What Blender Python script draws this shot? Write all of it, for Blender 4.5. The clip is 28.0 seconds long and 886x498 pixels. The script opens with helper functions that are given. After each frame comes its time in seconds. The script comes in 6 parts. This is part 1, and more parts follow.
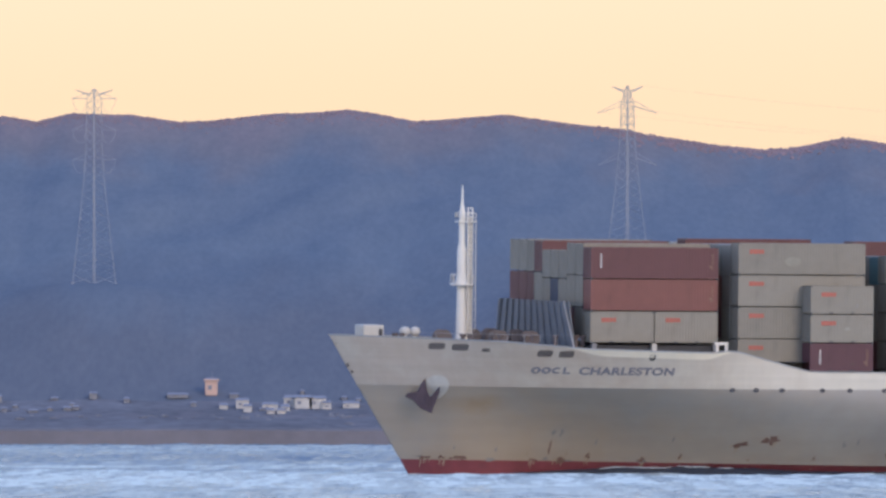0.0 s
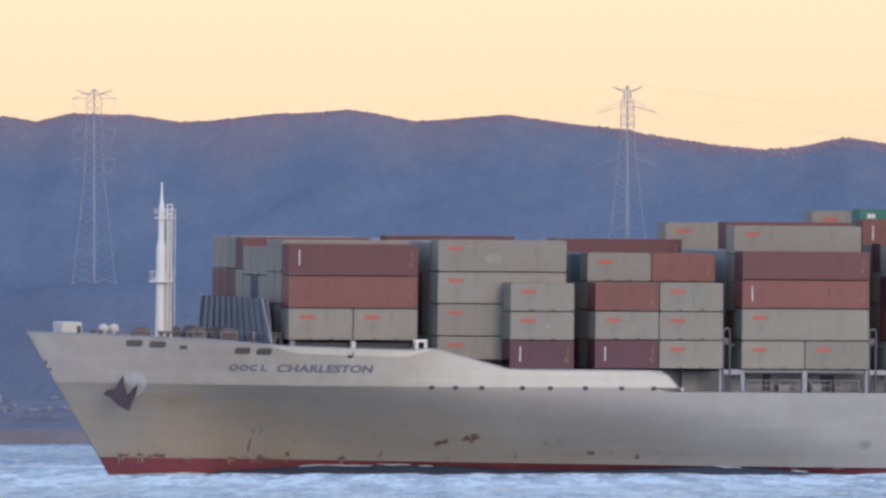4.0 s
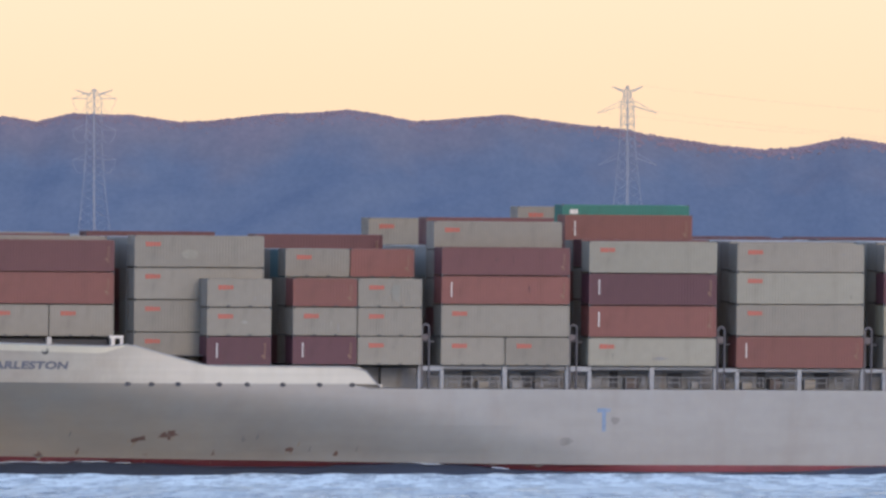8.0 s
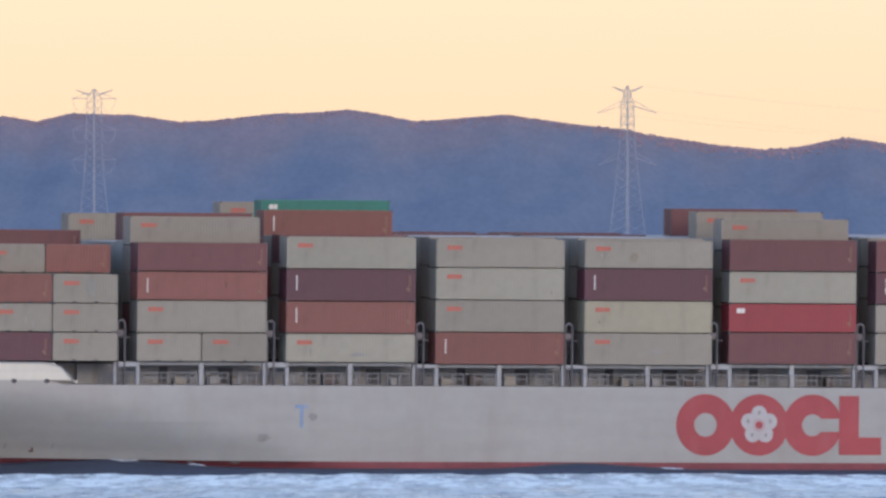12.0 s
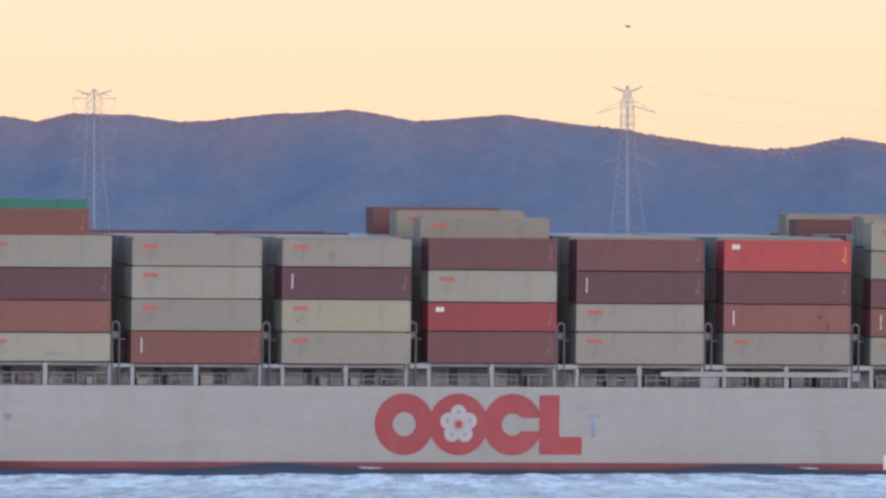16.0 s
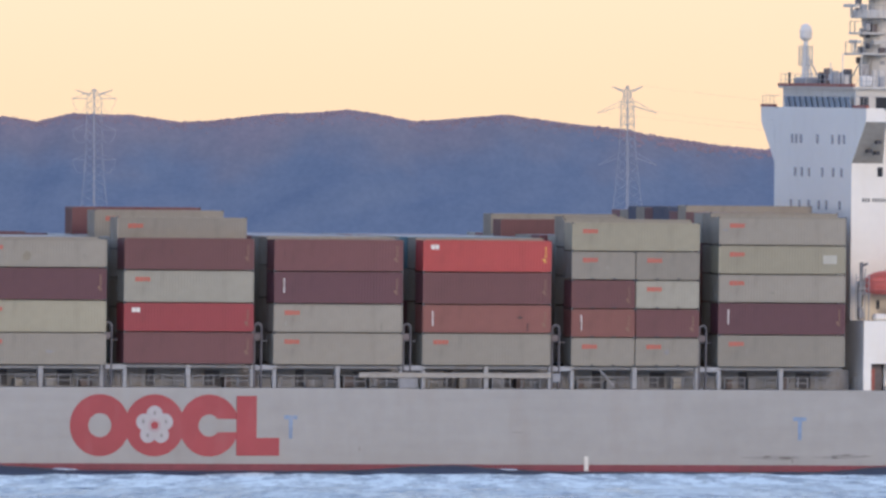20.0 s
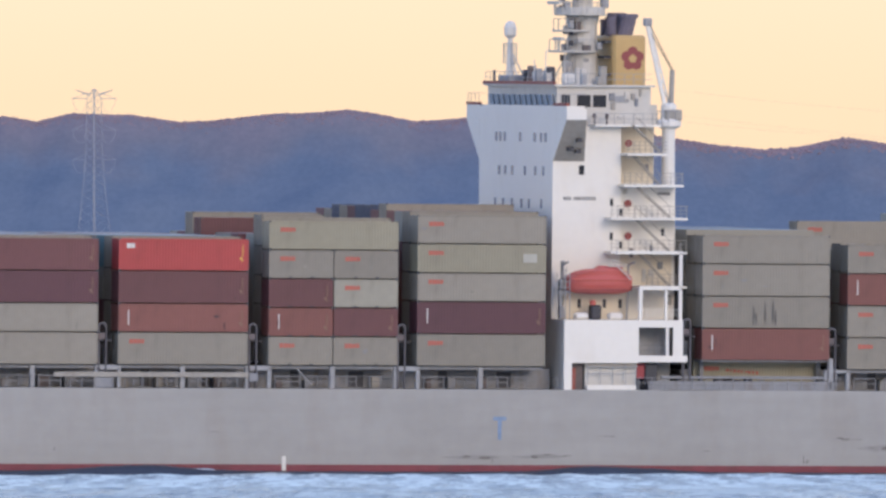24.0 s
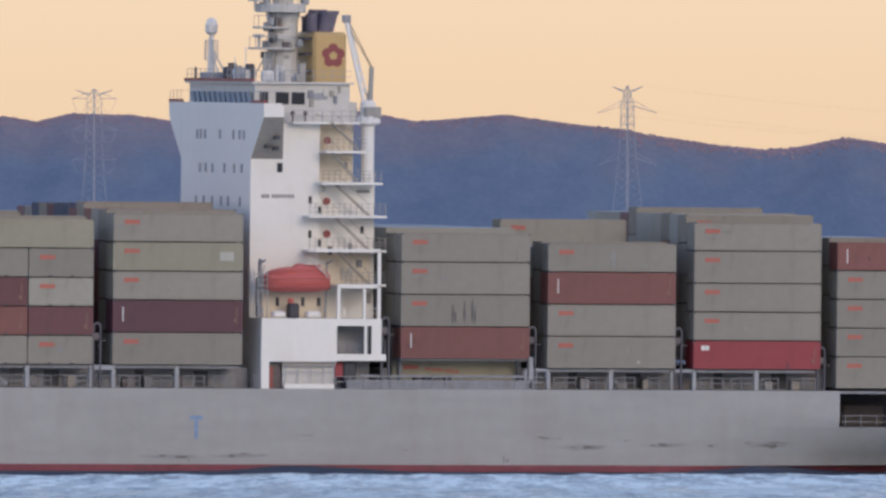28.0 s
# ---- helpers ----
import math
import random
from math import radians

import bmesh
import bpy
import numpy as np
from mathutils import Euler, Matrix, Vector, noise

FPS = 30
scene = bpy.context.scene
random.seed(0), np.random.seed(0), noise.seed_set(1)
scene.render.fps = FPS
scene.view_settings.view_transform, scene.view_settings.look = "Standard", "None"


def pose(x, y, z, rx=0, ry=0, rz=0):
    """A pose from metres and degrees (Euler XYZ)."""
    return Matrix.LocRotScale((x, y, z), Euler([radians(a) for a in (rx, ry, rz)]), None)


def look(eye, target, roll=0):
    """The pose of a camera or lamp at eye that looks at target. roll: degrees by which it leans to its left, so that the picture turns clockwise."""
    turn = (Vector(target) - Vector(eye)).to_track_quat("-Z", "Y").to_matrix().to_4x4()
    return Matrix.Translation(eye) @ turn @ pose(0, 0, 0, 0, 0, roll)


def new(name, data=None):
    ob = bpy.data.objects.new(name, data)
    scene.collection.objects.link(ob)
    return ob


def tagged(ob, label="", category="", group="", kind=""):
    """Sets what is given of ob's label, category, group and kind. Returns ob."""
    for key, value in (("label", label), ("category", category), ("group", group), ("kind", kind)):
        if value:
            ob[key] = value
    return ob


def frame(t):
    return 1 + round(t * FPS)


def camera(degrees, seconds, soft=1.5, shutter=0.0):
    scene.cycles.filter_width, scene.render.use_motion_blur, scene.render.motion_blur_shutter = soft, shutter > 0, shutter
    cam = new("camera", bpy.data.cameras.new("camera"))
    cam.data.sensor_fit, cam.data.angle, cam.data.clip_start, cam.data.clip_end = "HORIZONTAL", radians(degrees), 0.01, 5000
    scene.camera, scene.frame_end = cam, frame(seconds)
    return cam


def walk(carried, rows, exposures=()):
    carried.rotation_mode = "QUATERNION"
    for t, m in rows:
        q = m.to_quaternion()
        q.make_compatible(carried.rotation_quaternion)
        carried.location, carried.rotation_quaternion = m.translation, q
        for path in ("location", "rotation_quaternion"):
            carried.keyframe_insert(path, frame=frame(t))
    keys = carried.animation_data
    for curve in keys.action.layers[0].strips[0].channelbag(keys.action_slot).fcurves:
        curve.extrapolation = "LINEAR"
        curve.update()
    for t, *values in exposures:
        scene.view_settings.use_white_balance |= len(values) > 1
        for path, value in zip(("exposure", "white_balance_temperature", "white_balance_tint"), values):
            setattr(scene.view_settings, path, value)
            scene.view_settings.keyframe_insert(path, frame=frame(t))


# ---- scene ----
cam = camera(3.0, 28.0, soft=2.8)
EYE = 4.02
walk(cam, [(0.0, pose(0, 0, EYE, 90.61, 0, 0)), (28.0, pose(0, 0, EYE, 90.61, 0, 0))],
     exposures=[(0.0, 0.0), (20.0, 0.0), (24.0, 0.02), (25.0, -0.13), (26.0, -0.23), (28.0, -0.29)])

# the ship's course: x of her own space points aft, y to starboard (away from the shore), z up from the waterline
YAW, LIST, TRIM, AWAY, SPEED, ASIDE = 17.0, 1.35, 0.195, 1548.0, 7.155, -0.2
HEAVE = [(0, 0.20), (2, 0.24), (4, 0.41), (6, 0.54), (8, 0.72), (10, 0.92), (12, 1.05), (14, 1.12), (16, 1.11), (18, 1.05),
         (20, 1.02), (22, 1.03), (24, 1.07), (26, 1.12), (28, 1.16)]


def ship_at(t, dz):
    s = SPEED * t
    return pose(ASIDE - s * math.cos(radians(YAW)), AWAY - s * math.sin(radians(YAW)), dz, LIST, TRIM, YAW)


COURSE = [(t, ship_at(t, dz)) for t, dz in HEAVE]
RIDERS = []          # things that travel with the ship: (object, place in the ship's space)

# ---- world, sun ----
SUN_AZ, SUN_EL = 150.0, 20.0     # degrees clockwise from +y, above the horizon: low behind the camera
world = bpy.data.worlds.new("sky")
scene.world = world
world.use_nodes = True
wn, wl = world.node_tree.nodes, world.node_tree.links
wn.clear()
w_out = wn.new("ShaderNodeOutputWorld")
w_sky = wn.new("ShaderNodeTexSky")
w_sky.sky_type, w_sky.sun_disc = "NISHITA", False
w_sky.sun_elevation, w_sky.sun_rotation = radians(SUN_EL), radians(SUN_AZ)
w_bg = wn.new("ShaderNodeBackground")
w_bg.inputs["Strength"].default_value = 0.04
wl.new(w_sky.outputs[0], w_bg.inputs["Color"])
w_tc, w_sep, w_ramp = wn.new("ShaderNodeTexCoord"), wn.new("ShaderNodeSeparateXYZ"), wn.new("ShaderNodeValToRGB")
wl.new(w_tc.outputs["Generated"], w_sep.inputs[0])
wl.new(w_sep.outputs["Z"], w_ramp.inputs[0])
els = w_ramp.color_ramp.elements
els[0].position, els[0].color = 0.0, (0.985, 0.66, 0.43, 1)
els[1].position, els[1].color = 0.55, (0.42, 0.59, 1.08, 1)
for at, col in ((0.02, (0.985, 0.668, 0.45, 1)), (0.035, (0.98, 0.735, 0.565, 1)), (0.10, (0.86, 0.94, 1.12, 1)), (0.25, (0.60, 0.79, 1.28, 1))):
    e = els.new(at)
    e.color = col
w_glow = wn.new("ShaderNodeBackground")
w_glow.inputs["Strength"].default_value = 0.9
wl.new(w_ramp.outputs[0], w_glow.inputs["Color"])
w_add = wn.new("ShaderNodeAddShader")
wl.new(w_bg.outputs[0], w_add.inputs[0])
wl.new(w_glow.outputs[0], w_add.inputs[1])
wl.new(w_add.outputs[0], w_out.inputs["Surface"])

sun = new("sun", bpy.data.lights.new("sun", "SUN"))
sun.data.energy, sun.data.angle, sun.data.color = 1.2, radians(22), (1.0, 0.82, 0.64)
az, el = radians(SUN_AZ), radians(SUN_EL)
sun_from = Vector((math.sin(az) * math.cos(el), math.cos(az) * math.cos(el), math.sin(el)))
sun.matrix_world = look(sun_from * 800, (0, 0, 0))


# ---- materials ----


def mat(name, color, rough=0.6, metal=0.0, var=0.12, grain=6.0, stain=0.0, stain_color=(0.16, 0.08, 0.05), stain_scale=0.5, bump=0.0, rand=0.0, bump_scale=30.0):
    """Paint-like surface: two scales of tone, streaked stains, fine relief, a little change from thing to thing."""
    m = bpy.data.materials.new(name)
    m.use_nodes = True
    n, l = m.node_tree.nodes, m.node_tree.links
    b = n["Principled BSDF"]
    b.inputs["Roughness"].default_value, b.inputs["Metallic"].default_value = rough, metal
    tc = n.new("ShaderNodeTexCoord")
    n1, n2 = n.new("ShaderNodeTexNoise"), n.new("ShaderNodeTexNoise")
    n1.inputs["Scale"].default_value, n1.inputs["Detail"].default_value = grain, 4
    n2.inputs["Scale"].default_value, n2.inputs["Detail"].default_value = grain * 0.12, 3
    mix = n.new("ShaderNodeMath")
    mix.operation = "ADD"
    l.new(tc.outputs["Object"], n1.inputs["Vector"])
    l.new(tc.outputs["Object"], n2.inputs["Vector"])
    l.new(n1.outputs["Fac"], mix.inputs[0])
    l.new(n2.outputs["Fac"], mix.inputs[1])
    rng = n.new("ShaderNodeMapRange")
    rng.inputs["From Min"].default_value, rng.inputs["From Max"].default_value = 0.5, 1.5
    rng.inputs["To Min"].default_value, rng.inputs["To Max"].default_value = 1 - var, 1 + var
    l.new(mix.outputs[0], rng.inputs["Value"])
    val = rng.outputs[0]
    if rand:
        oi, rr, mul = n.new("ShaderNodeObjectInfo"), n.new("ShaderNodeMapRange"), n.new("ShaderNodeMath")
        rr.inputs["To Min"].default_value, rr.inputs["To Max"].default_value = 1 - rand, 1 + rand
        mul.operation = "MULTIPLY"
        l.new(oi.outputs["Random"], rr.inputs["Value"])
        l.new(rr.outputs[0], mul.inputs[0])
        l.new(val, mul.inputs[1])
        val = mul.outputs[0]
    hsv = n.new("ShaderNodeHueSaturation")
    hsv.inputs["Color"].default_value = (*color, 1)
    l.new(val, hsv.inputs["Value"])
    col = hsv.outputs[0]
    if stain:
        mp, n3, cr, mx = n.new("ShaderNodeMapping"), n.new("ShaderNodeTexNoise"), n.new("ShaderNodeValToRGB"), n.new("ShaderNodeMixRGB")
        mp.inputs["Scale"].default_value = (1, 1, 0.28)
        l.new(tc.outputs["Object"], mp.inputs["Vector"])
        l.new(mp.outputs[0], n3.inputs["Vector"])
        n3.inputs["Scale"].default_value, n3.inputs["Detail"].default_value = stain_scale, 6
        cr.color_ramp.elements[0].position, cr.color_ramp.elements[1].position = 0.56, 0.74
        cr.color_ramp.elements[1].color = (stain, stain, stain, 1)
        cr.color_ramp.elements[0].color = (0, 0, 0, 1)
        l.new(n3.outputs["Fac"], cr.inputs[0])
        l.new(cr.outputs[0], mx.inputs["Fac"])
        l.new(col, mx.inputs["Color1"])
        mx.inputs["Color2"].default_value = (*stain_color, 1)
        col = mx.outputs[0]
    l.new(col, b.inputs["Base Color"])
    if bump:
        n4, bp = n.new("ShaderNodeTexNoise"), n.new("ShaderNodeBump")
        n4.inputs["Scale"].default_value, n4.inputs["Detail"].default_value = bump_scale, 5
        bp.inputs["Strength"].default_value = bump
        l.new(tc.outputs["Object"], n4.inputs["Vector"])
        l.new(n4.outputs["Fac"], bp.inputs["Height"])
        l.new(bp.outputs[0], b.inputs["Normal"])
    return m


def weather(m, scale, size, lo, hi):
    """Streaks of tone over a paint, drawn out along the axes where scale is small."""
    n, l = m.node_tree.nodes, m.node_tree.links
    base = n["Principled BSDF"].inputs["Base Color"]
    tc, mp, nz, rp, mx = n.new("ShaderNodeTexCoord"), n.new("ShaderNodeMapping"), n.new("ShaderNodeTexNoise"), n.new("ShaderNodeValToRGB"), n.new("ShaderNodeMixRGB")
    mp.inputs["Scale"].default_value = scale
    nz.inputs["Scale"].default_value, nz.inputs["Detail"].default_value = size, 4
    l.new(tc.outputs["Object"], mp.inputs["Vector"])
    l.new(mp.outputs[0], nz.inputs["Vector"])
    l.new(nz.outputs["Fac"], rp.inputs[0])
    e = rp.color_ramp.elements
    e[0].position, e[0].color, e[1].position, e[1].color = 0.36, (*lo, 1), 0.64, (*hi, 1)
    mx.blend_type = "MULTIPLY"
    mx.inputs["Fac"].default_value = 1.0
    l.new(base.links[0].from_socket, mx.inputs["Color1"])
    l.new(rp.outputs[0], mx.inputs["Color2"])
    l.new(mx.outputs[0], base)


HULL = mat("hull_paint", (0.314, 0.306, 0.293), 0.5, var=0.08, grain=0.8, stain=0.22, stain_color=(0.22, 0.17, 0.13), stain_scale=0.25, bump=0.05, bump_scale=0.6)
# the bow's plating is mixed towards a warmer tan, ragged towards midships
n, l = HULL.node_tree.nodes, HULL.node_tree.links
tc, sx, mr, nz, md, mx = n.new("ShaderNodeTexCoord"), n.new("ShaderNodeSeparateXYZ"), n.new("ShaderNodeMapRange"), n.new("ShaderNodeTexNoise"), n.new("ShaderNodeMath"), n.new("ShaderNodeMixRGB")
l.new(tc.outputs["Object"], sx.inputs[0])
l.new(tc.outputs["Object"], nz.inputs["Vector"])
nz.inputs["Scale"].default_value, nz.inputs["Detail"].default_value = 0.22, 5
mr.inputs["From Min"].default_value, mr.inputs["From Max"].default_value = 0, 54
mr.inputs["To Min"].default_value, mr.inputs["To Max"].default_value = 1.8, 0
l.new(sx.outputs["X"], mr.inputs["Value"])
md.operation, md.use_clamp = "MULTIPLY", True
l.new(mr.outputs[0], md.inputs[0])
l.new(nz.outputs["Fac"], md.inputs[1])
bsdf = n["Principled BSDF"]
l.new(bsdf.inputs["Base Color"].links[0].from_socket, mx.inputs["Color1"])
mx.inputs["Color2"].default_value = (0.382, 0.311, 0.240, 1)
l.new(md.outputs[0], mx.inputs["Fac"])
# an ochre bleed abaft the anchor, soft-edged
mp, ln, fall, nz2, md2, ochre = n.new("ShaderNodeMapping"), n.new("ShaderNodeVectorMath"), n.new("ShaderNodeMapRange"), n.new("ShaderNodeTexNoise"), n.new("ShaderNodeMath"), n.new("ShaderNodeMixRGB")
mp.inputs["Location"].default_value = (-1.5 / 2.9, 0, -6.25 / 1.05)
mp.inputs["Scale"].default_value = (1 / 2.9, 0, 1 / 1.05)
l.new(tc.outputs["Object"], mp.inputs["Vector"])
ln.operation = "LENGTH"
l.new(mp.outputs[0], ln.inputs[0])
l.new(ln.outputs["Value"], fall.inputs["Value"])
fall.inputs["From Min"].default_value, fall.inputs["From Max"].default_value = 0.1, 1.1
fall.inputs["To Min"].default_value, fall.inputs["To Max"].default_value = 1.1, 0.0
nz2.inputs["Scale"].default_value, nz2.inputs["Detail"].default_value = 0.8, 5
l.new(tc.outputs["Object"], nz2.inputs["Vector"])
md2.operation, md2.use_clamp = "MULTIPLY", True
l.new(fall.outputs[0], md2.inputs[0])
l.new(nz2.outputs["Fac"], md2.inputs[1])
l.new(md2.outputs[0], ochre.inputs["Fac"])
l.new(mx.outputs[0], ochre.inputs["Color1"])
ochre.inputs["Color2"].default_value = (0.33, 0.215, 0.11, 1)
l.new(ochre.outputs[0], bsdf.inputs["Base Color"])
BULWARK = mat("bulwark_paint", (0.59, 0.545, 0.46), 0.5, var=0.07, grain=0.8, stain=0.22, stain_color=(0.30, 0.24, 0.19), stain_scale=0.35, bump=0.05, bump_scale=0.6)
# tan weathering at the bow, and the flare's shade, put into the bulwark's colour
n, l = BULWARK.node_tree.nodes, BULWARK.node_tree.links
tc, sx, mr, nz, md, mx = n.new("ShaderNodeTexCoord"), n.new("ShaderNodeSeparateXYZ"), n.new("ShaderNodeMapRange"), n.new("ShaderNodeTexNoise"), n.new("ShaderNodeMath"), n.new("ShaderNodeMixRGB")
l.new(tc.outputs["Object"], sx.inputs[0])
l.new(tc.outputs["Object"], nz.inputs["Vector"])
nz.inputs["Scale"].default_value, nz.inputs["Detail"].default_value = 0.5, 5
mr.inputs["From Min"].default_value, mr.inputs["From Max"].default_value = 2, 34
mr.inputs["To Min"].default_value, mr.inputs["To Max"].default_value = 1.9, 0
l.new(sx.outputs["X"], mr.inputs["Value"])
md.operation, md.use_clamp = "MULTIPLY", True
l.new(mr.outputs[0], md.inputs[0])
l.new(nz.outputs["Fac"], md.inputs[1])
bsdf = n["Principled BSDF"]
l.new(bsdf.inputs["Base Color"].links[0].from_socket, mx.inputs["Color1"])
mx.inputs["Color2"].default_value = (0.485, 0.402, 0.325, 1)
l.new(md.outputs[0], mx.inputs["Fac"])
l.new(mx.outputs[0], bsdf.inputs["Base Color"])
weather(HULL, (1, 1, 0.1), 0.7, (0.985, 0.98, 0.975), (1.01, 1.01, 1.01))         # run-off down the side
weather(HULL, (0.12, 0.12, 1), 0.9, (0.968, 0.966, 0.962), (1.025, 1.025, 1.025))        # strakes of plating
weather(BULWARK, (0.03, 0.03, 1), 1.8, (0.955, 0.955, 0.95), (1.03, 1.03, 1.03))
weather(BULWARK, (1, 1, 0.05), 1.4, (0.975, 0.97, 0.965), (1.015, 1.015, 1.015))
BOOT = mat("red_antifouling", (0.20, 0.048, 0.06), 0.7, var=0.25, grain=1.2, stain=0.5, stain_color=(0.12, 0.05, 0.05), stain_scale=0.4)
DULLWHITE = mat("weathered_cream_white", (0.56, 0.525, 0.47), 0.5, var=0.12, grain=1.5, stain=0.4, stain_color=(0.33, 0.27, 0.22), stain_scale=0.9)
CREAMWHITE = mat("lit_cream_band", (0.74, 0.66, 0.52), 0.5, var=0.08, grain=1.0, stain=0.2, stain_color=(0.42, 0.36, 0.29), stain_scale=0.7)
GREYBEIGE = mat("weathered_beige_steel", (0.34, 0.31, 0.27), 0.6, var=0.2, grain=2.0, stain=0.4, stain_color=(0.17, 0.13, 0.1), stain_scale=1.0)
BREAKER = mat("blue_grey_breaker_paint", (0.172, 0.178, 0.192), 0.6, var=0.2, grain=1.0, stain=0.4, stain_color=(0.10, 0.10, 0.10), stain_scale=0.8)
PORT = mat("shadowed_port_steel", (0.12, 0.10, 0.09), 0.7, var=0.3, grain=3)
WHITE = mat("white_ship_paint", (0.76, 0.715, 0.645), 0.45, var=0.04, grain=1.5, stain=0.12, stain_color=(0.5, 0.4, 0.28), stain_scale=0.6)
GREYDECK = mat("grey_deck_steel", (0.23, 0.23, 0.24), 0.6, var=0.2, grain=2.0, stain=0.5, stain_color=(0.15, 0.09, 0.06), stain_scale=0.8)
LIGHTSTEEL = mat("pale_grey_steel", (0.32, 0.32, 0.325), 0.55, var=0.15, grain=2.0, stain=0.3, stain_color=(0.2, 0.13, 0.1), stain_scale=1.0)
RAILGREY = mat("rail_grey_steel", (0.21, 0.205, 0.205), 0.6, var=0.2, grain=2.0, stain=0.3, stain_color=(0.16, 0.11, 0.09), stain_scale=1.0)
LASHING = mat("grimy_lashing_steel", (0.102, 0.094, 0.102), 0.65, var=0.25, grain=2.0, stain=0.4, stain_color=(0.12, 0.07, 0.05), stain_scale=1.0)
DARK = mat("dark_steel", (0.05, 0.05, 0.06), 0.6, var=0.3, grain=3.0)
BROWN = mat("rusty_winch_paint", (0.135, 0.108, 0.103), 0.7, var=0.35, grain=3.0)
ANCHOR = mat("anchor_rust", (0.075, 0.05, 0.06), 0.8, var=0.4, grain=3.0, bump=0.3)
YELLOW = mat("funnel_yellow", (0.52, 0.34, 0.135), 0.5, var=0.06, grain=1.5)
CREAM = mat("cream_wall_paint", (0.70, 0.61, 0.47), 0.5, var=0.06, grain=1.5, stain=0.2, stain_color=(0.4, 0.3, 0.2))
MARKRED = mat("emblem_red", (0.315, 0.040, 0.052), 0.5, var=0.14, grain=0.6, stain=0.12, stain_color=(0.42, 0.2, 0.2), stain_scale=0.5)
BADGERED = mat("badge_dark_red", (0.25, 0.05, 0.05), 0.5, var=0.15)
MARKBLUE = mat("tug_mark_blue", (0.19, 0.27, 0.40), 0.6, var=0.3, grain=2, stain=0.6, stain_color=(0.33, 0.33, 0.34), stain_scale=1.6)
NAVY = mat("name_blue_paint", (0.19, 0.185, 0.215), 0.5, var=0.2, grain=2)
WHITEMARK = mat("white_lettering", (0.66, 0.63, 0.58), 0.5, var=0.05)
LOGORED = mat("orange_red_marking", (0.44, 0.125, 0.09), 0.6, var=0.1)
CODEMARK = mat("faded_code_paint", (0.23, 0.135, 0.09), 0.6, var=0.1)
YELLOWMARK = mat("yellow_marking", (0.65, 0.36, 0.08), 0.5, var=0.1)
LIFEBOAT = mat("lifeboat_orange", (0.54, 0.13, 0.11), 0.5, var=0.08, grain=2)
RUST = mat("rust_patch", (0.17, 0.098, 0.08), 0.8, var=0.4, grain=3)
RUSTWASH = mat("pale_rust_wash", (0.34, 0.27, 0.20), 0.7, var=0.2, grain=2)
GRIME = mat("scrape_dark_paint", (0.24, 0.23, 0.22), 0.7, var=0.3, grain=1.5)
REDBROWN = mat("red_brown_trim", (0.30, 0.08, 0.06), 0.6, var=0.15)
GLASS = mat("dark_window_glass", (0.02, 0.025, 0.035), 0.3, var=0.1)
GLASS.node_tree.nodes["Principled BSDF"].inputs["Specular IOR Level"].default_value = 0.2
FRONTPANE = mat("front_window_glass", (0.17, 0.21, 0.28), 0.25, var=0.1)
TINTED = mat("bridge_glass", (0.20, 0.23, 0.27), 0.15, var=0.1)
RUBBER = mat("castings_dark", (0.09, 0.09, 0.09), 0.7, var=0.3, grain=4)
PAINTS = {}
for key, col in (("g", (0.245, 0.219, 0.178)), ("h", (0.285, 0.264, 0.210)), ("b", (0.292, 0.264, 0.188)), ("m", (0.127, 0.044, 0.047)), ("d", (0.098, 0.034, 0.045)),
                 ("r", (0.19, 0.066, 0.055)), ("k", (0.275, 0.034, 0.043)), ("s", (0.38, 0.048, 0.046)), ("n", (0.03, 0.05, 0.10)), ("t", (0.02, 0.17, 0.13)), ("e", (0.07, 0.17, 0.19))):
    PAINTS[key] = mat("container_paint_" + key, col, 0.5, var=0.10, grain=1.2, stain=0.25, stain_color=tuple(c * 0.5 for c in col), stain_scale=0.9, rand=0.11)


# ---- mesh helpers ----


def part(name, bm, material, parent=None, label="", smooth=False):
    me = bpy.data.meshes.new(name)
    bm.to_mesh(me)
    bm.free()
    me.materials.append(material)
    if smooth:
        for p in me.polygons:
            p.use_smooth = True
    ob = new(name, me)
    while parent and parent.parent and parent.parent.parent:        # thing, part, sub-part, no deeper
        parent = parent.parent
    ob.parent = parent
    return tagged(ob, label)


def shared(name, me, parent, m=None, label=""):
    ob = new(name, me)
    ob.parent = parent
    if m is not None:
        ob.matrix_basis = m
    return tagged(ob, label)


def box(bm, x0, x1, y0, y1, z0, z1):
    v = [bm.verts.new((x, y, z)) for z in (z0, z1) for y in (y0, y1) for x in (x0, x1)]
    for f in ((0, 2, 3, 1), (4, 5, 7, 6), (0, 1, 5, 4), (2, 6, 7, 3), (0, 4, 6, 2), (1, 3, 7, 5)):
        bm.faces.new([v[i] for i in f])
    return v


def boxes(*dims, bevel=0.0):
    bm = bmesh.new()
    for d in dims:
        box(bm, *d)
    if bevel:
        bmesh.ops.bevel(bm, geom=bm.edges[:], offset=bevel, segments=1, affect="EDGES")
    return bm


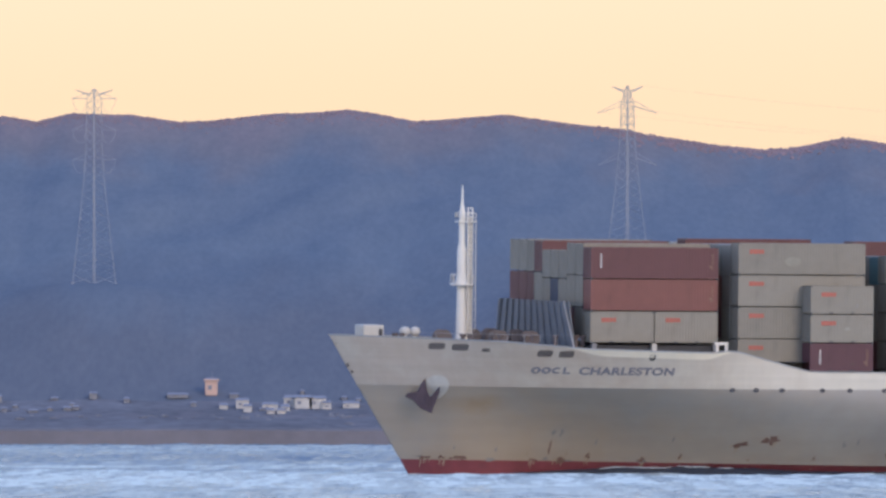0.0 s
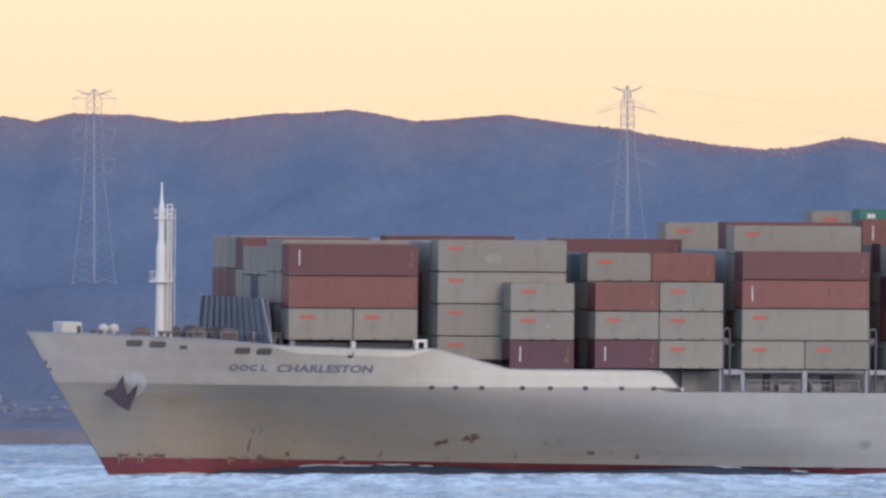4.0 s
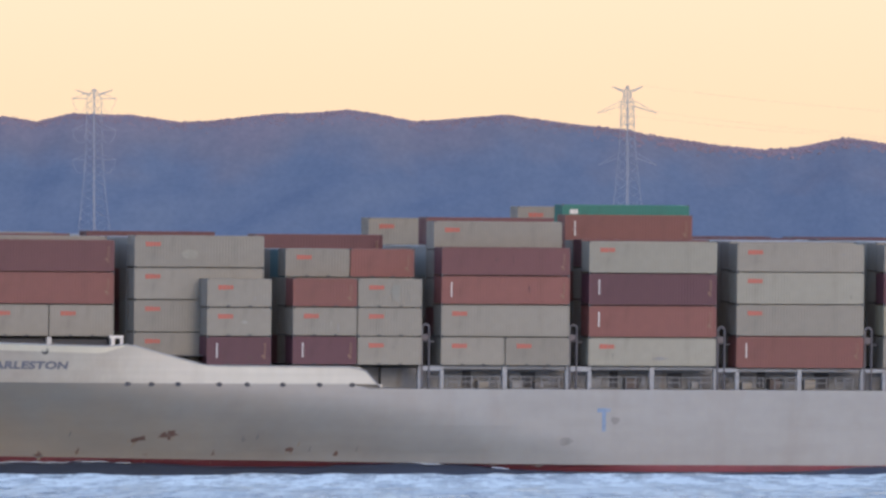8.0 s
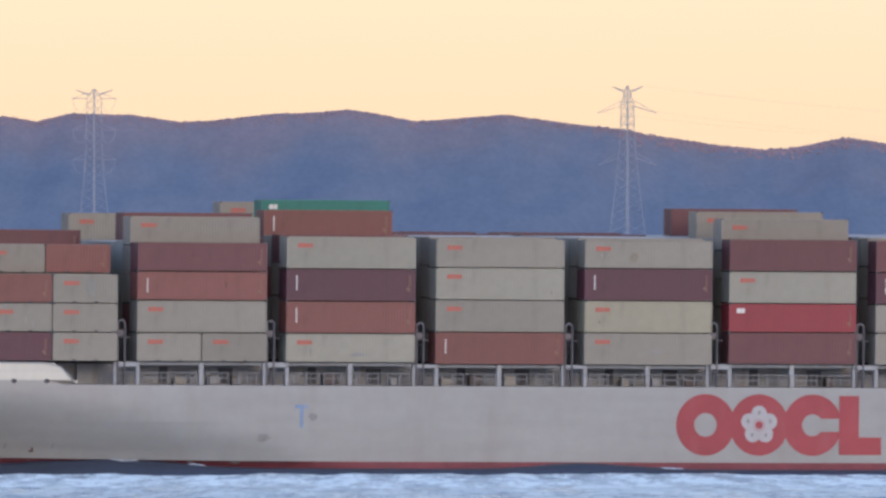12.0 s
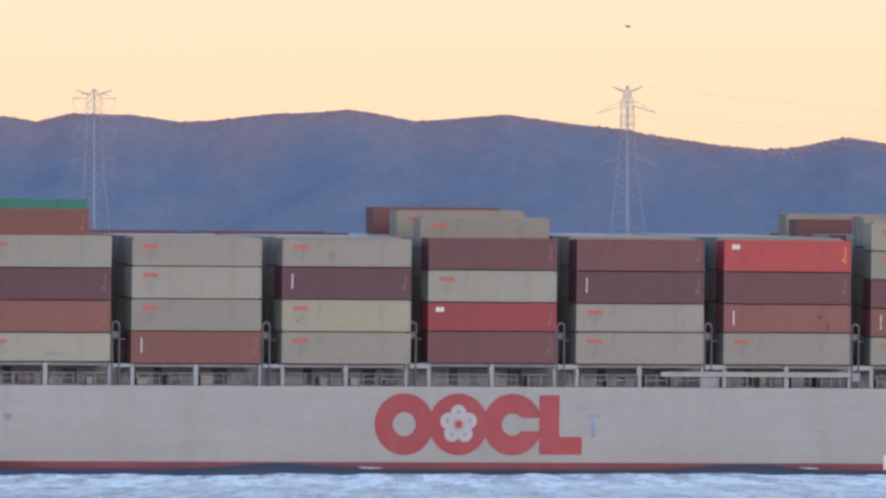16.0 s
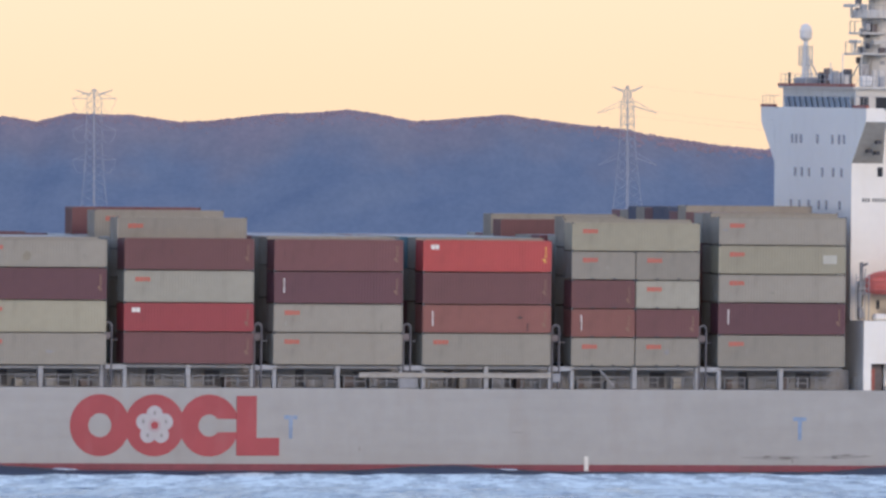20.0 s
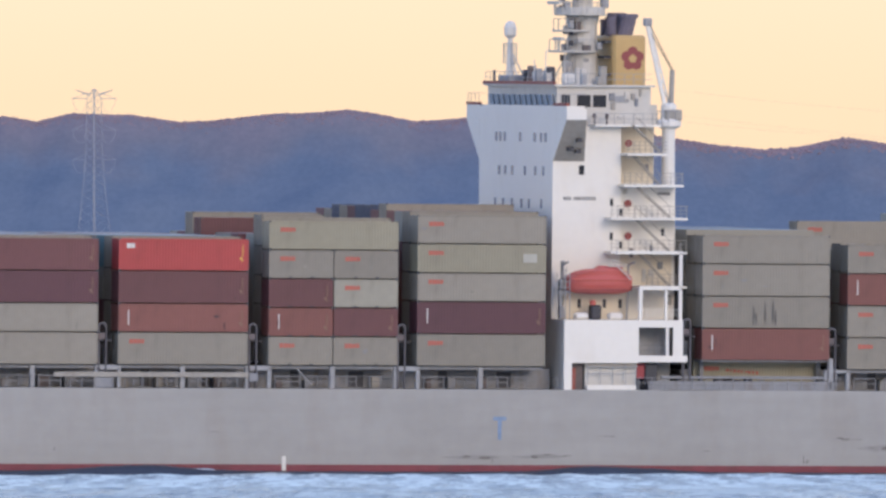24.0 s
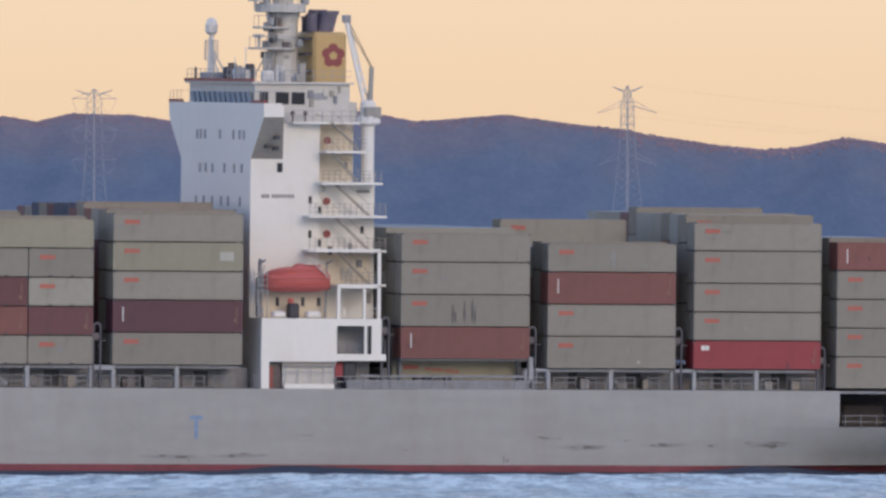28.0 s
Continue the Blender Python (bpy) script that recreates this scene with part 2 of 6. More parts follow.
def bar(bm, a, b, w, sides=4):
    """A rod of width w from a to b."""
    a, b = Vector(a), Vector(b)
    q = (b - a).to_track_quat("Z", "Y").to_matrix()
    ring = [q @ Vector((math.cos(2 * math.pi * (i + 0.5) / sides) * w / 2, math.sin(2 * math.pi * (i + 0.5) / sides) * w / 2, 0)) for i in range(sides)]
    va, vb = [bm.verts.new(a + r) for r in ring], [bm.verts.new(b + r) for r in ring]
    for i in range(sides):
        bm.faces.new((va[i], va[(i + 1) % sides], vb[(i + 1) % sides], vb[i]))
    bm.faces.new(va[::-1])
    bm.faces.new(vb)


def rods(w, *ends, sides=4):
    bm = bmesh.new()
    for a, b in ends:
        bar(bm, a, b, w, sides)
    return bm


def lathe(profile, at=(0, 0, 0), sides=16):
    """A turned solid from (radius, z) pairs, about the upright through at."""
    bm = bmesh.new()
    rings = [[bm.verts.new((at[0] + r * math.cos(2 * math.pi * i / sides), at[1] + r * math.sin(2 * math.pi * i / sides), at[2] + z)) for i in range(sides)] for r, z in profile]
    for a, b in zip(rings, rings[1:]):
        for i in range(sides):
            bm.faces.new((a[i], a[(i + 1) % sides], b[(i + 1) % sides], b[i]))
    bm.faces.new(rings[0][::-1])
    bm.faces.new(rings[-1])
    return bm


def prism(outline, y0, y1):
    """A plate with the given outline in x and z, from y0 to y1."""
    bm = bmesh.new()
    a, b = [bm.verts.new((x, y0, z)) for x, z in outline], [bm.verts.new((x, y1, z)) for x, z in outline]
    n = len(outline)
    for i in range(n):
        bm.faces.new((a[i], a[(i + 1) % n], b[(i + 1) % n], b[i]))
    bm.faces.new(a[::-1])
    bm.faces.new(b)
    bmesh.ops.recalc_face_normals(bm, faces=bm.faces[:])
    return bm


def grid_bm(points):
    """A sheet through rows of points."""
    bm = bmesh.new()
    v = [[bm.verts.new(p) for p in row] for row in points]
    for a, b in zip(v, v[1:]):
        for i in range(len(a) - 1):
            bm.faces.new((a[i], a[i + 1], b[i + 1], b[i]))
    return bm


def tube(path, w, sides=4):
    """One bent rod of width w through the given points."""
    bm = bmesh.new()
    path = [Vector(p) for p in path]
    rings = []
    for i, p in enumerate(path):
        d = path[min(i + 1, len(path) - 1)] - path[max(i - 1, 0)]
        q = d.to_track_quat("Z", "Y").to_matrix()
        rings.append([bm.verts.new(p + q @ Vector((math.cos(2 * math.pi * (k + 0.5) / sides) * w / 2, math.sin(2 * math.pi * (k + 0.5) / sides) * w / 2, 0))) for k in range(sides)])
    for a, b in zip(rings, rings[1:]):
        for k in range(sides):
            bm.faces.new((a[k], a[(k + 1) % sides], b[(k + 1) % sides], b[k]))
    bm.faces.new(rings[0][::-1])
    bm.faces.new(rings[-1])
    return bm


# ---- sea ----


def water_material(name):
    m = bpy.data.materials.new(name)
    m.use_nodes = True
    n, l = m.node_tree.nodes, m.node_tree.links
    b = n["Principled BSDF"]
    b.inputs["Base Color"].default_value = (0.035, 0.072, 0.095, 1)
    b.inputs["Roughness"].default_value, b.inputs["IOR"].default_value = 0.12, 1.33
    tc, n1, bp = n.new("ShaderNodeTexCoord"), n.new("ShaderNodeTexNoise"), n.new("ShaderNodeBump")
    n1.inputs["Scale"].default_value, n1.inputs["Detail"].default_value = 1.6, 6
    bp.inputs["Strength"].default_value, bp.inputs["Distance"].default_value = 1.0, 0.5
    l.new(tc.outputs["Object"], n1.inputs["Vector"])
    l.new(n1.outputs["Fac"], bp.inputs["Height"])
    l.new(bp.outputs[0], b.inputs["Normal"])
    # sky sheen and whitecaps, put into a pale diffuse colour in lanes and streaks
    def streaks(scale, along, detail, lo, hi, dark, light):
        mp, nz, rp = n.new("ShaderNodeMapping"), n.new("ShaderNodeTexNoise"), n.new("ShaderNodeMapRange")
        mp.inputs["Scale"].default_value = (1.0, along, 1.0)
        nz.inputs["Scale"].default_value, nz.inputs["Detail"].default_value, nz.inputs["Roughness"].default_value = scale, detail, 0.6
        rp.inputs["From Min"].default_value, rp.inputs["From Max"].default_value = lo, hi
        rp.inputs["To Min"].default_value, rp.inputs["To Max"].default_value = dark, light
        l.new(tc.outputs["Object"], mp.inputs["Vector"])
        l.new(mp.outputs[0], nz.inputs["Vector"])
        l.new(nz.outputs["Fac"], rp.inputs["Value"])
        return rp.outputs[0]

    def times(p, q):
        md = n.new("ShaderNodeMath")
        md.operation, md.use_clamp = "MULTIPLY", True
        l.new(p, md.inputs[0])
        l.new(q, md.inputs[1])
        return md.outputs[0]

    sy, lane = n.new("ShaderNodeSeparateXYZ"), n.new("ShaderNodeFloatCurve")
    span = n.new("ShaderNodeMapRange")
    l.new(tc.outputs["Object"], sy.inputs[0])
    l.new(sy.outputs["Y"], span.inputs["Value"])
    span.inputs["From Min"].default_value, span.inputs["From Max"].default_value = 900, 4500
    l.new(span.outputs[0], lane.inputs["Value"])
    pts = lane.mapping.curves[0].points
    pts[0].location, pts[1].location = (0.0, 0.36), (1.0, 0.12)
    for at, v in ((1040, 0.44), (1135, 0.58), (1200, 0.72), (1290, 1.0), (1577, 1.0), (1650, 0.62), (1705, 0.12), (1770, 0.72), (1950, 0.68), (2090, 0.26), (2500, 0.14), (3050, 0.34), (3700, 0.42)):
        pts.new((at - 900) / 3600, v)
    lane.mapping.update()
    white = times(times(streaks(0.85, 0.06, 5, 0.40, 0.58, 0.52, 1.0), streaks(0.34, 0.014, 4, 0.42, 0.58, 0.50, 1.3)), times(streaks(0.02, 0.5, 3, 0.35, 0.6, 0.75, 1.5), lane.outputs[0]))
    # shade of wave backs and troughs, put into the deep water's blue, stronger far off
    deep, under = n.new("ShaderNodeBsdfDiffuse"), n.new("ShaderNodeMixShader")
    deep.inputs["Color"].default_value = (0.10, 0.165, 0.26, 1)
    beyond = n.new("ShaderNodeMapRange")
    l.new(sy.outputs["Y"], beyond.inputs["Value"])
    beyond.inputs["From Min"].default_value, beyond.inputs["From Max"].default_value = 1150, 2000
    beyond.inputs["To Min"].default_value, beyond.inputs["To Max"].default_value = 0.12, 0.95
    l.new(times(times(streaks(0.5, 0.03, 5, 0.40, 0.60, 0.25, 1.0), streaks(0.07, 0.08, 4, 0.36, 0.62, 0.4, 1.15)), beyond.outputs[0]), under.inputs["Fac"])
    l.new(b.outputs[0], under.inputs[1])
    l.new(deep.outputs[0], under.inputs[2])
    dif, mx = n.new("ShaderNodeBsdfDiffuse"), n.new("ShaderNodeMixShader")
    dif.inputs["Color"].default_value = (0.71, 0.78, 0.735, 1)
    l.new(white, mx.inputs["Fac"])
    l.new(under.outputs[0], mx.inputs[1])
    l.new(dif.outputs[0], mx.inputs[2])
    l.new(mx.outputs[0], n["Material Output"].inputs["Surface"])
    return m


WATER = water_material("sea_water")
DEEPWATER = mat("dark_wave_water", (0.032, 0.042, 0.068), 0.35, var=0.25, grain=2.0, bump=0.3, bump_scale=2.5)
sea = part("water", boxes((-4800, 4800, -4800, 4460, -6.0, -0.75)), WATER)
tagged(sea, "blue evening sea reaching the far shore", "sea", kind="structure")


def wave_z(x, y):
    r = 0.14 * math.sin(0.55 * y + 0.12 * x + 2.0 * noise.noise((x * 0.03, y * 0.02, 0)))
    r += 0.27 * noise.noise((x * 0.10, y * 0.30, 3.1)) + 0.19 * noise.noise((x * 0.24, y * 0.8, 7.7)) + 0.09 * noise.noise((x * 0.6, y * 1.7, 1.3))
    return r


def wave_field(name, x0, x1, y0, y1, dx, dy, amp, label):
    nx, ny = int((x1 - x0) / dx) + 1, int((y1 - y0) / dy) + 1
    vs = []
    for j in range(ny):
        y = y0 + j * dy
        sink = max(0.0, 1 - min(y - y0, y1 - y) / 14)          # the ends dip under the next field
        for i in range(nx):
            x = x0 + i * dx
            vs.append((x, y, amp * wave_z(x, y) * (1 - 0.7 * sink) - 0.30 - 0.3 * sink))
    fs = [(j * nx + i, j * nx + i + 1, (j + 1) * nx + i + 1, (j + 1) * nx + i) for j in range(ny - 1) for i in range(nx - 1)]
    me = bpy.data.meshes.new(name)
    me.from_pydata(vs, [], fs)
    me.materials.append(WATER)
    for p in me.polygons:
        p.use_smooth = True
    return tagged(new(name, me), label, "sea", kind="structure")


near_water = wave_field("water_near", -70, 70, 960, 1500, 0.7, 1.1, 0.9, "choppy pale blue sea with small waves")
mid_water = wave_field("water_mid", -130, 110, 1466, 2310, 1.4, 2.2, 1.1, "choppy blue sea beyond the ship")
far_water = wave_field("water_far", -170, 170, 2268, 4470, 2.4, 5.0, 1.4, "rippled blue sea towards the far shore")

# ---- far shore and hills ----
SHORE, CREST = 4458.0, 4920.0
RIDGE = [(-140, 89.5), (-128, 95.0), (-118, 93.4), (-108, 95.8), (-90, 95.3), (-76, 93.2), (-66, 93.8), (-50, 95.6), (-38, 96.0), (-28, 96.8), (-20, 95.8), (-8, 93.4), (4, 94.2),
         (18, 95.4), (28, 94.0), (40, 92.4), (52, 91.0), (62, 89.0), (78, 86.6), (92, 85.0), (104, 85.8), (116, 88.4), (124, 87.6), (140, 85.0)]


def ridge_at(x):
    if x <= RIDGE[0][0]:
        return RIDGE[0][1] - 0.05 * (RIDGE[0][0] - x) + 6 * noise.noise((x * 0.01, 4, 0))
    if x >= RIDGE[-1][0]:
        return RIDGE[-1][1] - 0.02 * (x - RIDGE[-1][0]) + 6 * noise.noise((x * 0.01, 4, 0))
    for (xa, za), (xb, zb) in zip(RIDGE, RIDGE[1:]):
        if x <= xb:
            return za + (zb - za) * (x - xa) / (xb - xa)


PADS = [(-95.7, 4640.0, 44.1), (50.6, 4640.0, 44.7)]


def ground_z(x, y):
    """Height of the far land: sea bank, strip of fields and houses, wooded slope, crest."""
    q = (y - SHORE) / (CREST - SHORE)
    if q < 0.14:
        base = 3.4 + 7.5 * q / 0.14
    else:
        r = (q - 0.14) / 0.86
        base = 10.9 + (ridge_at(x) - 10.9) * (r ** 0.95 if r < 1 else 1 - 0.5 * (r - 1))
    spur = noise.noise((x * 0.016 + y * 0.004, y * 0.006, 2.0)) * 3.2 + noise.noise((x * 0.045 - y * 0.01, y * 0.018, 5.0)) * 2.2
    w = max(0, min(1, (q - 0.1) / 0.3)) * max(0, min(1, (0.97 - q) / 0.25))
    z = base + spur * w
    for px, py, pz in PADS:                 # levelled ground under the pylons
        k = math.exp(-((x - px) / 38) ** 2 - ((y - py) / 60) ** 2)
        z += (pz - z) * k
    return z


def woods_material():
    m = bpy.data.materials.new("hazy_woods")
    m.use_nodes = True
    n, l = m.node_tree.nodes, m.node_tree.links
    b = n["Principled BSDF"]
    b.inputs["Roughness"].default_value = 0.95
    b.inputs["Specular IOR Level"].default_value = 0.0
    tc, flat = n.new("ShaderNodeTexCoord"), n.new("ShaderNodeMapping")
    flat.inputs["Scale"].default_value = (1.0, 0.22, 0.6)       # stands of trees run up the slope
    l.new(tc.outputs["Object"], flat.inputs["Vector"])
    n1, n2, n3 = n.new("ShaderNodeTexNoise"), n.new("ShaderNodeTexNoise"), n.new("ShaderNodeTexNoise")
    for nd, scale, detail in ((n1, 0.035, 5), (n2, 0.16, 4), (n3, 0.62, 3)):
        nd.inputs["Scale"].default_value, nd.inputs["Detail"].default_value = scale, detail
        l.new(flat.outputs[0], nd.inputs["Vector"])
    # russet towards the crest, bluer below, in ragged stands: haze put into the colours
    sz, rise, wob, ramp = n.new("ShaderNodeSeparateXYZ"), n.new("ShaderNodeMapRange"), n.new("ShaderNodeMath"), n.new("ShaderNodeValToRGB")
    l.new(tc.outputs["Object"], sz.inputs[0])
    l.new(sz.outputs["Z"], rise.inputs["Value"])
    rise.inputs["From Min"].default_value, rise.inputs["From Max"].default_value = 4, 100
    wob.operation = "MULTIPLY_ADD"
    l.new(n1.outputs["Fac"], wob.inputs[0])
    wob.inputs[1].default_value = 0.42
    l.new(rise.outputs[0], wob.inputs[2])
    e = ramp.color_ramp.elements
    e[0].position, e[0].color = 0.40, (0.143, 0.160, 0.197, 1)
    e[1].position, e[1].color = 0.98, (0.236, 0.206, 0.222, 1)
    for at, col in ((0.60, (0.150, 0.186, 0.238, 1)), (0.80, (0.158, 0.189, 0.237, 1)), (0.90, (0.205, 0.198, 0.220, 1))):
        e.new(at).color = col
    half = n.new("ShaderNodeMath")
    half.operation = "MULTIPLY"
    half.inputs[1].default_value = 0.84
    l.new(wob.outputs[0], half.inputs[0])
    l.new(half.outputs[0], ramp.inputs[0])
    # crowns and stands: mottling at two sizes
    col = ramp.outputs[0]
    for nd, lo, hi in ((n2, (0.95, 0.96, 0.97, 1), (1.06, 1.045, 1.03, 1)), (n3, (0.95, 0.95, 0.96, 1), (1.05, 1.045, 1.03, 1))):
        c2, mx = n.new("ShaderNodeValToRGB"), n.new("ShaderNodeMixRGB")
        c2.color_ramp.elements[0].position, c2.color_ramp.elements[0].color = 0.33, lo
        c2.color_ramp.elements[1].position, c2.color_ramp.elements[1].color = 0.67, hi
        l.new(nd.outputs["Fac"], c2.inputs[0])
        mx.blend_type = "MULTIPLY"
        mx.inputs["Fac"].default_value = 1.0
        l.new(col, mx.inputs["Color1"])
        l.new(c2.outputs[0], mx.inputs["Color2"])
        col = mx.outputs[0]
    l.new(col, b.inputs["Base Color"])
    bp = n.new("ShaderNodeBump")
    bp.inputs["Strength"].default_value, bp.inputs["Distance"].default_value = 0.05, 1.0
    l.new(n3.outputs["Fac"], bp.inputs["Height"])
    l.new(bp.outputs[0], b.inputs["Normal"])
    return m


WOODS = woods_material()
xs = list(np.arange(-420, 421, 2.0))
ys = sorted([SHORE + 2 + j * 7.0 for j in range(75)] + [CREST])
FOOT_ROW = [(x, SHORE + 1.5, -2.0) for x in xs]
LAND = [FOOT_ROW] + [[(x, y, ground_z(x, y) + 0.25 * noise.noise((x * 0.3, y * 0.12, 0))) for x in xs] for y in ys]
# the fields' blue-grey has the distance haze put into it
FIELD = mat("hazy_fields", (0.163, 0.166, 0.190), 0.95, var=0.4, grain=0.25, stain=0.75, stain_color=(0.212, 0.196, 0.218), stain_scale=0.07)
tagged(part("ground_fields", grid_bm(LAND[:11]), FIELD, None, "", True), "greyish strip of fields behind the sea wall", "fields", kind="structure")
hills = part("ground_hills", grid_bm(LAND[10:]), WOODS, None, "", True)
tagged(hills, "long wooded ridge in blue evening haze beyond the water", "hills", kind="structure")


# ---- the ship's hull ----
ship = new("container_ship")
tagged(ship, "grey container ship with red boot line, under way at sea", "ship")
RIDERS.append((ship, (0, 0, 0)))
BEAM, KNUCKLE, DECK = 16.1, 7.9, 7.51


def smooth01(a, b, x):
    q = min(1, max(0, (x - a) / (b - a)))
    return q * q * (3 - 2 * q)


def stem(z):
    return -3.3 - 7.7 * max(z, -1) / 12.6


def breadth(x, z):
    """Half the hull's breadth at x and height z: flared bow, straight middle, tucked stern."""
    zz = min(max(z, -2), KNUCKLE)
    under = KNUCKLE - zz
    lip = math.exp(-under / (1.7 + 1.5 * (1 - smooth01(22, 48, x))))          # the plating turns in sharply under the knuckle
    turn = (1 - lip) * smooth01(-6, 10, x)
    full = 36 + 13 * turn + 2.9 * under
    q = min(1, max(0, (x - stem(z)) / (full - stem(z))))
    s = smooth01(2, 16, x)
    n = 1.3 - 0.15 * s + (0.45 + 0.15 * s) * max(0, zz / KNUCKLE) + 1.5 * (1 - turn)
    b = BEAM * (1 - (1 - q) ** n)
    b += 0.72 * max(0, z - KNUCKLE) * smooth01(-6, 5, x) * (1 - smooth01(15, 29, x))      # the bow bulwark flares outwards
    if x > 215:
        tuck = max(0, 1 - max(z, 0) / 5.2) ** 1.7
        b -= tuck * 12 * smooth01(219, 256, x)
    return b


def top_of(x):
    """Top of the bulwark over the bow, then the main deck's edge."""
    pts = ((-11, 12.42), (-6, 12.33), (2, 12.08), (9, 11.5), (20.5, 11.22), (22.3, 11.4), (23.2, 11.3), (30.2, 9.5), (44.8, 9.45), (46.6, DECK + 0.02))
    for (xa, za), (xb, zb) in zip(pts, pts[1:]):
        if x <= xb:
            return za + (zb - za) * max(0, (x - xa) / (xb - xa))
    return DECK


def hull_rows(levels, x_end, side, top=None, count=110):
    rows = []
    for k in range(count + 1):
        u = (k / count) ** 1.6
        row = []
        for lv in levels:
            x = stem(lv) + u * (x_end - stem(lv))
            z = lv
            if top:
                z = KNUCKLE + (top_of(x) - KNUCKLE) * lv
                x = stem(z) + u * (x_end - stem(z))
                z = KNUCKLE + (top_of(x) - KNUCKLE) * lv
            row.append((x, side * breadth(x, z), z))
        rows.append(row)
    return rows


def both_sides(levels, x_end, top=None, count=110):
    bm = grid_bm(hull_rows(levels, x_end, -1, top, count))
    other = grid_bm([r[::-1] for r in hull_rows(levels, x_end, 1, top, count)])
    me = bpy.data.meshes.new("side")
    other.to_mesh(me)
    other.free()
    bm.from_mesh(me)
    bpy.data.meshes.remove(me)
    bmesh.ops.remove_doubles(bm, verts=bm.verts[:], dist=0.002)
    bmesh.ops.recalc_face_normals(bm, faces=bm.faces[:])
    return bm


BOOT_TOP = 1.0


def boot_line(x):
    return 1.08 - 0.42 * smooth01(-5, 70, x)


bm = both_sides([-2.0, -1, 0, 0.6, BOOT_TOP], 249)
for v in bm.verts:
    if v.co.z > 0.9:
        v.co.z = boot_line(v.co.x)
part("boot_topping", bm, BOOT, ship, "worn red antifouling paint along the waterline", True)
LOW = [BOOT_TOP + i * (4.2 - BOOT_TOP) / 8 for i in range(9)]
bm = both_sides(LOW, 249)
for v in bm.verts:
    if v.co.z < BOOT_TOP + 0.05:
        v.co.z = boot_line(v.co.x)
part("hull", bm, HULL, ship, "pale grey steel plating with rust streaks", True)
HIGH = [4.2 + (KNUCKLE - 4.2) * (1 - (1 - i / 12) ** 1.5) for i in range(13)]
HIGH_AFT = 233.4
bm = both_sides(HIGH, HIGH_AFT)
for v in bm.verts:
    if v.co.x > 45.5 and v.co.z > DECK:
        v.co.z = DECK
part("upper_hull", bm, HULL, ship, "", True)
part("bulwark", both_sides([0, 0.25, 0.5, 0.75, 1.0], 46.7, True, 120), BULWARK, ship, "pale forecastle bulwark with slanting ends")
# light caught by the bulwark's upper strake, put into a brighter cream strip
band = []
for k in range(91):
    x = 7.0 + k * (23.0 - 7.0) / 90
    low = top_of(x) - 0.1 - 0.55 * smooth01(7, 11, x) * (1 - smooth01(19.5, 23, x))
    band.append([(x, -breadth(x, z) - 0.02, z) for z in (low, (low + top_of(x)) / 2, top_of(x))])
part("bulwark_band", grid_bm(band), CREAMWHITE, ship, "cream band coloured bright where the bulwark's top catches light", True)
# capping rail on the bulwark
for side in (-1, 1):
    edge = [r[-1] for r in hull_rows([0, 1.0], 46.6, side, True, 60)]
    part("capping_rail", tube([p for i, p in enumerate(edge) if i % 1 == 0 and (i == 0 or (Vector(p) - Vector(edge[i - 1])).length > 0.02)], 0.16), LIGHTSTEEL, ship)
# decks: forecastle, main, mooring deck at the stern, transom
part("forecastle_deck", grid_bm([[(x, -breadth(x, 10.4) + 0.1, 10.4), (x, breadth(x, 10.4) - 0.1, 10.4)] for x in [stem(10.4) + 0.3 + i * 1.4 for i in range(31)]]), GREYDECK, ship)
part("main_deck", boxes((40, 249, -BEAM + 0.05, BEAM - 0.05, DECK - 0.25, DECK - 0.02)), GREYDECK, ship)
part("mooring_deck", boxes((229, 249, -BEAM + 0.7, BEAM - 0.7, 3.9, 4.15)), GREYDECK, ship)
# dark walls added behind the mooring opening, the interior's shade in their colour
part("inner_bulkhead", boxes((228, 229, -BEAM + 0.3, BEAM - 0.3, 4.15, DECK - 0.26)), DARK, ship)
part("inner_bulkhead", boxes((229, 248.6, 2.0, 2.3, 4.15, DECK - 0.26)), DARK, ship)
part("mooring_winch", boxes((236, 240, -9, -6, 4.15, 6.2), (242, 245, -8, -5, 4.15, 5.6), bevel=0.2), BROWN, ship)
part("transom", boxes((248.7, 249.1, -8, 8, 1.0, 4.2), (248.7, 249.1, -15.8, 15.8, 3.4, 4.22)), HULL, ship)
for y in (-15.6, 15.6):
    for x in (238.2, 243.4, 248.3):
        part("stern_pillar", boxes((x, x + 0.5, y - 0.25, y + 0.25, 4.15, DECK - 0.26)), LIGHTSTEEL, ship)
part("stern_rail", rods(0.09, *[((x, -15.9, 4.15), (x, -15.9, 5.25)) for x in np.arange(234, 249, 1.5)], ((233.6, -15.9, 5.25), (248.8, -15.9, 5.25)), ((233.6, -15.9, 4.7), (248.8, -15.9, 4.7))), RAILGREY, ship)


# ---- containers ----
CH = {"H": 2.896, "S": 2.591}
MESHES = {}


def corrugated(length, height, step, depth):
    """An upright corrugated sheet along x in the plane y = 0, bulging to -y."""
    xs, n = [], max(2, round(length / step))
    for i in range(n):
        a = -length / 2 + i * length / n
        w = length / n
        xs += [(a, 0), (a + 0.3 * w, 0), (a + 0.42 * w, depth), (a + 0.88 * w, depth)]
    xs.append((length / 2, 0))
    return [[(x, -d, 0), (x, -d, height)] for x, d in xs]


def mesh_of(key, bm, material):
    me = bpy.data.meshes.new(key)
    bm.to_mesh(me)
    bm.free()
    me.materials.append(material)
    return me


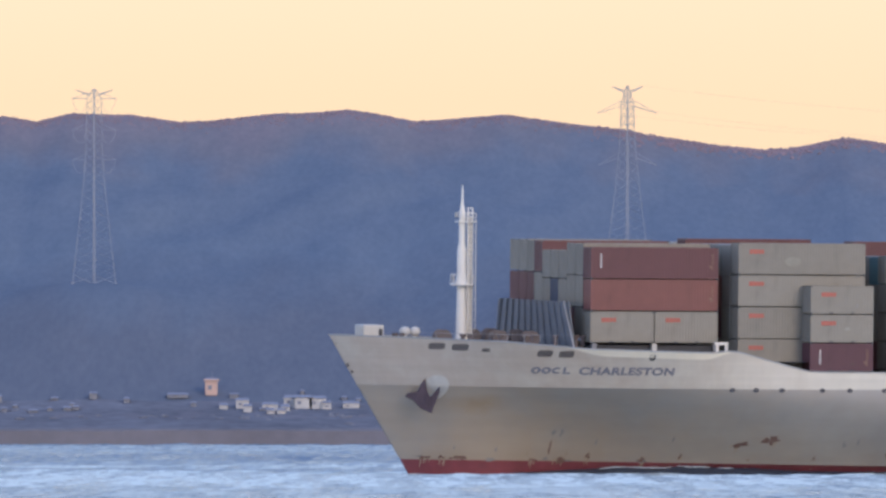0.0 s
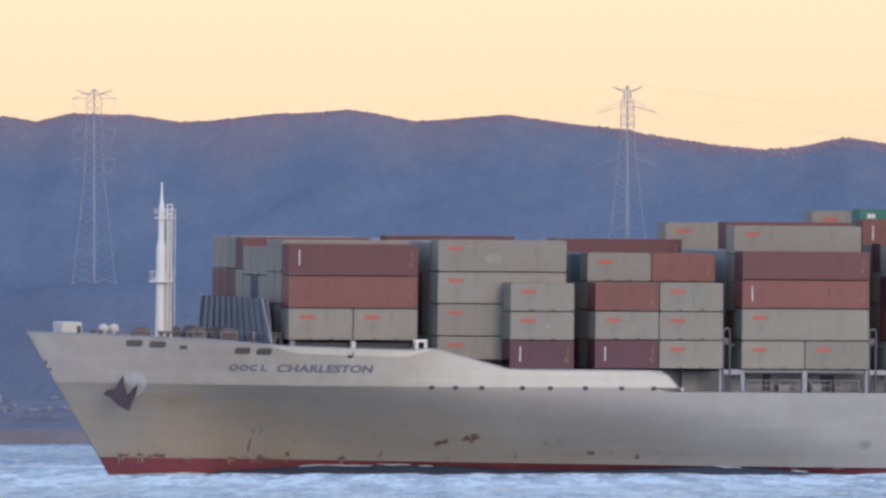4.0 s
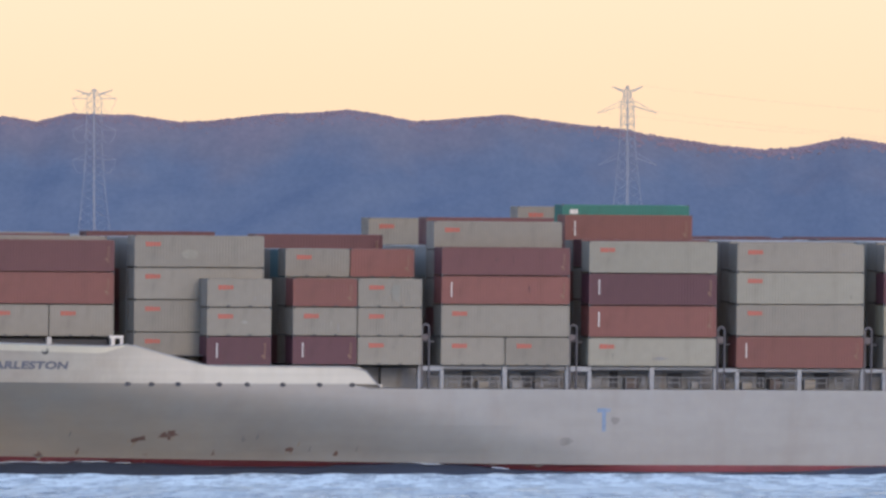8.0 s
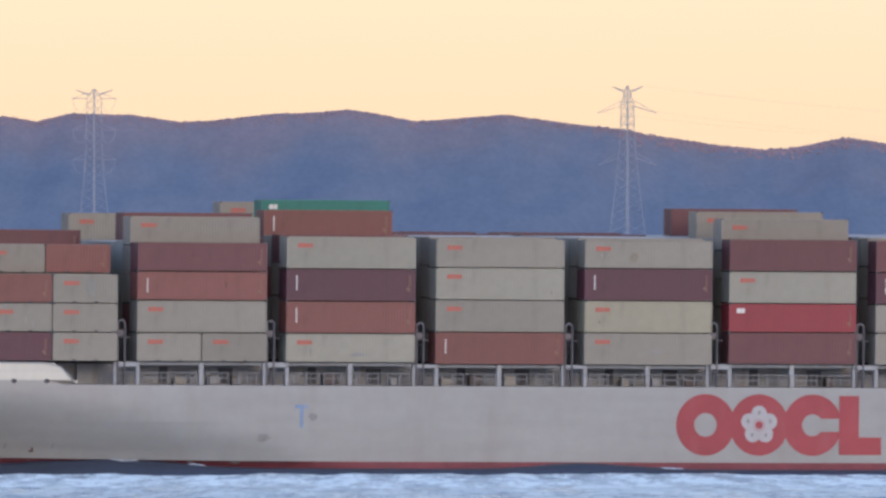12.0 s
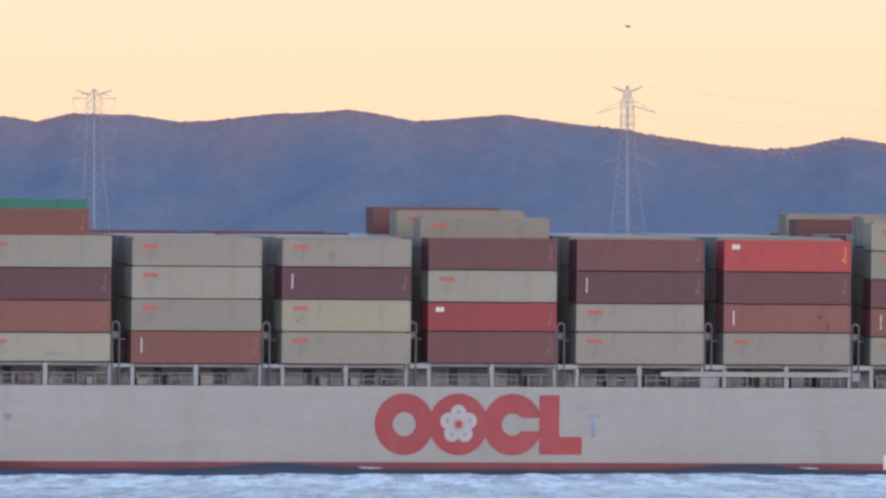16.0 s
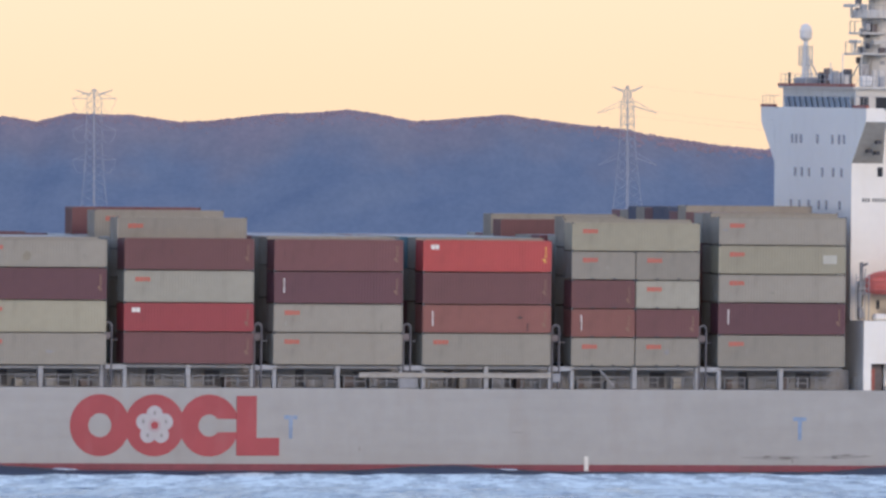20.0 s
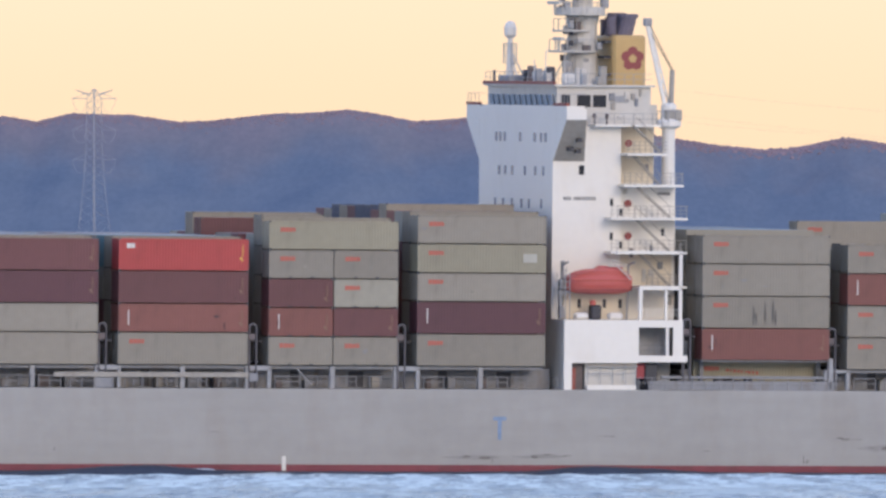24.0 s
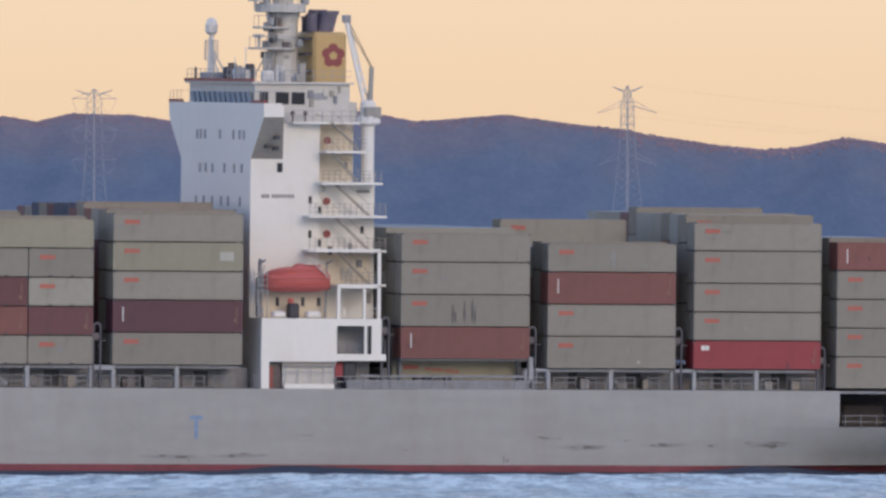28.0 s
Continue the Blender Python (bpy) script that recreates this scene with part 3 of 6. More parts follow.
def container_meshes(ft, hk, paint):
    key = (ft, hk, paint)
    if key in MESHES:
        return MESHES[key]
    L, W, H = (12.192 if ft == 40 else 6.058), 2.438, CH[hk]
    M = PAINTS[paint]
    out = {}
    side = grid_bm(corrugated(L - 0.24, H - 0.30, 0.28, 0.014))
    bmesh.ops.translate(side, verts=side.verts[:], vec=(L / 2, 0.045, 0.17))
    out["side"] = mesh_of("side_panel", side, M)
    end = grid_bm(corrugated(W - 0.24, H - 0.30, 0.26, 0.025))
    bmesh.ops.rotate(end, verts=end.verts[:], matrix=Matrix.Rotation(radians(-90), 3, "Z"))
    bmesh.ops.translate(end, verts=end.verts[:], vec=(0.045, W / 2, 0.17))
    out["end"] = mesh_of("end_panel", end, M)
    out["roof"] = mesh_of("roof", grid_bm([[(0.1 + i * (L - 0.2) / 24, 0.08, H - 0.035 - 0.02 * (i % 2)), (0.1 + i * (L - 0.2) / 24, W - 0.08, H - 0.035 - 0.02 * (i % 2))] for i in range(25)]), M)
    fr = bmesh.new()
    for y in (0, W - 0.11):
        box(fr, 0.1, L - 0.1, y + 0.012, y + 0.09, 0.055, 0.17)
        box(fr, 0.1, L - 0.1, y + 0.012, y + 0.09, H - 0.13, H - 0.03)
    for x in (0.012, L - 0.10):
        box(fr, x, x + 0.09, 0.1, W - 0.1, 0.055, 0.17)
        box(fr, x, x + 0.09, 0.1, W - 0.1, H - 0.13, H - 0.03)
    out["frame"] = mesh_of("frame", fr, M)
    out["post"] = mesh_of("corner_post", boxes((0.01, 0.15, 0.01, 0.15, 0.1, H - 0.1), bevel=0.015), M)
    out["floor"] = mesh_of("underframe", boxes((0.1, L - 0.1, 0.1, W - 0.1, 0.1, 0.16)), M)
    dr = boxes((L - 0.05, L - 0.01, 0.13, W / 2 - 0.01, 0.18, H - 0.14), bevel=0.01)
    out["door"] = mesh_of("door", dr, M)
    out["pocket"] = mesh_of("fork_pocket", boxes((0, 0.36, 0.002, 0.05, 0.04, 0.155)), DARK)
    out["cast"] = mesh_of("corner_casting", boxes((0, 0.178, 0, 0.162, 0, 0.118)), RUBBER)
    MESHES[key] = out
    return out


LABEL = {"g": "weathered pale grey steel shipping container with an orange-red mark", "h": "clean light grey steel shipping container with an orange-red mark",
         "b": "faded beige steel shipping container with a red mark", "m": "maroon corrugated steel shipping container", "d": "dark plum corrugated steel shipping container with a white bar",
         "r": "red-brown corrugated steel shipping container with a white bar", "k": "bright crimson steel shipping container with a white mark", "s": "bright red steel shipping container with a white mark",
         "n": "dark navy steel shipping container", "t": "green steel shipping container stacked high", "e": "teal-grey steel shipping container"}
MARKS = {}


def mark_mesh(kind, H):
    if (kind, H) in MARKS:
        return MARKS[kind, H]
    bm = bmesh.new()
    if kind == "logo":          # row of small plain blocks
        x = 0.0
        for w, h in ((0.36, 0.40), (0.36, 0.40), (0.33, 0.36), (0.26, 0.36)):
            box(bm, 1.05 + x, 1.05 + x + w, -0.006, 0.03, H - 0.98 + (0.36 - h) / 2, H - 0.62 + (h - 0.36) / 2)
            x += w + 0.03
        me = mesh_of("marking", bm, LOGORED)
    elif kind == "bar":         # upright row of blocks
        for i in range(5):
            box(bm, 0.91, 1.02, -0.006, 0.03, H - 0.84 - i * 0.27, H - 0.6 - i * 0.27)
        me = mesh_of("marking", bm, WHITEMARK)
    elif kind == "block":
        box(bm, 0.75, 1.12, -0.006, 0.03, H - 0.86, H - 0.44)
        box(bm, 1.17, 1.5, -0.006, 0.03, H - 0.86, H - 0.44)
        me = mesh_of("marking", bm, WHITEMARK)
    else:                       # small code bars by the door end
        for i in range(5):
            box(bm, -0.66 + 0.03 * (i % 2), -0.50, -0.006, 0.03, H - 0.72 - i * 0.2, H - 0.60 - i * 0.2)
        box(bm, -0.86, -0.58, -0.006, 0.03, H - 1.86, H - 1.64)
        box(bm, -0.72, -0.50, -0.006, 0.03, H - 2.02, H - 1.90)
        me = mesh_of("code_marking", bm, YELLOWMARK if kind == "ycode" else CODEMARK)
    MARKS[kind, H] = me
    return me


COUNT = [0]


def container(ft, hk, paint, x, y, z, extra=""):
    """One container, its bow end at x, its port side at y, its foot at z, in the ship's space."""
    ms = container_meshes(ft, hk, paint)
    L, W, H = (12.192 if ft == 40 else 6.058), 2.438, CH[hk]
    ob = new("shipping_container")
    tagged(ob, LABEL[paint], "container", "containers stacked on the ship")
    COUNT[0] += 1
    shared("side_panel", ms["side"], ob)
    shared("side_panel", ms["side"], ob, Matrix.Translation((L, W, 0)) @ pose(0, 0, 0, 0, 0, 180))
    shared("end_panel", ms["end"], ob)
    shared("roof", ms["roof"], ob)
    shared("frame", ms["frame"], ob)
    for cx in (0, L - 0.178):
        for cz in (0, H - 0.118):
            shared("corner_casting", ms["cast"], ob, Matrix.Translation((cx, -0.004, cz)))
    shared("underframe", ms["floor"], ob)
    shared("door", ms["door"], ob)
    shared("door", ms["door"], ob, Matrix.Translation((0, W / 2 - 0.12, 0)))
    for px, py, rz in ((0, 0, 0), (L, 0, 90), (L, W, 180), (0, W, 270)):
        shared("corner_post", ms["post"], ob, Matrix.Translation((px, py, 0)) @ pose(0, 0, 0, 0, 0, rz))
    if ft == 20:
        for px in (L / 2 - 1.2, L / 2 + 0.84):
            shared("fork_pocket", ms["pocket"], ob, Matrix.Translation((px, 0, 0)))
    if extra != "x":
        if paint in "ghb":
            shared("marking", mark_mesh("logo", H), ob)
        elif paint in "rd" or extra == "b":
            shared("marking", mark_mesh("bar", H), ob)
        elif paint in "kst":
            shared("marking", mark_mesh("block", H), ob)
    if paint in "rdmks":
        shared("code_marking", mark_mesh("ycode" if paint in "s" else "code", H), ob, Matrix.Translation((L, 0, 0)))
    RIDERS.append((ob, (x, y, z)))
    return ob


PITCH, ROW0 = 2.50, -16.15
STACKED = {}         # (bay's bow end, row, tier, half): container


def row_y(row):
    return ROW0 + (row - 1) * PITCH


def stack(x, row, z, tiers, lead=0.0):
    """Tiers from the bottom: a paint and height, or two such for a pair of twenty-footers ('-' leaves one out)."""
    for level, tier in enumerate(tiers):
        codes = tier.split("/")
        hk = codes[0][1] if codes[0] != "-" else codes[1][1]
        if len(codes) == 1:
            if codes[0][0] != "-":
                STACKED[x, row, level, 0] = container(40, hk, codes[0][0], x, row_y(row), z, codes[0][2:])
        else:
            for i, c in enumerate(codes):
                if c != "-":
                    STACKED[x, row, level, i] = container(20, hk, c[0], x + i * 6.13, row_y(row), z, c[2:])
        z += CH[hk] + 0.025
    return z


# bay: bow end, foot of the outermost row, tiers of row 1 and of row 2 (from the bottom), rise of row 2, top of the rows behind
BAYS = {
    "C": (38.2, 9.62, ["dS/gS", "gS/gS", "rSx/gS"], ["gS", "gS", "gS", "gS/rSx"], 0.05, 20.0),
    "D": (52.2, 9.62, ["gS/gS", "gH", "rS", "mS"], ["gS", "mS", "gS", "gS", "gS"], 0.0, 20.3),
    "E": (66.2, 9.62, ["hS", "rH", "dH", "hH"], ["gH", "gH", "gH", "mS"], 0.15, 21.0),
    "F": (80.3, 9.5, ["rH", "gH", "hH", "gS"], ["gH", "gH", "gH", "gS"], 0.15, 21.0),
    "G": (94.4, 9.5, ["gH", "bH", "dH", "gS"], ["gH", "gH", "gH", "gS"], 0.15, 21.0),
    "H": (108.2, 9.63, ["mH", "kS", "hH", "mH"], ["gS", "gS", "gS", "gS", "gH"], -0.15, 21.0),
    "I": (122.25, 9.6, ["gH", "gS", "dH", "mH"], ["gH", "gH", "gH", "gS"], 0.2, 21.2),
    "J": (136.3, 9.62, ["gH", "rS", "mH", "sH"], ["gH", "gH", "gH", "gH"], -0.1, 21.2),
    "K": (150.4, 9.6, ["gS/gS", "rS/mS", "mS/hS", "gS/gS", "bS"], ["gS", "gS", "gS", "gS", "gS"], 0.3, 21.4),
    "L": (164.4, 9.6, ["gH", "dH", "gS", "bS", "gS"], ["gH", "gH", "gS", "gS", "gH"], 0.05, 23.6),
    "M": (191.5, 10.26, ["rH", "gH", "gH", "gS"], ["bH", "gH", "gH", "gH", "gS"], -2.9, 22.1),
    "N": (205.4, 9.45, ["gH", "gH", "rH", "gS"], ["gH", "gH", "gH", "gS"], 0.15, 20.4),
    "O": (219.3, 9.43, ["kS", "gS", "gS", "gH", "gS"], ["gS", "gS", "gS", "gH", "gS"], 0.72, 23.5),
    "P": (233.0, 7.72, ["gH", "gS", "gS", "gS", "rS"], ["gH", "gH", "gS", "gS", "gS"], 0.1, 21.3),
}
# loose upper tiers that show over the outer rows: bay, length, height, paint, row, top, shift aft
LOOSE = [("B", 40, "S", "m", 8.4, 21.4, 0), ("C", 40, "S", "m", 6, 21.3, 0), ("D", 20, "S", "g", 10.25, 22.75, 0), ("D", 20, "S", "g", 10.25, 22.75, 6.1), ("D", 40, "S", "m", 3, 23.0, 0),
         ("E", 40, "S", "r", 4, 23.3, 0), ("E", 40, "S", "t", 5, 24.2, 0.5), ("E", 20, "S", "g", 12, 23.85, 1.7), ("E", 20, "S", "m", 12, 23.8, 7.8),
         ("F", 40, "S", "d", 9, 21.15, 0), ("F", 40, "S", "d", 12, 21.22, 0), ("G", 40, "S", "d", 9, 21.15, 0), ("G", 40, "S", "d", 12, 21.22, 0),
         ("H", 40, "S", "g", 5, 23.4, 0), ("H", 40, "S", "m", 8, 23.6, 0), ("K", 20, "S", "m", 8.5, 22.75, -1.0), ("K", 40, "S", "g", 11, 23.2, 0), ("K", 20, "H", "g", 4, 23.15, 1.4),
         ("L", 40, "S", "g", 5, 24.2, 0), ("L", 40, "S", "n", 7, 24.05, 0), ("L", 40, "S", "n", 8, 24.05, 0), ("L", 40, "S", "d", 9, 23.9, 0), ("L", 40, "S", "g", 10, 23.9, 0),
         ("L", 40, "S", "n", 11, 23.98, 0), ("L", 40, "S", "g", 12, 23.6, 0), ("N", 40, "H", "g", 7, 22.85, 0), ("O", 40, "S", "g", 4, 23.6, 0), ("O", 40, "S", "g", 8, 24.0, 0)]
START = {"B": 24.0}
TOPS = {"B": 21.0}
FOOT = {"B": 9.6}
for name, (bx, foot, outer, second, rise, top) in BAYS.items():
    stack(bx, 1, foot, outer)
    stack(bx, 2, foot + rise, second)
    START[name], TOPS[name], FOOT[name] = bx, top, min(foot, 9.7) + max(rise, 0)
# bay B: twenty-footers outboard on the after half only, tall grey forty-footers inboard
stack(24.0, 1, 9.55, ["-/dS", "-/gS", "-/gS"])
stack(24.0, 2, 9.55, ["gH", "gH", "gH", "gH"])
# bay A on the forecastle, ten rows
# row five's middle navy container is added in place of a dark gap
ROWS_A = [(["gH/gH", "rHx", "mHb"], 0.0), (["gH", "gH", "gH"], 0.3), (["mH", "gH", "gH"], 0.3), (["gH", "gS", "gS"], 0.2), (["gH", "nS", "gS"], 0.2), (["gH", "gS", "gS"], 0.2),
          (["gH", "gH", "mH"], 0.4), (["gH", "mH", "gH"], 0.4), (["gH", "mH", "gH"], 0.45), (["mH", "mH", "gH"], 0.45)]
for i, (tiers, up) in enumerate(ROWS_A):
    stack(10.3, 2.5 + i, 12.0 + up, tiers)
LOW_ROWS = {}
for bay, ft, hk, paint, row, top, shift in LOOSE:
    z = top - CH[hk]
    container(ft, hk, paint, START[bay] + shift, row_y(row), z)
    for r in {math.floor(row), math.ceil(row)}:
        LOW_ROWS[bay, r] = min(z - 0.01, LOW_ROWS.get((bay, r), 99))
# the rest of the cargo, hidden behind the outer rows, as one lot
verts, faces = [], []
for bay, bx in START.items():
    for row in range(3, 14):
        high = LOW_ROWS.get((bay, row), TOPS[bay])
        n = max(1, round((high - FOOT[bay]) / 2.75))
        h = (high - FOOT[bay]) / n
        for k in range(n):
            z, y, i = FOOT[bay] + k * h, row_y(row), len(verts)
            for zz in (z, z + h - 0.025):
                for xx, yy in ((0, 0), (12.19, 0), (12.19, 2.43), (0, 2.43)):
                    verts.append((bx + xx, y + yy, zz))
            faces += [(i, i + 3, i + 2, i + 1), (i + 4, i + 5, i + 6, i + 7)] + [(i + a, i + (a + 1) % 4, i + 4 + (a + 1) % 4, i + 4 + a) for a in range(4)]
CARGO = bpy.data.materials.new("mixed_container_paints")
CARGO.use_nodes = True
n, l = CARGO.node_tree.nodes, CARGO.node_tree.links
geo, cr = n.new("ShaderNodeNewGeometry"), n.new("ShaderNodeValToRGB")
cr.color_ramp.interpolation = "CONSTANT"
ce = cr.color_ramp.elements
ce[0].position, ce[0].color = 0.0, (0.275, 0.258, 0.212, 1)
ce[1].position, ce[1].color = 0.95, (0.205, 0.062, 0.05, 1)
for at, col in ((0.45, (0.29, 0.285, 0.25, 1)), (0.74, (0.14, 0.044, 0.052, 1)), (0.80, (0.07, 0.17, 0.19, 1)), (0.85, (0.27, 0.25, 0.21, 1))):
    ce.new(at).color = col
l.new(geo.outputs["Random Per Island"], cr.inputs[0])
l.new(cr.outputs[0], n["Principled BSDF"].inputs["Base Color"])
n["Principled BSDF"].inputs["Roughness"].default_value = 0.55
me = bpy.data.meshes.new("inner_cargo")
me.from_pydata(verts, [], faces)
me.materials.append(CARGO)
cargo = tagged(new("inner_cargo", me), "closely stacked grey containers filling the holds' hatches", "containers", kind="stuff")
RIDERS.append((cargo, (0, 0, 0)))


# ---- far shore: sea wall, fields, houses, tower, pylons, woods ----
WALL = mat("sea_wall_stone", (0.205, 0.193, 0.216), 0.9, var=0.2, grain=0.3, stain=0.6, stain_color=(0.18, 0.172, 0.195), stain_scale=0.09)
HOUSEWALL = mat("pale_house_wall", (0.50, 0.48, 0.46), 0.8, var=0.2, grain=0.5)
ROOFTILE = mat("grey_roof_tiles", (0.24, 0.25, 0.30), 0.8, var=0.2)
PINKWALL = mat("salmon_tower_wall", (0.62, 0.42, 0.34), 0.8, var=0.1)
PYLON = mat("galvanised_lattice", (0.33, 0.345, 0.385), 0.6, var=0.1)
for m_ in (WALL, FIELD):
    m_.node_tree.nodes["Principled BSDF"].inputs["Specular IOR Level"].default_value = 0.0
wall_bm = bmesh.new()
for i in range(40):
    x = -420 + i * 21
    h = 3.6 + 0.5 * noise.noise((i * 0.7, 0, 0))
    box(wall_bm, x, x + 20.97, SHORE - 3.5, SHORE + 6, -1.5, h)
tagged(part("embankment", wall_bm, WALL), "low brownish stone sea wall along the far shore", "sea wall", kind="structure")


def house(x, y, w, d, h, roof=1.2, material=None, label="small pale house with a grey tiled roof on the far shore"):
    z = ground_z(x, y) - 0.3
    ob = new("house")
    tagged(ob, label, "house", "houses along the far shore")
    ob.matrix_basis = Matrix.Translation((x, y, z))
    wall = part("wall", boxes((-w / 2, w / 2, -d / 2, d / 2, 0, h)), material or HOUSEWALL, ob)
    for k in range(int(w / 2.4)):
        part("window", boxes((-w / 2 + 0.7 + k * 2.4, -w / 2 + 1.7 + k * 2.4, -d / 2 - 0.04, -d / 2, h * 0.4, h * 0.7)), ROOFTILE, wall)
    bm = bmesh.new()
    a = [bm.verts.new(p) for p in ((-w / 2 - 0.3, -d / 2 - 0.3, h), (w / 2 + 0.3, -d / 2 - 0.3, h), (w / 2 + 0.3, d / 2 + 0.3, h), (-w / 2 - 0.3, d / 2 + 0.3, h), (-w / 2 + 0.2, 0, h + roof), (w / 2 - 0.2, 0, h + roof))]
    for f in ((0, 1, 5, 4), (2, 3, 4, 5), (0, 4, 3), (1, 2, 5), (3, 2, 1, 0)):
        bm.faces.new([a[i] for i in f])
    part("roof", bm, ROOFTILE, ob)
    return ob


HOUSES = [(-53.5, 4512, 3.4, 4, 2.2), (-52.0, 4504, 2.2, 3, 1.6), (-46.0, 4508, 4.2, 4, 1.6), (-42.0, 4506, 2.4, 3, 1.3), (-40.8, 4515, 3.2, 4, 2.6), (-37.2, 4512, 4.6, 5, 3.0), (-33.4, 4512, 4.4, 5, 2.8), (-31.0, 4510, 2.4, 3, 1.8), (-24.5, 4513, 4.4, 4, 1.4),
          (-93.5, 4524, 2.0, 3, 1.6), (-84.5, 4520, 1.4, 3, 1.2), (-118.5, 4521, 1.4, 3, 1.8), (-100, 4505, 2.0, 3, 0.9), (-45.8, 4500, 2.0, 3, 1.0), (-43.0, 4500, 2.2, 3, 1.0), (-58.5, 4510, 2.2, 3, 1.1), (-71.0, 4527, 5.5, 4, 1.0), (5, 4515, 4, 4, 2), (38, 4510, 4, 4, 2), (80, 4514, 4, 4, 2)]
GREYHOUSE = mat("dull_house_wall", (0.235, 0.235, 0.26), 0.8, var=0.2)
for x, y, w, d, h in HOUSES:
    if x < -66:
        house(x, y, w, d, h, 0.5, GREYHOUSE, "low dull grey house among shrubs on the far shore")
    else:
        house(x, y, w, d, h, 0.7)
lots = random.Random(31)
for k in range(14):
    house(lots.uniform(-118, -22), lots.uniform(4500, 4532), lots.uniform(0.8, 2.4), 2.5, lots.uniform(0.5, 1.2), 0.4, GREYHOUSE, "low dull grey house among shrubs on the far shore")
block = house(-62.0, 4530, 3.2, 3.4, 3.8, 0.9, PINKWALL, "square salmon-coloured tower block above the shore")
part("cap", boxes((-2.1, 2.1, -2.1, 2.1, 3.8, 4.3), bevel=0.1), PINKWALL, block)
part("aerial", rods(0.14, ((0.2, 0, 4.3), (0.2, 0, 6.2))), ROOFTILE, block)


def pylon(x, y, foot, H, shape, arms, horns):
    """A lattice tower. shape: (height share, half width); arms: (height share, half span, drop at the tip, loops)."""
    ob = new("pylon")
    tagged(ob, "tall pale grey lattice power pylon on the wooded slope", "pylon", "power pylons")
    ob.matrix_basis = Matrix.Translation((x, y, foot)) @ pose(0, 0, 0, 0, 0, 4)

    def half(u):
        for (ua, wa), (ub, wb) in zip(shape, shape[1:]):
            if u <= ub:
                return wa + (wb - wa) * (u - ua) / (ub - ua)
        return shape[-1][1]

    steps = [i / 24 for i in range(25)]
    for sx, sy in ((-1, 0), (0, -1), (1, 0), (0, 1)):          # one corner towards the water
        part("leg", tube([(sx * half(a), sy * half(a), a * H) for a in steps], 0.19), PYLON, ob)
        part("footing", boxes((sx * half(0) - 0.35, sx * half(0) + 0.35, sy * half(0) - 0.35, sy * half(0) + 0.35, -4.0, 0.2)), PYLON, ob)
    for (ax, ay), (cx, cy) in (((-1, 0), (0, -1)), ((0, -1), (1, 0)), ((1, 0), (0, 1)), ((0, 1), (-1, 0))):
        for flip in (0, 1):
            zig = []
            for i, a in enumerate(steps):
                px, py = ((ax, ay), (cx, cy))[(i + flip) % 2]
                zig.append((px * half(a), py * half(a), a * H))
            part("bracing", tube(zig, 0.13), PYLON, ob)
    part("climbing_shaft", tube([(0, 0, 0), (0, 0, 0.97 * H)], 0.24), PYLON, ob)
    for u, span, drop, loops in arms:
        z, w = u * H, half(u)
        for s in (-1, 1):
            arm = part("cross_arm", rods(0.18 if u > 0.8 else 0.11, ((s * w, -w * 0.8, z), (s * span, 0, z - drop)), ((s * w, w * 0.8, z), (s * span, 0, z - drop)), ((s * w, 0, z + 1.5), (s * span, 0, z - drop))), PYLON, ob)
            if loops:
                part("jumper_loop", tube([(s * span, 0, z - drop), (s * (span - 0.5), 0, z - drop - 1.9), (s * (span - 1.7), 0, z - drop - 3.6), (s * (span - 3.0), 0, z - drop - 3.6), (s * (w + 0.4), 0, z - 1.6), (s * w, 0, z - 0.4)], 0.11), PYLON, arm)
    for s in (-1, 1):
        part("top_horn", rods(0.26, ((0, 0, H * 0.958), (s * horns, 0, H * 0.995)), ((s * half(0.97), 0, H * 0.975), (s * horns, 0, H * 0.995))), PYLON, ob)
    part("top_beam", rods(0.22, ((-horns * 0.6, 0, H * 0.975), (horns * 0.6, 0, H * 0.975))), PYLON, ob)
    return ob


(AX, AY, _), (BX, BY, _) = PADS
EYE_Z = EYE
pylon(AX, AY, EYE_Z + 258 * AY / 29940, 344 * AY / 29940, [(0, 5.9), (0.3, 4.1), (0.5, 2.95), (0.62, 2.35), (0.87, 2.05), (0.95, 1.95), (0.98, 1.5), (1, 0.4)], [(0.95, 6.05, 0.0, True), (0.79, 6.0, 0.0, True), (0.635, 6.0, 0.0, True)], 5.0)
tower_b = pylon(BX, BY, EYE_Z + 262 * BY / 29940, 346 * BY / 29940, [(0, 6.3), (0.235, 4.9), (0.457, 3.4), (0.67, 2.3), (0.775, 1.95), (0.91, 1.75), (0.935, 1.15), (0.98, 0.9), (1, 0.2)], [(0.895, 8.3, 2.0, False), (0.63, 8.0, 2.0, False)], 4.2)
CABLE = mat("power_line_cable", (0.30, 0.28, 0.28), 0.6)
B_FOOT, B_H = EYE_Z + 262 * BY / 29940, 346 * BY / 29940
for u in (0.80, 0.84, 0.88, 0.915):                    # the stiffened head under the arms
    part("head_brace", rods(0.26, ((-1.8, 0, u * B_H), (1.8, 0, u * B_H))), PYLON, tower_b)
for s in (-1, 1):
    part("head_post", rods(0.3, ((s * 1.8, 0, 0.79 * B_H), (s * 1.75, 0, 0.915 * B_H))), PYLON, tower_b)
    part("head_post", rods(0.26, ((s * 0.9, 0, 0.915 * B_H), (s * 0.8, 0, 0.975 * B_H))), PYLON, tower_b)
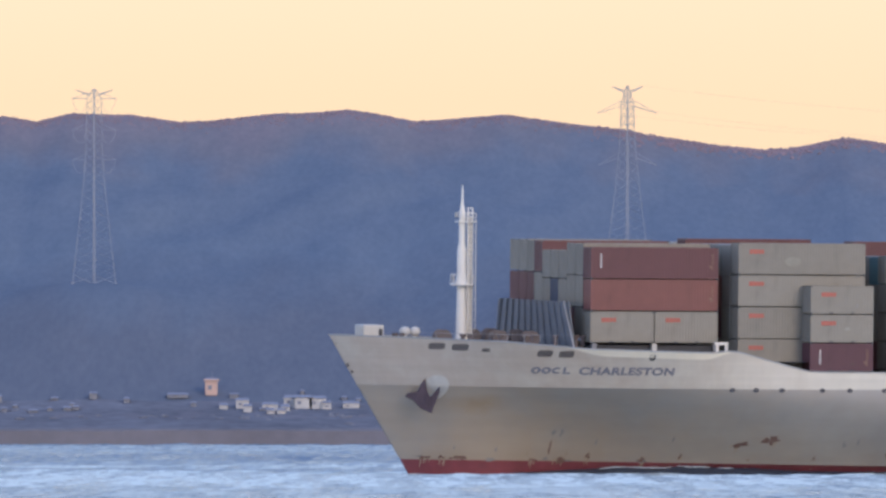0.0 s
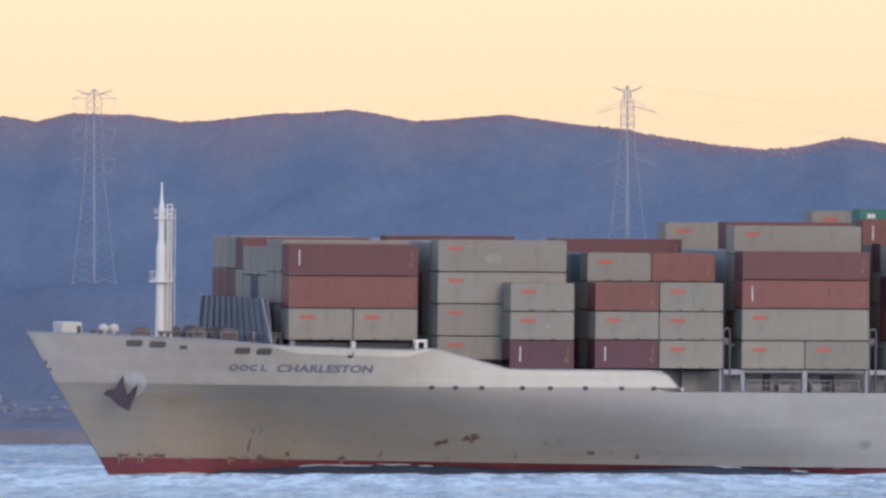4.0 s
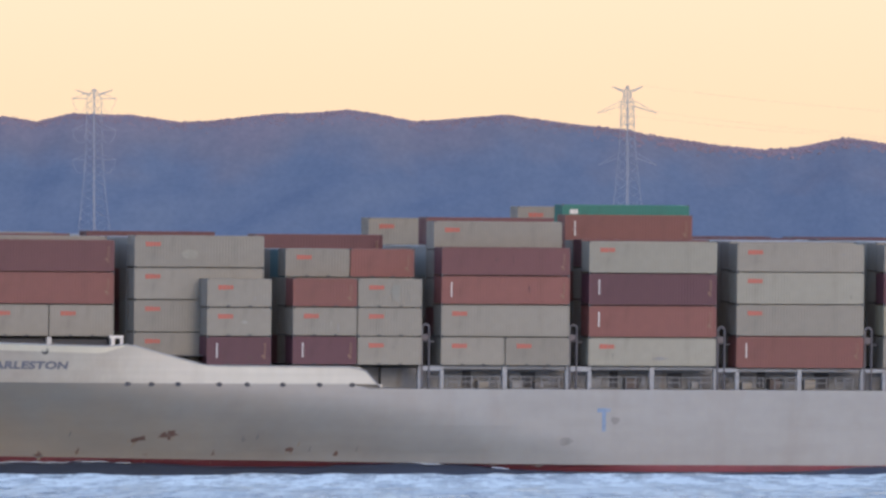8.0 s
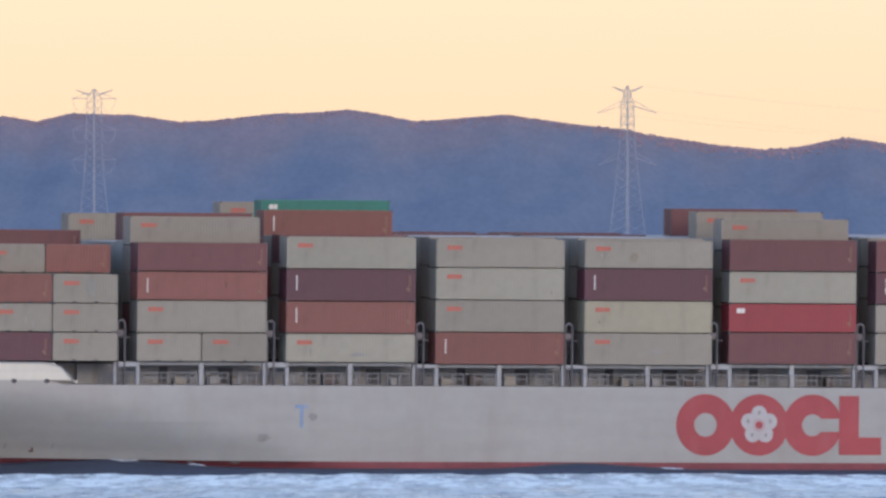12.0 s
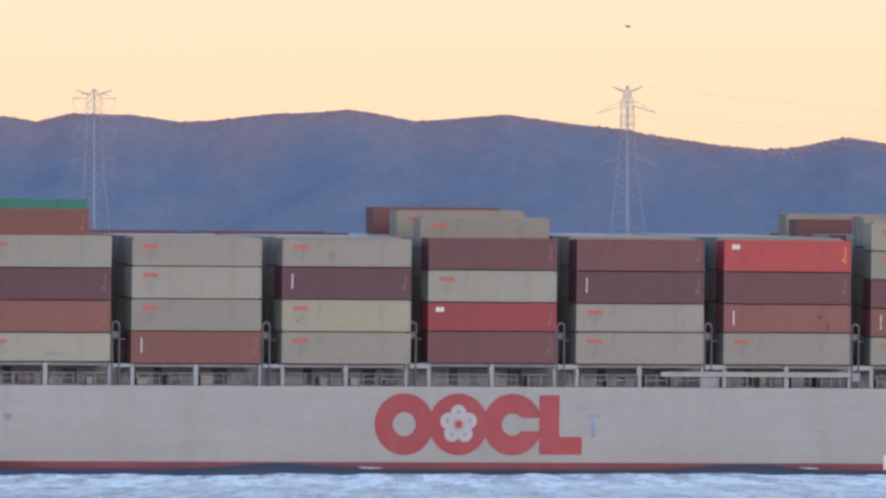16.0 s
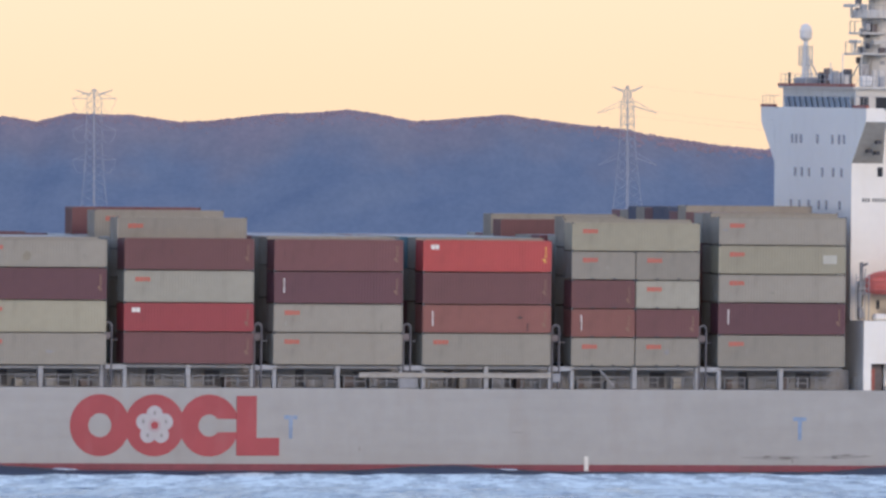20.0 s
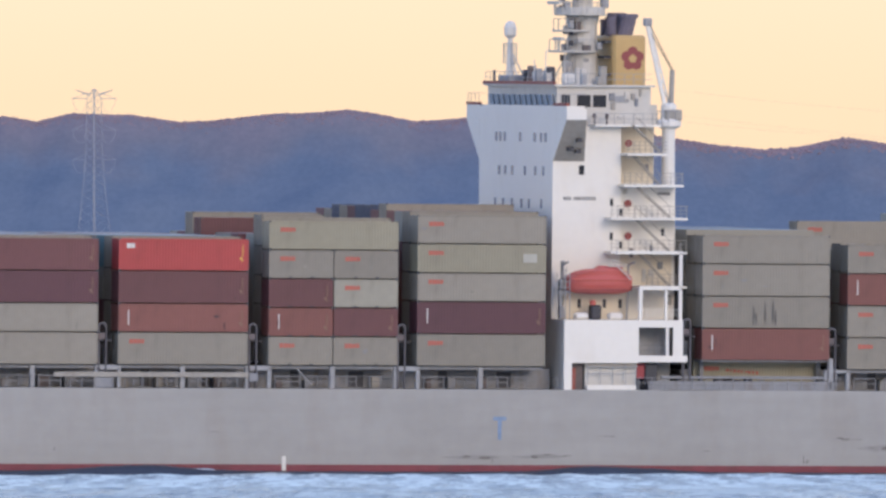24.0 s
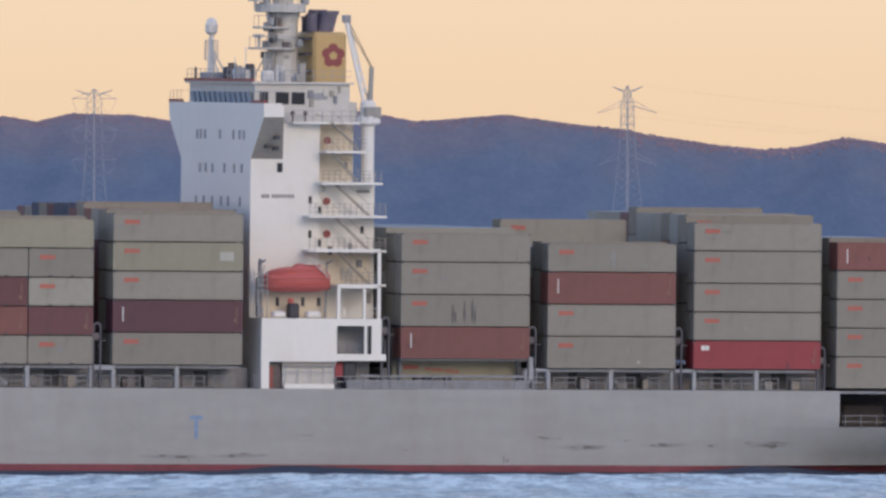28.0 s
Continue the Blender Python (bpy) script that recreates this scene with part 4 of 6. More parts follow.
for z0, dx in ((B_FOOT + 0.905 * B_H - 2.0, 8.1), (B_FOOT + 0.905 * B_H - 2.0, -8.1), (B_FOOT + B_H, 4.1)):
    tagged(part("power_line", tube([(BX + dx + (140 - dx) * u, BY - 230 * u, z0 - 24 * u + 10 * u * u) for u in [i / 16 for i in range(17)]], 0.032, 3), CABLE), "thin sagging overhead power line from the pylon", "cable", "overhead power lines")

# woods: crowns on the crest and slopes, as one lot
rnd = random.Random(5)
verts, faces = [], []
ICO = [(0, 0, 1), (0.9, 0, 0.3), (0.28, 0.86, 0.35), (-0.73, 0.53, 0.28), (-0.73, -0.53, 0.33), (0.28, -0.86, 0.3), (0.5, 0.4, -0.6), (-0.4, 0.5, -0.6), (0, -0.6, -0.6)]
TRI = [(0, 1, 2), (0, 2, 3), (0, 3, 4), (0, 4, 5), (0, 5, 1), (1, 6, 2), (2, 7, 3), (3, 7, 4), (4, 8, 5), (5, 8, 1), (2, 6, 7), (1, 8, 6), (4, 7, 8)]


def crown(x, y, z, r, flat=1.0):
    i = len(verts)
    a = rnd.random() * 6.28
    c, s = math.cos(a), math.sin(a)
    for px, py, pz in ICO:
        k = r * rnd.uniform(0.7, 1.25)
        verts.append((x + k * (px * c - py * s), y + k * (px * s + py * c), z + k * pz * flat * rnd.uniform(0.8, 1.3)))
    faces.extend((i + p, i + q, i + t) for p, q, t in TRI)


for k in range(7600):                       # crest, thinning out down the slope
    x, y = rnd.uniform(-150, 150), CREST + (rnd.uniform(-4, 5) if k % 2 else -abs(rnd.gauss(0, 7)))
    r = rnd.uniform(0.25, 0.55) if x < 45 else rnd.uniform(0.35, 0.95)
    crown(x, y, ground_z(x, y) - 0.4 * r, r)
me = bpy.data.meshes.new("woods")
me.from_pydata(verts, [], faces)
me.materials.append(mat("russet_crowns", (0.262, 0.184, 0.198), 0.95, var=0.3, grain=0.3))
for p in me.polygons:
    p.use_smooth = True
tagged(new("woods", me), "tree crowns along the crest of the hazy ridge", "woods", kind="stuff")
verts, faces = [], []
for k in range(16):                         # hedges, shrubs and small trees among the houses, in clumps
    cx, cy, wide = rnd.uniform(-150, 150), SHORE + rnd.uniform(10, 85), rnd.uniform(2, 9)
    for j in range(rnd.randint(5, 16)):
        x, y = cx + rnd.gauss(0, wide), cy + rnd.gauss(0, 3)
        crown(x, y, ground_z(x, y) - 0.2, rnd.uniform(0.8, 1.9), 0.3)
# distance haze is put into the leaves' blue-grey colour
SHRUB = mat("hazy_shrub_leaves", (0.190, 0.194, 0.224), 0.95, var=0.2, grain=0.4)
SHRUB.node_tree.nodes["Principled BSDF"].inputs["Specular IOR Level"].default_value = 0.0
me = bpy.data.meshes.new("shrubs")
me.from_pydata(verts, [], faces)
me.materials.append(SHRUB)
for p in me.polygons:
    p.use_smooth = True
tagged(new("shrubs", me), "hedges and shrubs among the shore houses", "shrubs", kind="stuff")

# steep faces of the ship's own waves, which travel with her
WAVE = 44.0


def wave_height(x):
    """Her wave along the side: a short steep crest every 44 m, and a long swell by the bow."""
    c = max(0.0, 0.5 + 0.5 * math.cos(2 * math.pi * (x - 50.5) / WAVE))
    h = 0.08 + 0.60 * c ** 5 + 0.5 * smooth01(9, 17, x) * (1 - smooth01(22, 34, x)) + 0.26 * smooth01(18, 26, x) * (1 - smooth01(52, 66, x))
    return h * smooth01(6, 15, x) * (0.86 + 0.28 * noise.noise((x * 0.22, 3, 0)) + 0.12 * noise.noise((x * 0.9, 5, 0)))


def ship_wave(x0, x1):
    rows, n = [], int((x1 - x0) / 0.8)
    for i in range(n + 1):
        x = x0 + (x1 - x0) * i / n
        h = wave_height(x)
        y = -breadth(x, 0.2) - 0.1
        rows.append([(x, y, h * 0.9 - 0.1), (x, y - 0.5, h), (x, y - 0.8 + 0.15 * noise.noise((x, 2, 4)), h * 0.75), (x, y - 1.3, h * 0.1 - 0.1), (x, y - 1.7, -0.6), (x, y - 2.2, -1.4)])
    ob = tagged(part("bow_wave", grid_bm(rows), DEEPWATER, None, "", True), "dark smooth wave running along the ship's side", "wave", "waves along the hull")
    RIDERS.append((ob, (0, 0, 0)))


for x0 in np.arange(6.0, 245, 24.0):
    ship_wave(float(x0), float(min(x0 + 24.0, 248)))

# ---- foam along the hull ----
FOAM = mat("sea_foam", (0.38, 0.42, 0.47), 0.9, var=0.1, grain=2.0)


def foam(x, length, seed, out, rise, low):
    """A ragged strip of foam, riding on her wave's crest (low = 0) or at its foot."""
    r = random.Random(seed)
    rows, n = [], 18
    for i in range(n + 1):
        u = i / n
        xx = x + u * length
        s = math.sin(math.pi * u) ** 0.6 * r.uniform(0.45, 1.0)
        y = -breadth(xx, 0.2) - 0.1 - out
        z = wave_height(xx) * (1 - low) + 0.02
        rows.append([(xx, y + 0.1, z - 0.3), (xx, y, z + rise * s), (xx, y - 0.25 * s, z + rise * 0.7 * s), (xx, y - 0.4 * s - 0.05, z - 0.03 - 0.1 * s)])
    ob = tagged(part("foam", grid_bm(rows), FOAM, None, "", True), "white foam thrown along the ship's side", "foam", "foam along the hull")
    RIDERS.append((ob, (0, 0, 0)))


for i, (x, ln, out, rise, low) in enumerate(((13.4, 2.6, 0.5, 0.05, 0.0), (15.8, 4.2, 0.45, 0.06, 0.0), (20.4, 3.0, 0.5, 0.05, 0.0), (24.0, 1.4, 0.6, 0.04, 0.0), (50.5, 2.6, 0.6, 0.08, 0.1), (101.5, 2.4, 0.6, 0.09, 0.1), (143.5, 1.8, 0.6, 0.07, 0.1),
                                             (57.5, 1.6, 0.6, 0.08, 0.0))):
    foam(x, ln, i, out, rise, low)

# ---- a bird crossing the sky ----
bird = new("bird")
tagged(bird, "small dark bird flying across the evening sky", "bird")
PLUME = mat("dark_plumage", (0.2, 0.165, 0.14), 0.9, var=0.3, grain=20)
body = lathe([(0.01, -0.15), (0.04, -0.1), (0.06, 0.0), (0.05, 0.08), (0.035, 0.12), (0.01, 0.17)], (0, 0, 0), 10)
bmesh.ops.rotate(body, verts=body.verts[:], matrix=Matrix.Rotation(radians(-90), 3, "Y"))
part("body", body, PLUME, bird)
WINGS = []
for s in (-1, 1):
    bm = bmesh.new()
    top = [bm.verts.new((x, s * y, z)) for x, y, z in ((-0.07, 0.03, 0.012), (0.06, 0.03, 0.006), (-0.02, 0.17, 0.015), (0.08, 0.15, 0.01), (0.07, 0.32, 0.005))]
    low = [bm.verts.new(v.co - Vector((0, 0, 0.012))) for v in top]
    for q in ((0, 1, 3, 2), (2, 3, 4)):
        bm.faces.new([top[i] for i in q])
        bm.faces.new([low[i] for i in q[::-1]])
    rim = [0, 1, 3, 4, 2]
    for a, b in zip(rim, rim[1:] + rim[:1]):
        bm.faces.new((top[a], low[a], low[b], top[b]))
    bmesh.ops.recalc_face_normals(bm, faces=bm.faces[:])
    WINGS.append((part("wing", bm, PLUME, bird), s))
tail = prism([(0.13, 0.01), (0.24, 0.012), (0.24, -0.005), (0.13, -0.01)], -0.05, 0.05)
part("tail", tail, PLUME, bird)


# ---- markings and fittings on the hull ----


def on_side(bm, off=0.03):
    """Lays the flat shape (x, 0, z) on the port side of the hull, off metres proud."""
    for v in bm.verts:
        v.co.y = -breadth(v.co.x, v.co.z) - off + v.co.y
    return bm


def patch(points):
    bm = bmesh.new()
    bm.faces.new([bm.verts.new((x, 0, z)) for x, z in points])
    return bm


def ellipse(x, z, rx, rz, n=16, ragged=0.0, seed=0):
    rnd = random.Random(seed)
    return [(x + rx * math.cos(2 * math.pi * i / n) * (1 + ragged * (rnd.random() - 0.5)), z + rz * math.sin(2 * math.pi * i / n) * (1 + ragged * (rnd.random() - 0.5))) for i in range(n)]


def ring_bm(x, z, inner, outer, a0=0.0, a1=360.0, n=48, thick=0.02):
    """A flat ring, or an arc of one, as a thin plate."""
    bm, closed = bmesh.new(), a1 - a0 >= 360
    rim = []
    for i in range(n + (0 if closed else 1)):
        a = radians(a0 + (a1 - a0) * i / n)
        rim.append([bm.verts.new((x + r * math.cos(a), y, z + r * math.sin(a))) for r, y in ((inner, 0), (outer, 0), (outer, thick), (inner, thick))])
    m = len(rim)
    for i in range(m if closed else m - 1):
        a, b = rim[i], rim[(i + 1) % m]
        for k in range(4):
            bm.faces.new((a[k], a[(k + 1) % 4], b[(k + 1) % 4], b[k]))
    if not closed:
        bm.faces.new(rim[0])
        bm.faces.new(rim[-1][::-1])
    bmesh.ops.recalc_face_normals(bm, faces=bm.faces[:])
    return bm


def petals(x, z, reach, petal, n=5, start=90):
    bm = bmesh.new()
    for k in range(n):
        a = radians(start + 360 / n * k)
        pts = ellipse(x + reach * math.cos(a), z + reach * math.sin(a), petal, petal, 14)
        bm.faces.new([bm.verts.new((px, -0.002 * k, pz)) for px, pz in pts])
    return bm


# company emblem: two rings, a blossom, an open ring and an angle, in faded red


def rim_of(cx, inner, outer, off, a0=0.0, a1=360.0):
    return on_side(ring_bm(cx, 4.10, inner, outer, a0, a1), off)


part("emblem_ring", rim_of(106.06, 1.08, 2.80, 0.02), MARKRED, ship)
part("emblem_ring", rim_of(111.18, 0.2, 2.80, 0.027), MARKRED, ship)
slot = ring_bm(116.3, 4.10, 1.0, 2.80, 12.4, 347.6, n=48)
for v in slot.verts:                        # the mouth of the open ring has level edges
    dx, dz = v.co.x - 116.3, v.co.z - 4.10
    if dx * dx + dz * dz < 2.0:
        a = (math.degrees(math.atan2(dz, dx)) % 360 - 12.4) / 335.2
        a = radians(36.9 + a * 286.2)
        v.co.x, v.co.z = 116.3 + math.cos(a), 4.10 + math.sin(a)
part("emblem_open_ring", on_side(slot, 0.034), MARKRED, ship)
part("emblem_angle", on_side(prism([(118.86, 1.40), (122.9, 1.40), (122.9, 3.0), (120.75, 3.0), (120.75, 6.78), (118.86, 6.78)], -0.01, 0.01), 0.045), MARKRED, ship)
part("emblem_blossom", on_side(petals(111.18, 4.10, 1.02, 0.76), 0.04), mat("dulled_white_paint", (0.41, 0.385, 0.385), 0.6, var=0.15), ship)
part("emblem_blossom_ring", on_side(ring_bm(111.18, 4.10, 0.32, 0.62, n=24, thick=0.01), 0.058), mat("dulled_pink_paint", (0.40, 0.31, 0.31), 0.6, var=0.15), ship)
part("emblem_blossom_heart", on_side(petals(111.18, 4.10, 0.16, 0.2), 0.066), MARKRED, ship)
for k in range(5):
    a = radians(90 + 72 * k)
    part("emblem_blossom_vein", on_side(patch(ellipse(111.18 + 1.12 * math.cos(a), 4.10 + 1.12 * math.sin(a), 0.13, 0.2, 8)), 0.065), GRIME, ship)
# tug marks: a bar over an upright
for x, z in ((67.75, 4.7), (123.97, 3.95), (172.33, 3.95)):
    part("tug_mark", on_side(boxes((x - 0.62, x + 0.62, -0.01, 0.01, z + 0.75, z + 1.1), (x - 0.17, x + 0.17, -0.01, 0.01, z - 1.0, z + 0.75)), 0.02), MARKBLUE, ship, "faded blue tug push mark")
part("draught_mark", on_side(boxes((151.76, 152.16, -0.01, 0.01, 0.1, 1.42)), 0.06), WHITEMARK, ship, "white painted draught mark")
for x, z, r in ((68.7, 4.75, 0.28), (63.95, 2.75, 0.36), (64.4, 2.9, 0.2)):
    part("round_mark", on_side(ring_bm(x, z, r * 0.12, r, n=20), 0.02), GRIME, ship)
part("round_mark", on_side(patch(ellipse(68.85, 4.62, 0.36, 0.34, 14, 0.6, 5)), 0.012), GRIME, ship)
part("round_mark", on_side(patch(ellipse(64.2, 2.8, 0.6, 0.3, 16, 0.6, 6)), 0.012), GRIME, ship)
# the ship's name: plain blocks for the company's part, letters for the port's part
for i in range(4):
    x = 4.8 + i * 0.86
    block = (ring_bm(x + 0.3, 9.48, 0.19, 0.40, *((0, 360) if i < 2 else (40, 320)), n=16) if i < 3 else boxes((x, x + 0.6, -0.01, 0.01, 9.09, 9.27), (x, x + 0.2, -0.01, 0.01, 9.27, 9.88)))
    for v in block.verts:
        v.co.z = 9.48 + 0.78 * (v.co.z - 9.48)
    part("name_block", on_side(block, 0.03), NAVY, ship)
cu = bpy.data.curves.new("name", "FONT")
cu.body, cu.size, cu.extrude, cu.space_character = "CHARLESTON", 1.16, 0.01, 1.06
cu.offset = 0.045
tmp = bpy.data.objects.new("name", cu)
scene.collection.objects.link(tmp)
bpy.context.view_layer.update()
me = bpy.data.meshes.new_from_object(tmp.evaluated_get(bpy.context.evaluated_depsgraph_get()))
bpy.data.objects.remove(tmp)
bm = bmesh.new()
bm.from_mesh(me)
bpy.data.meshes.remove(me)
wide = max(v.co.x for v in bm.verts)
for v in bm.verts:
    x, y, z = v.co
    v.co = (8.72 + x * 8.4 / wide, -z * 0.5, 9.15 + 0.8 * y)
part("ship_name", on_side(bm, 0.035), NAVY, ship, "dark blue lettering on the bow")
# rust, scrapes and stains
STAINS = [(8.83, 3.65, 0.28, 0.5, 2), (9.6, 3.7, 0.16, 0.4, 2), (25.3, 2.7, 0.75, 0.36, 3), (28.0, 3.15, 0.85, 0.42, 3), (34.9, 2.9, 0.16, 0.5, 2), (36.0, 2.9, 0.14, 0.45, 2),
          (39.3, 1.8, 0.35, 0.28, 3), (20.5, 1.5, 0.16, 0.35, 3), (32.6, 1.35, 0.2, 0.3, 3), (26.6, 1.25, 0.16, 0.25, 3), (12.3, 1.6, 0.2, 0.3, 3), (4.0, 2.0, 0.16, 0.4, 2),
          (-1.9, 1.25, 0.5, 0.2, 3), (-0.6, 1.35, 0.3, 0.18, 3), (8.9, 2.3, 0.12, 0.7, 3), (9.7, 1.25, 0.6, 0.16, 3), (7.6, 1.15, 0.4, 0.14, 3), (17.2, 1.2, 0.3, 0.25, 3), (43.5, 1.4, 0.25, 0.35, 3)]
for i, (x, z, rx, rz, kind) in enumerate(STAINS):
    stain_mat = {2: GRIME, 3: RUST}[kind]
    r = random.Random(i)
    for k in range(5 if kind == 3 else 3):
        cx, cz = x + r.uniform(-0.8, 0.8) * rx, z + r.uniform(-0.7, 0.7) * rz
        part("rust_streak", on_side(patch(ellipse(cx, cz, rx * r.uniform(0.2, 0.6), rz * r.uniform(0.25, 0.65), 16, 0.9, 10 * i + k)), 0.012 + 0.004 * k), stain_mat, ship)
    if kind == 3:
        for k in range(4):
            cx, h = x + r.uniform(-0.9, 0.9) * rx, r.uniform(0.35, 0.95)
            part("rust_streak", on_side(patch([(cx - 0.06, z), (cx + 0.07, z + 0.04), (cx + 0.05, z - h * 0.5), (cx + 0.015, z - h), (cx - 0.02, z - h), (cx - 0.05, z - h * 0.4)][::-1]), 0.009), RUSTWASH, ship)
for i, (x, z, rx, rz) in enumerate([(209.1, 2.4, 1.5, 0.12), (210.2, 2.3, 0.7, 0.2), (216.9, 2.55, 2.4, 0.1), (227.7, 2.65, 1.9, 0.16), (225.0, 2.75, 0.6, 0.22), (179.1, 1.5, 1.8, 0.08), (205.9, 3.1, 1.2, 0.07),
                                    (213.2, 2.95, 0.5, 0.09), (201.8, 1.3, 0.1, 0.35), (183.0, 3.3, 1.2, 0.06), (192.0, 2.0, 0.8, 0.06), (130.5, 2.0, 0.1, 0.3), (145.0, 3.6, 0.8, 0.05)]):
    r = random.Random(40 + i)
    for k in range(3 if rx > 0.3 else 1):
        cx, cz, w = x + r.uniform(-0.6, 0.6) * rx, z + r.uniform(-0.8, 0.8) * rz, rx * r.uniform(0.25, 0.7)
        part("fender_scrape", on_side(patch(ellipse(cx, cz, w if rx > 0.3 else rx, rz * r.uniform(0.3, 0.7), 18, 0.9, 40 + 7 * i + k)), 0.012 + 0.003 * k), GRIME, ship)
# long rubbed bands with dark, ragged cores where fenders and tugs have lain
SCRAPE = mat("rubbed_dark_scrape", (0.155, 0.143, 0.135), 0.7, var=0.3, grain=2)
FAINT = mat("faint_rub_mark", (0.268, 0.258, 0.248), 0.7, var=0.2, grain=1.5)
for i, (x, z, rx, rz) in enumerate([(209.0, 2.32, 2.2, 0.3), (216.6, 2.5, 1.7, 0.22), (221.0, 2.5, 0.7, 0.15), (226.6, 2.58, 2.1, 0.34), (170.5, 1.35, 2.4, 0.22), (176.0, 1.45, 2.0, 0.2), (205.0, 3.1, 1.0, 0.16)]):
    r = random.Random(90 + i)
    for k in range(3):
        part("fender_scrape", on_side(patch(ellipse(x + r.uniform(-0.4, 0.4) * rx, z + r.uniform(-0.3, 0.3) * rz, rx * r.uniform(0.6, 0.95), rz * r.uniform(0.5, 0.9), 22, 0.6, 90 + 9 * i + k)), 0.006 + 0.0015 * k), FAINT, ship)
    for k in range(5):
        part("fender_scrape", on_side(patch(ellipse(x + r.gauss(0.15, 0.3) * rx, z + r.gauss(0, 0.35) * rz, rx * r.uniform(0.08, 0.3), rz * r.uniform(0.12, 0.4), 16, 0.9, 190 + 9 * i + k)), 0.022 + 0.002 * k), SCRAPE, ship)
for x, h in ((201.3, 0.75), (201.6, 0.4), (171.6, 0.45)):
    part("rust_streak", on_side(patch([(x, 0.85), (x + 0.12, 0.85), (x + 0.09, 0.85 + h), (x + 0.03, 0.85 + h)]), 0.02), SCRAPE, ship)


def hung(bm, off):
    """Hangs a flat shape (x, 0, z) beside the bow, upright, off metres from the plating at the knuckle."""
    for v in bm.verts:
        v.co.y += -breadth(v.co.x, KNUCKLE) - off
    return bm


# mooring ports in the bulwark, scuppers on the knuckle
for x, z, w in ((-2.83, 11.55, 0.60), (-1.13, 11.48, 0.60), (0.79, 11.26, 0.30), (5.47, 11.03, 0.64), (7.29, 10.98, 0.64)):
    h = 0.3 if w > 0.5 else 0.16
    slot = [(x + w * math.copysign(abs(math.cos(a)) ** 0.35, math.cos(a)), z + h * math.copysign(abs(math.sin(a)) ** 0.4, math.sin(a))) for a in [2 * math.pi * k / 20 for k in range(20)]]
    port = part("mooring_port", on_side(patch(slot), 0.02), PORT, ship)
part("mooring_port", on_side(patch(ellipse(14.85, 10.75, 0.3, 0.3, 14)), 0.02), DARK, ship)
for x in (22.86, 25.07, 27.51, 31.36, 33.99, 37.33, 40.78, 43.85):
    part("scupper", hung(prism(ellipse(x, 7.82, 0.27, 0.2, 12), -0.02, 0.25), 0.03), DARK, ship)
# anchor in its pocket
disc = grid_bm([[(-2.35 + r * math.cos(a), 0, 7.75 + 1.15 * r * math.sin(a)) for a in [2 * math.pi * k / 24 for k in range(25)]] for r in (0.02, 0.3, 0.55, 0.8, 1.0)])
pocket = part("anchor_pocket", on_side(disc, 0.025), DULLWHITE, ship, "pale disc on the plating round the hawse pipe")
anchor = part("anchor", hung(prism([(-4.65, 6.85), (-4.45, 7.2), (-3.75, 7.35), (-3.27, 8.6), (-3.1, 7.4), (-2.85, 6.75), (-2.15, 7.8), (-2.23, 7.1), (-2.62, 5.95), (-2.74, 5.4), (-3.48, 5.8), (-4.10, 6.55)], -0.28, 0.1), 0.15), ANCHOR, ship, "rusty dark stockless anchor housed on the bow")
part("shank", hung(prism([(-3.40, 6.2), (-2.97, 6.1), (-2.89, 6.9), (-3.17, 7.1)], -0.12, 0.12), 0.45), ANCHOR, anchor)
for x, z in ((-10.1, 11.8), (-9.0, 9.75), (-8.6, 9.15)):
    part("stem_fitting", boxes((x - 0.14, x + 0.16, -0.3, 0.3, z - 0.26, z + 0.26), bevel=0.08), PORT, ship)

# ---- forecastle ----
house = part("forecastle_locker", boxes((-7.95, -6.0, -1.4, 1.4, 10.4, 13.35), bevel=0.08), DULLWHITE, ship)
part("locker_door", boxes((-6.5, -6.15, -1.46, -1.38, 12.3, 13.0)), DARK, house)
for x in (-3.7, -2.73):
    part("ventilator", lathe([(0.2, 10.4), (0.2, 12.4), (0.45, 12.5), (0.5, 12.75), (0.42, 13.05), (0.15, 13.18)], (x, -0.4, 0)), DULLWHITE, ship)
mast = part("foremast", lathe([(0.62, 10.4), (0.5, 12.5), (0.42, 16.9), (0.62, 17.1), (0.42, 18.0), (0.44, 20.2), (0.3, 20.8), (0.28, 23.0), (0.3, 23.5), (0.12, 24.6), (0.06, 26.1)], (1.8, 0, 0)), WHITE, ship, "white tapering foremast with a ladder and two platforms")
part("lower_platform", lathe([(0.95, 16.95), (1.1, 17.0), (1.1, 17.15)], (1.85, 0, 0)), WHITE, mast)
part("upper_platform", boxes((1.3, 3.0, -0.6, 0.6, 22.75, 22.9)), WHITE, mast)
lad = []
for x in (2.25, 2.7):
    lad.append(((x, -0.35, 12.0), (x, -0.35, 24.1)))
for z in np.arange(12.3, 24.1, 0.42):
    lad.append(((2.25, -0.35, z), (2.7, -0.35, z)))
part("ladder", rods(0.12, *lad), WHITE, mast)
part("cable_trunk", boxes((2.32, 2.82, -0.2, 0.2, 11.8, 23.3), bevel=0.04), DULLWHITE, mast)
part("ladder_cage", rods(0.09, *[((x, y, 13.0), (x, y, 23.6)) for x in (2.2, 2.85) for y in (-0.9,)], *[((2.2, -0.9, z), (2.85, -0.9, z)) for z in np.arange(13, 23.7, 0.9)], *[((2.8, -0.9, z), (2.75, -0.35, z)) for z in np.arange(13, 23.7, 0.9)]), DULLWHITE, mast)
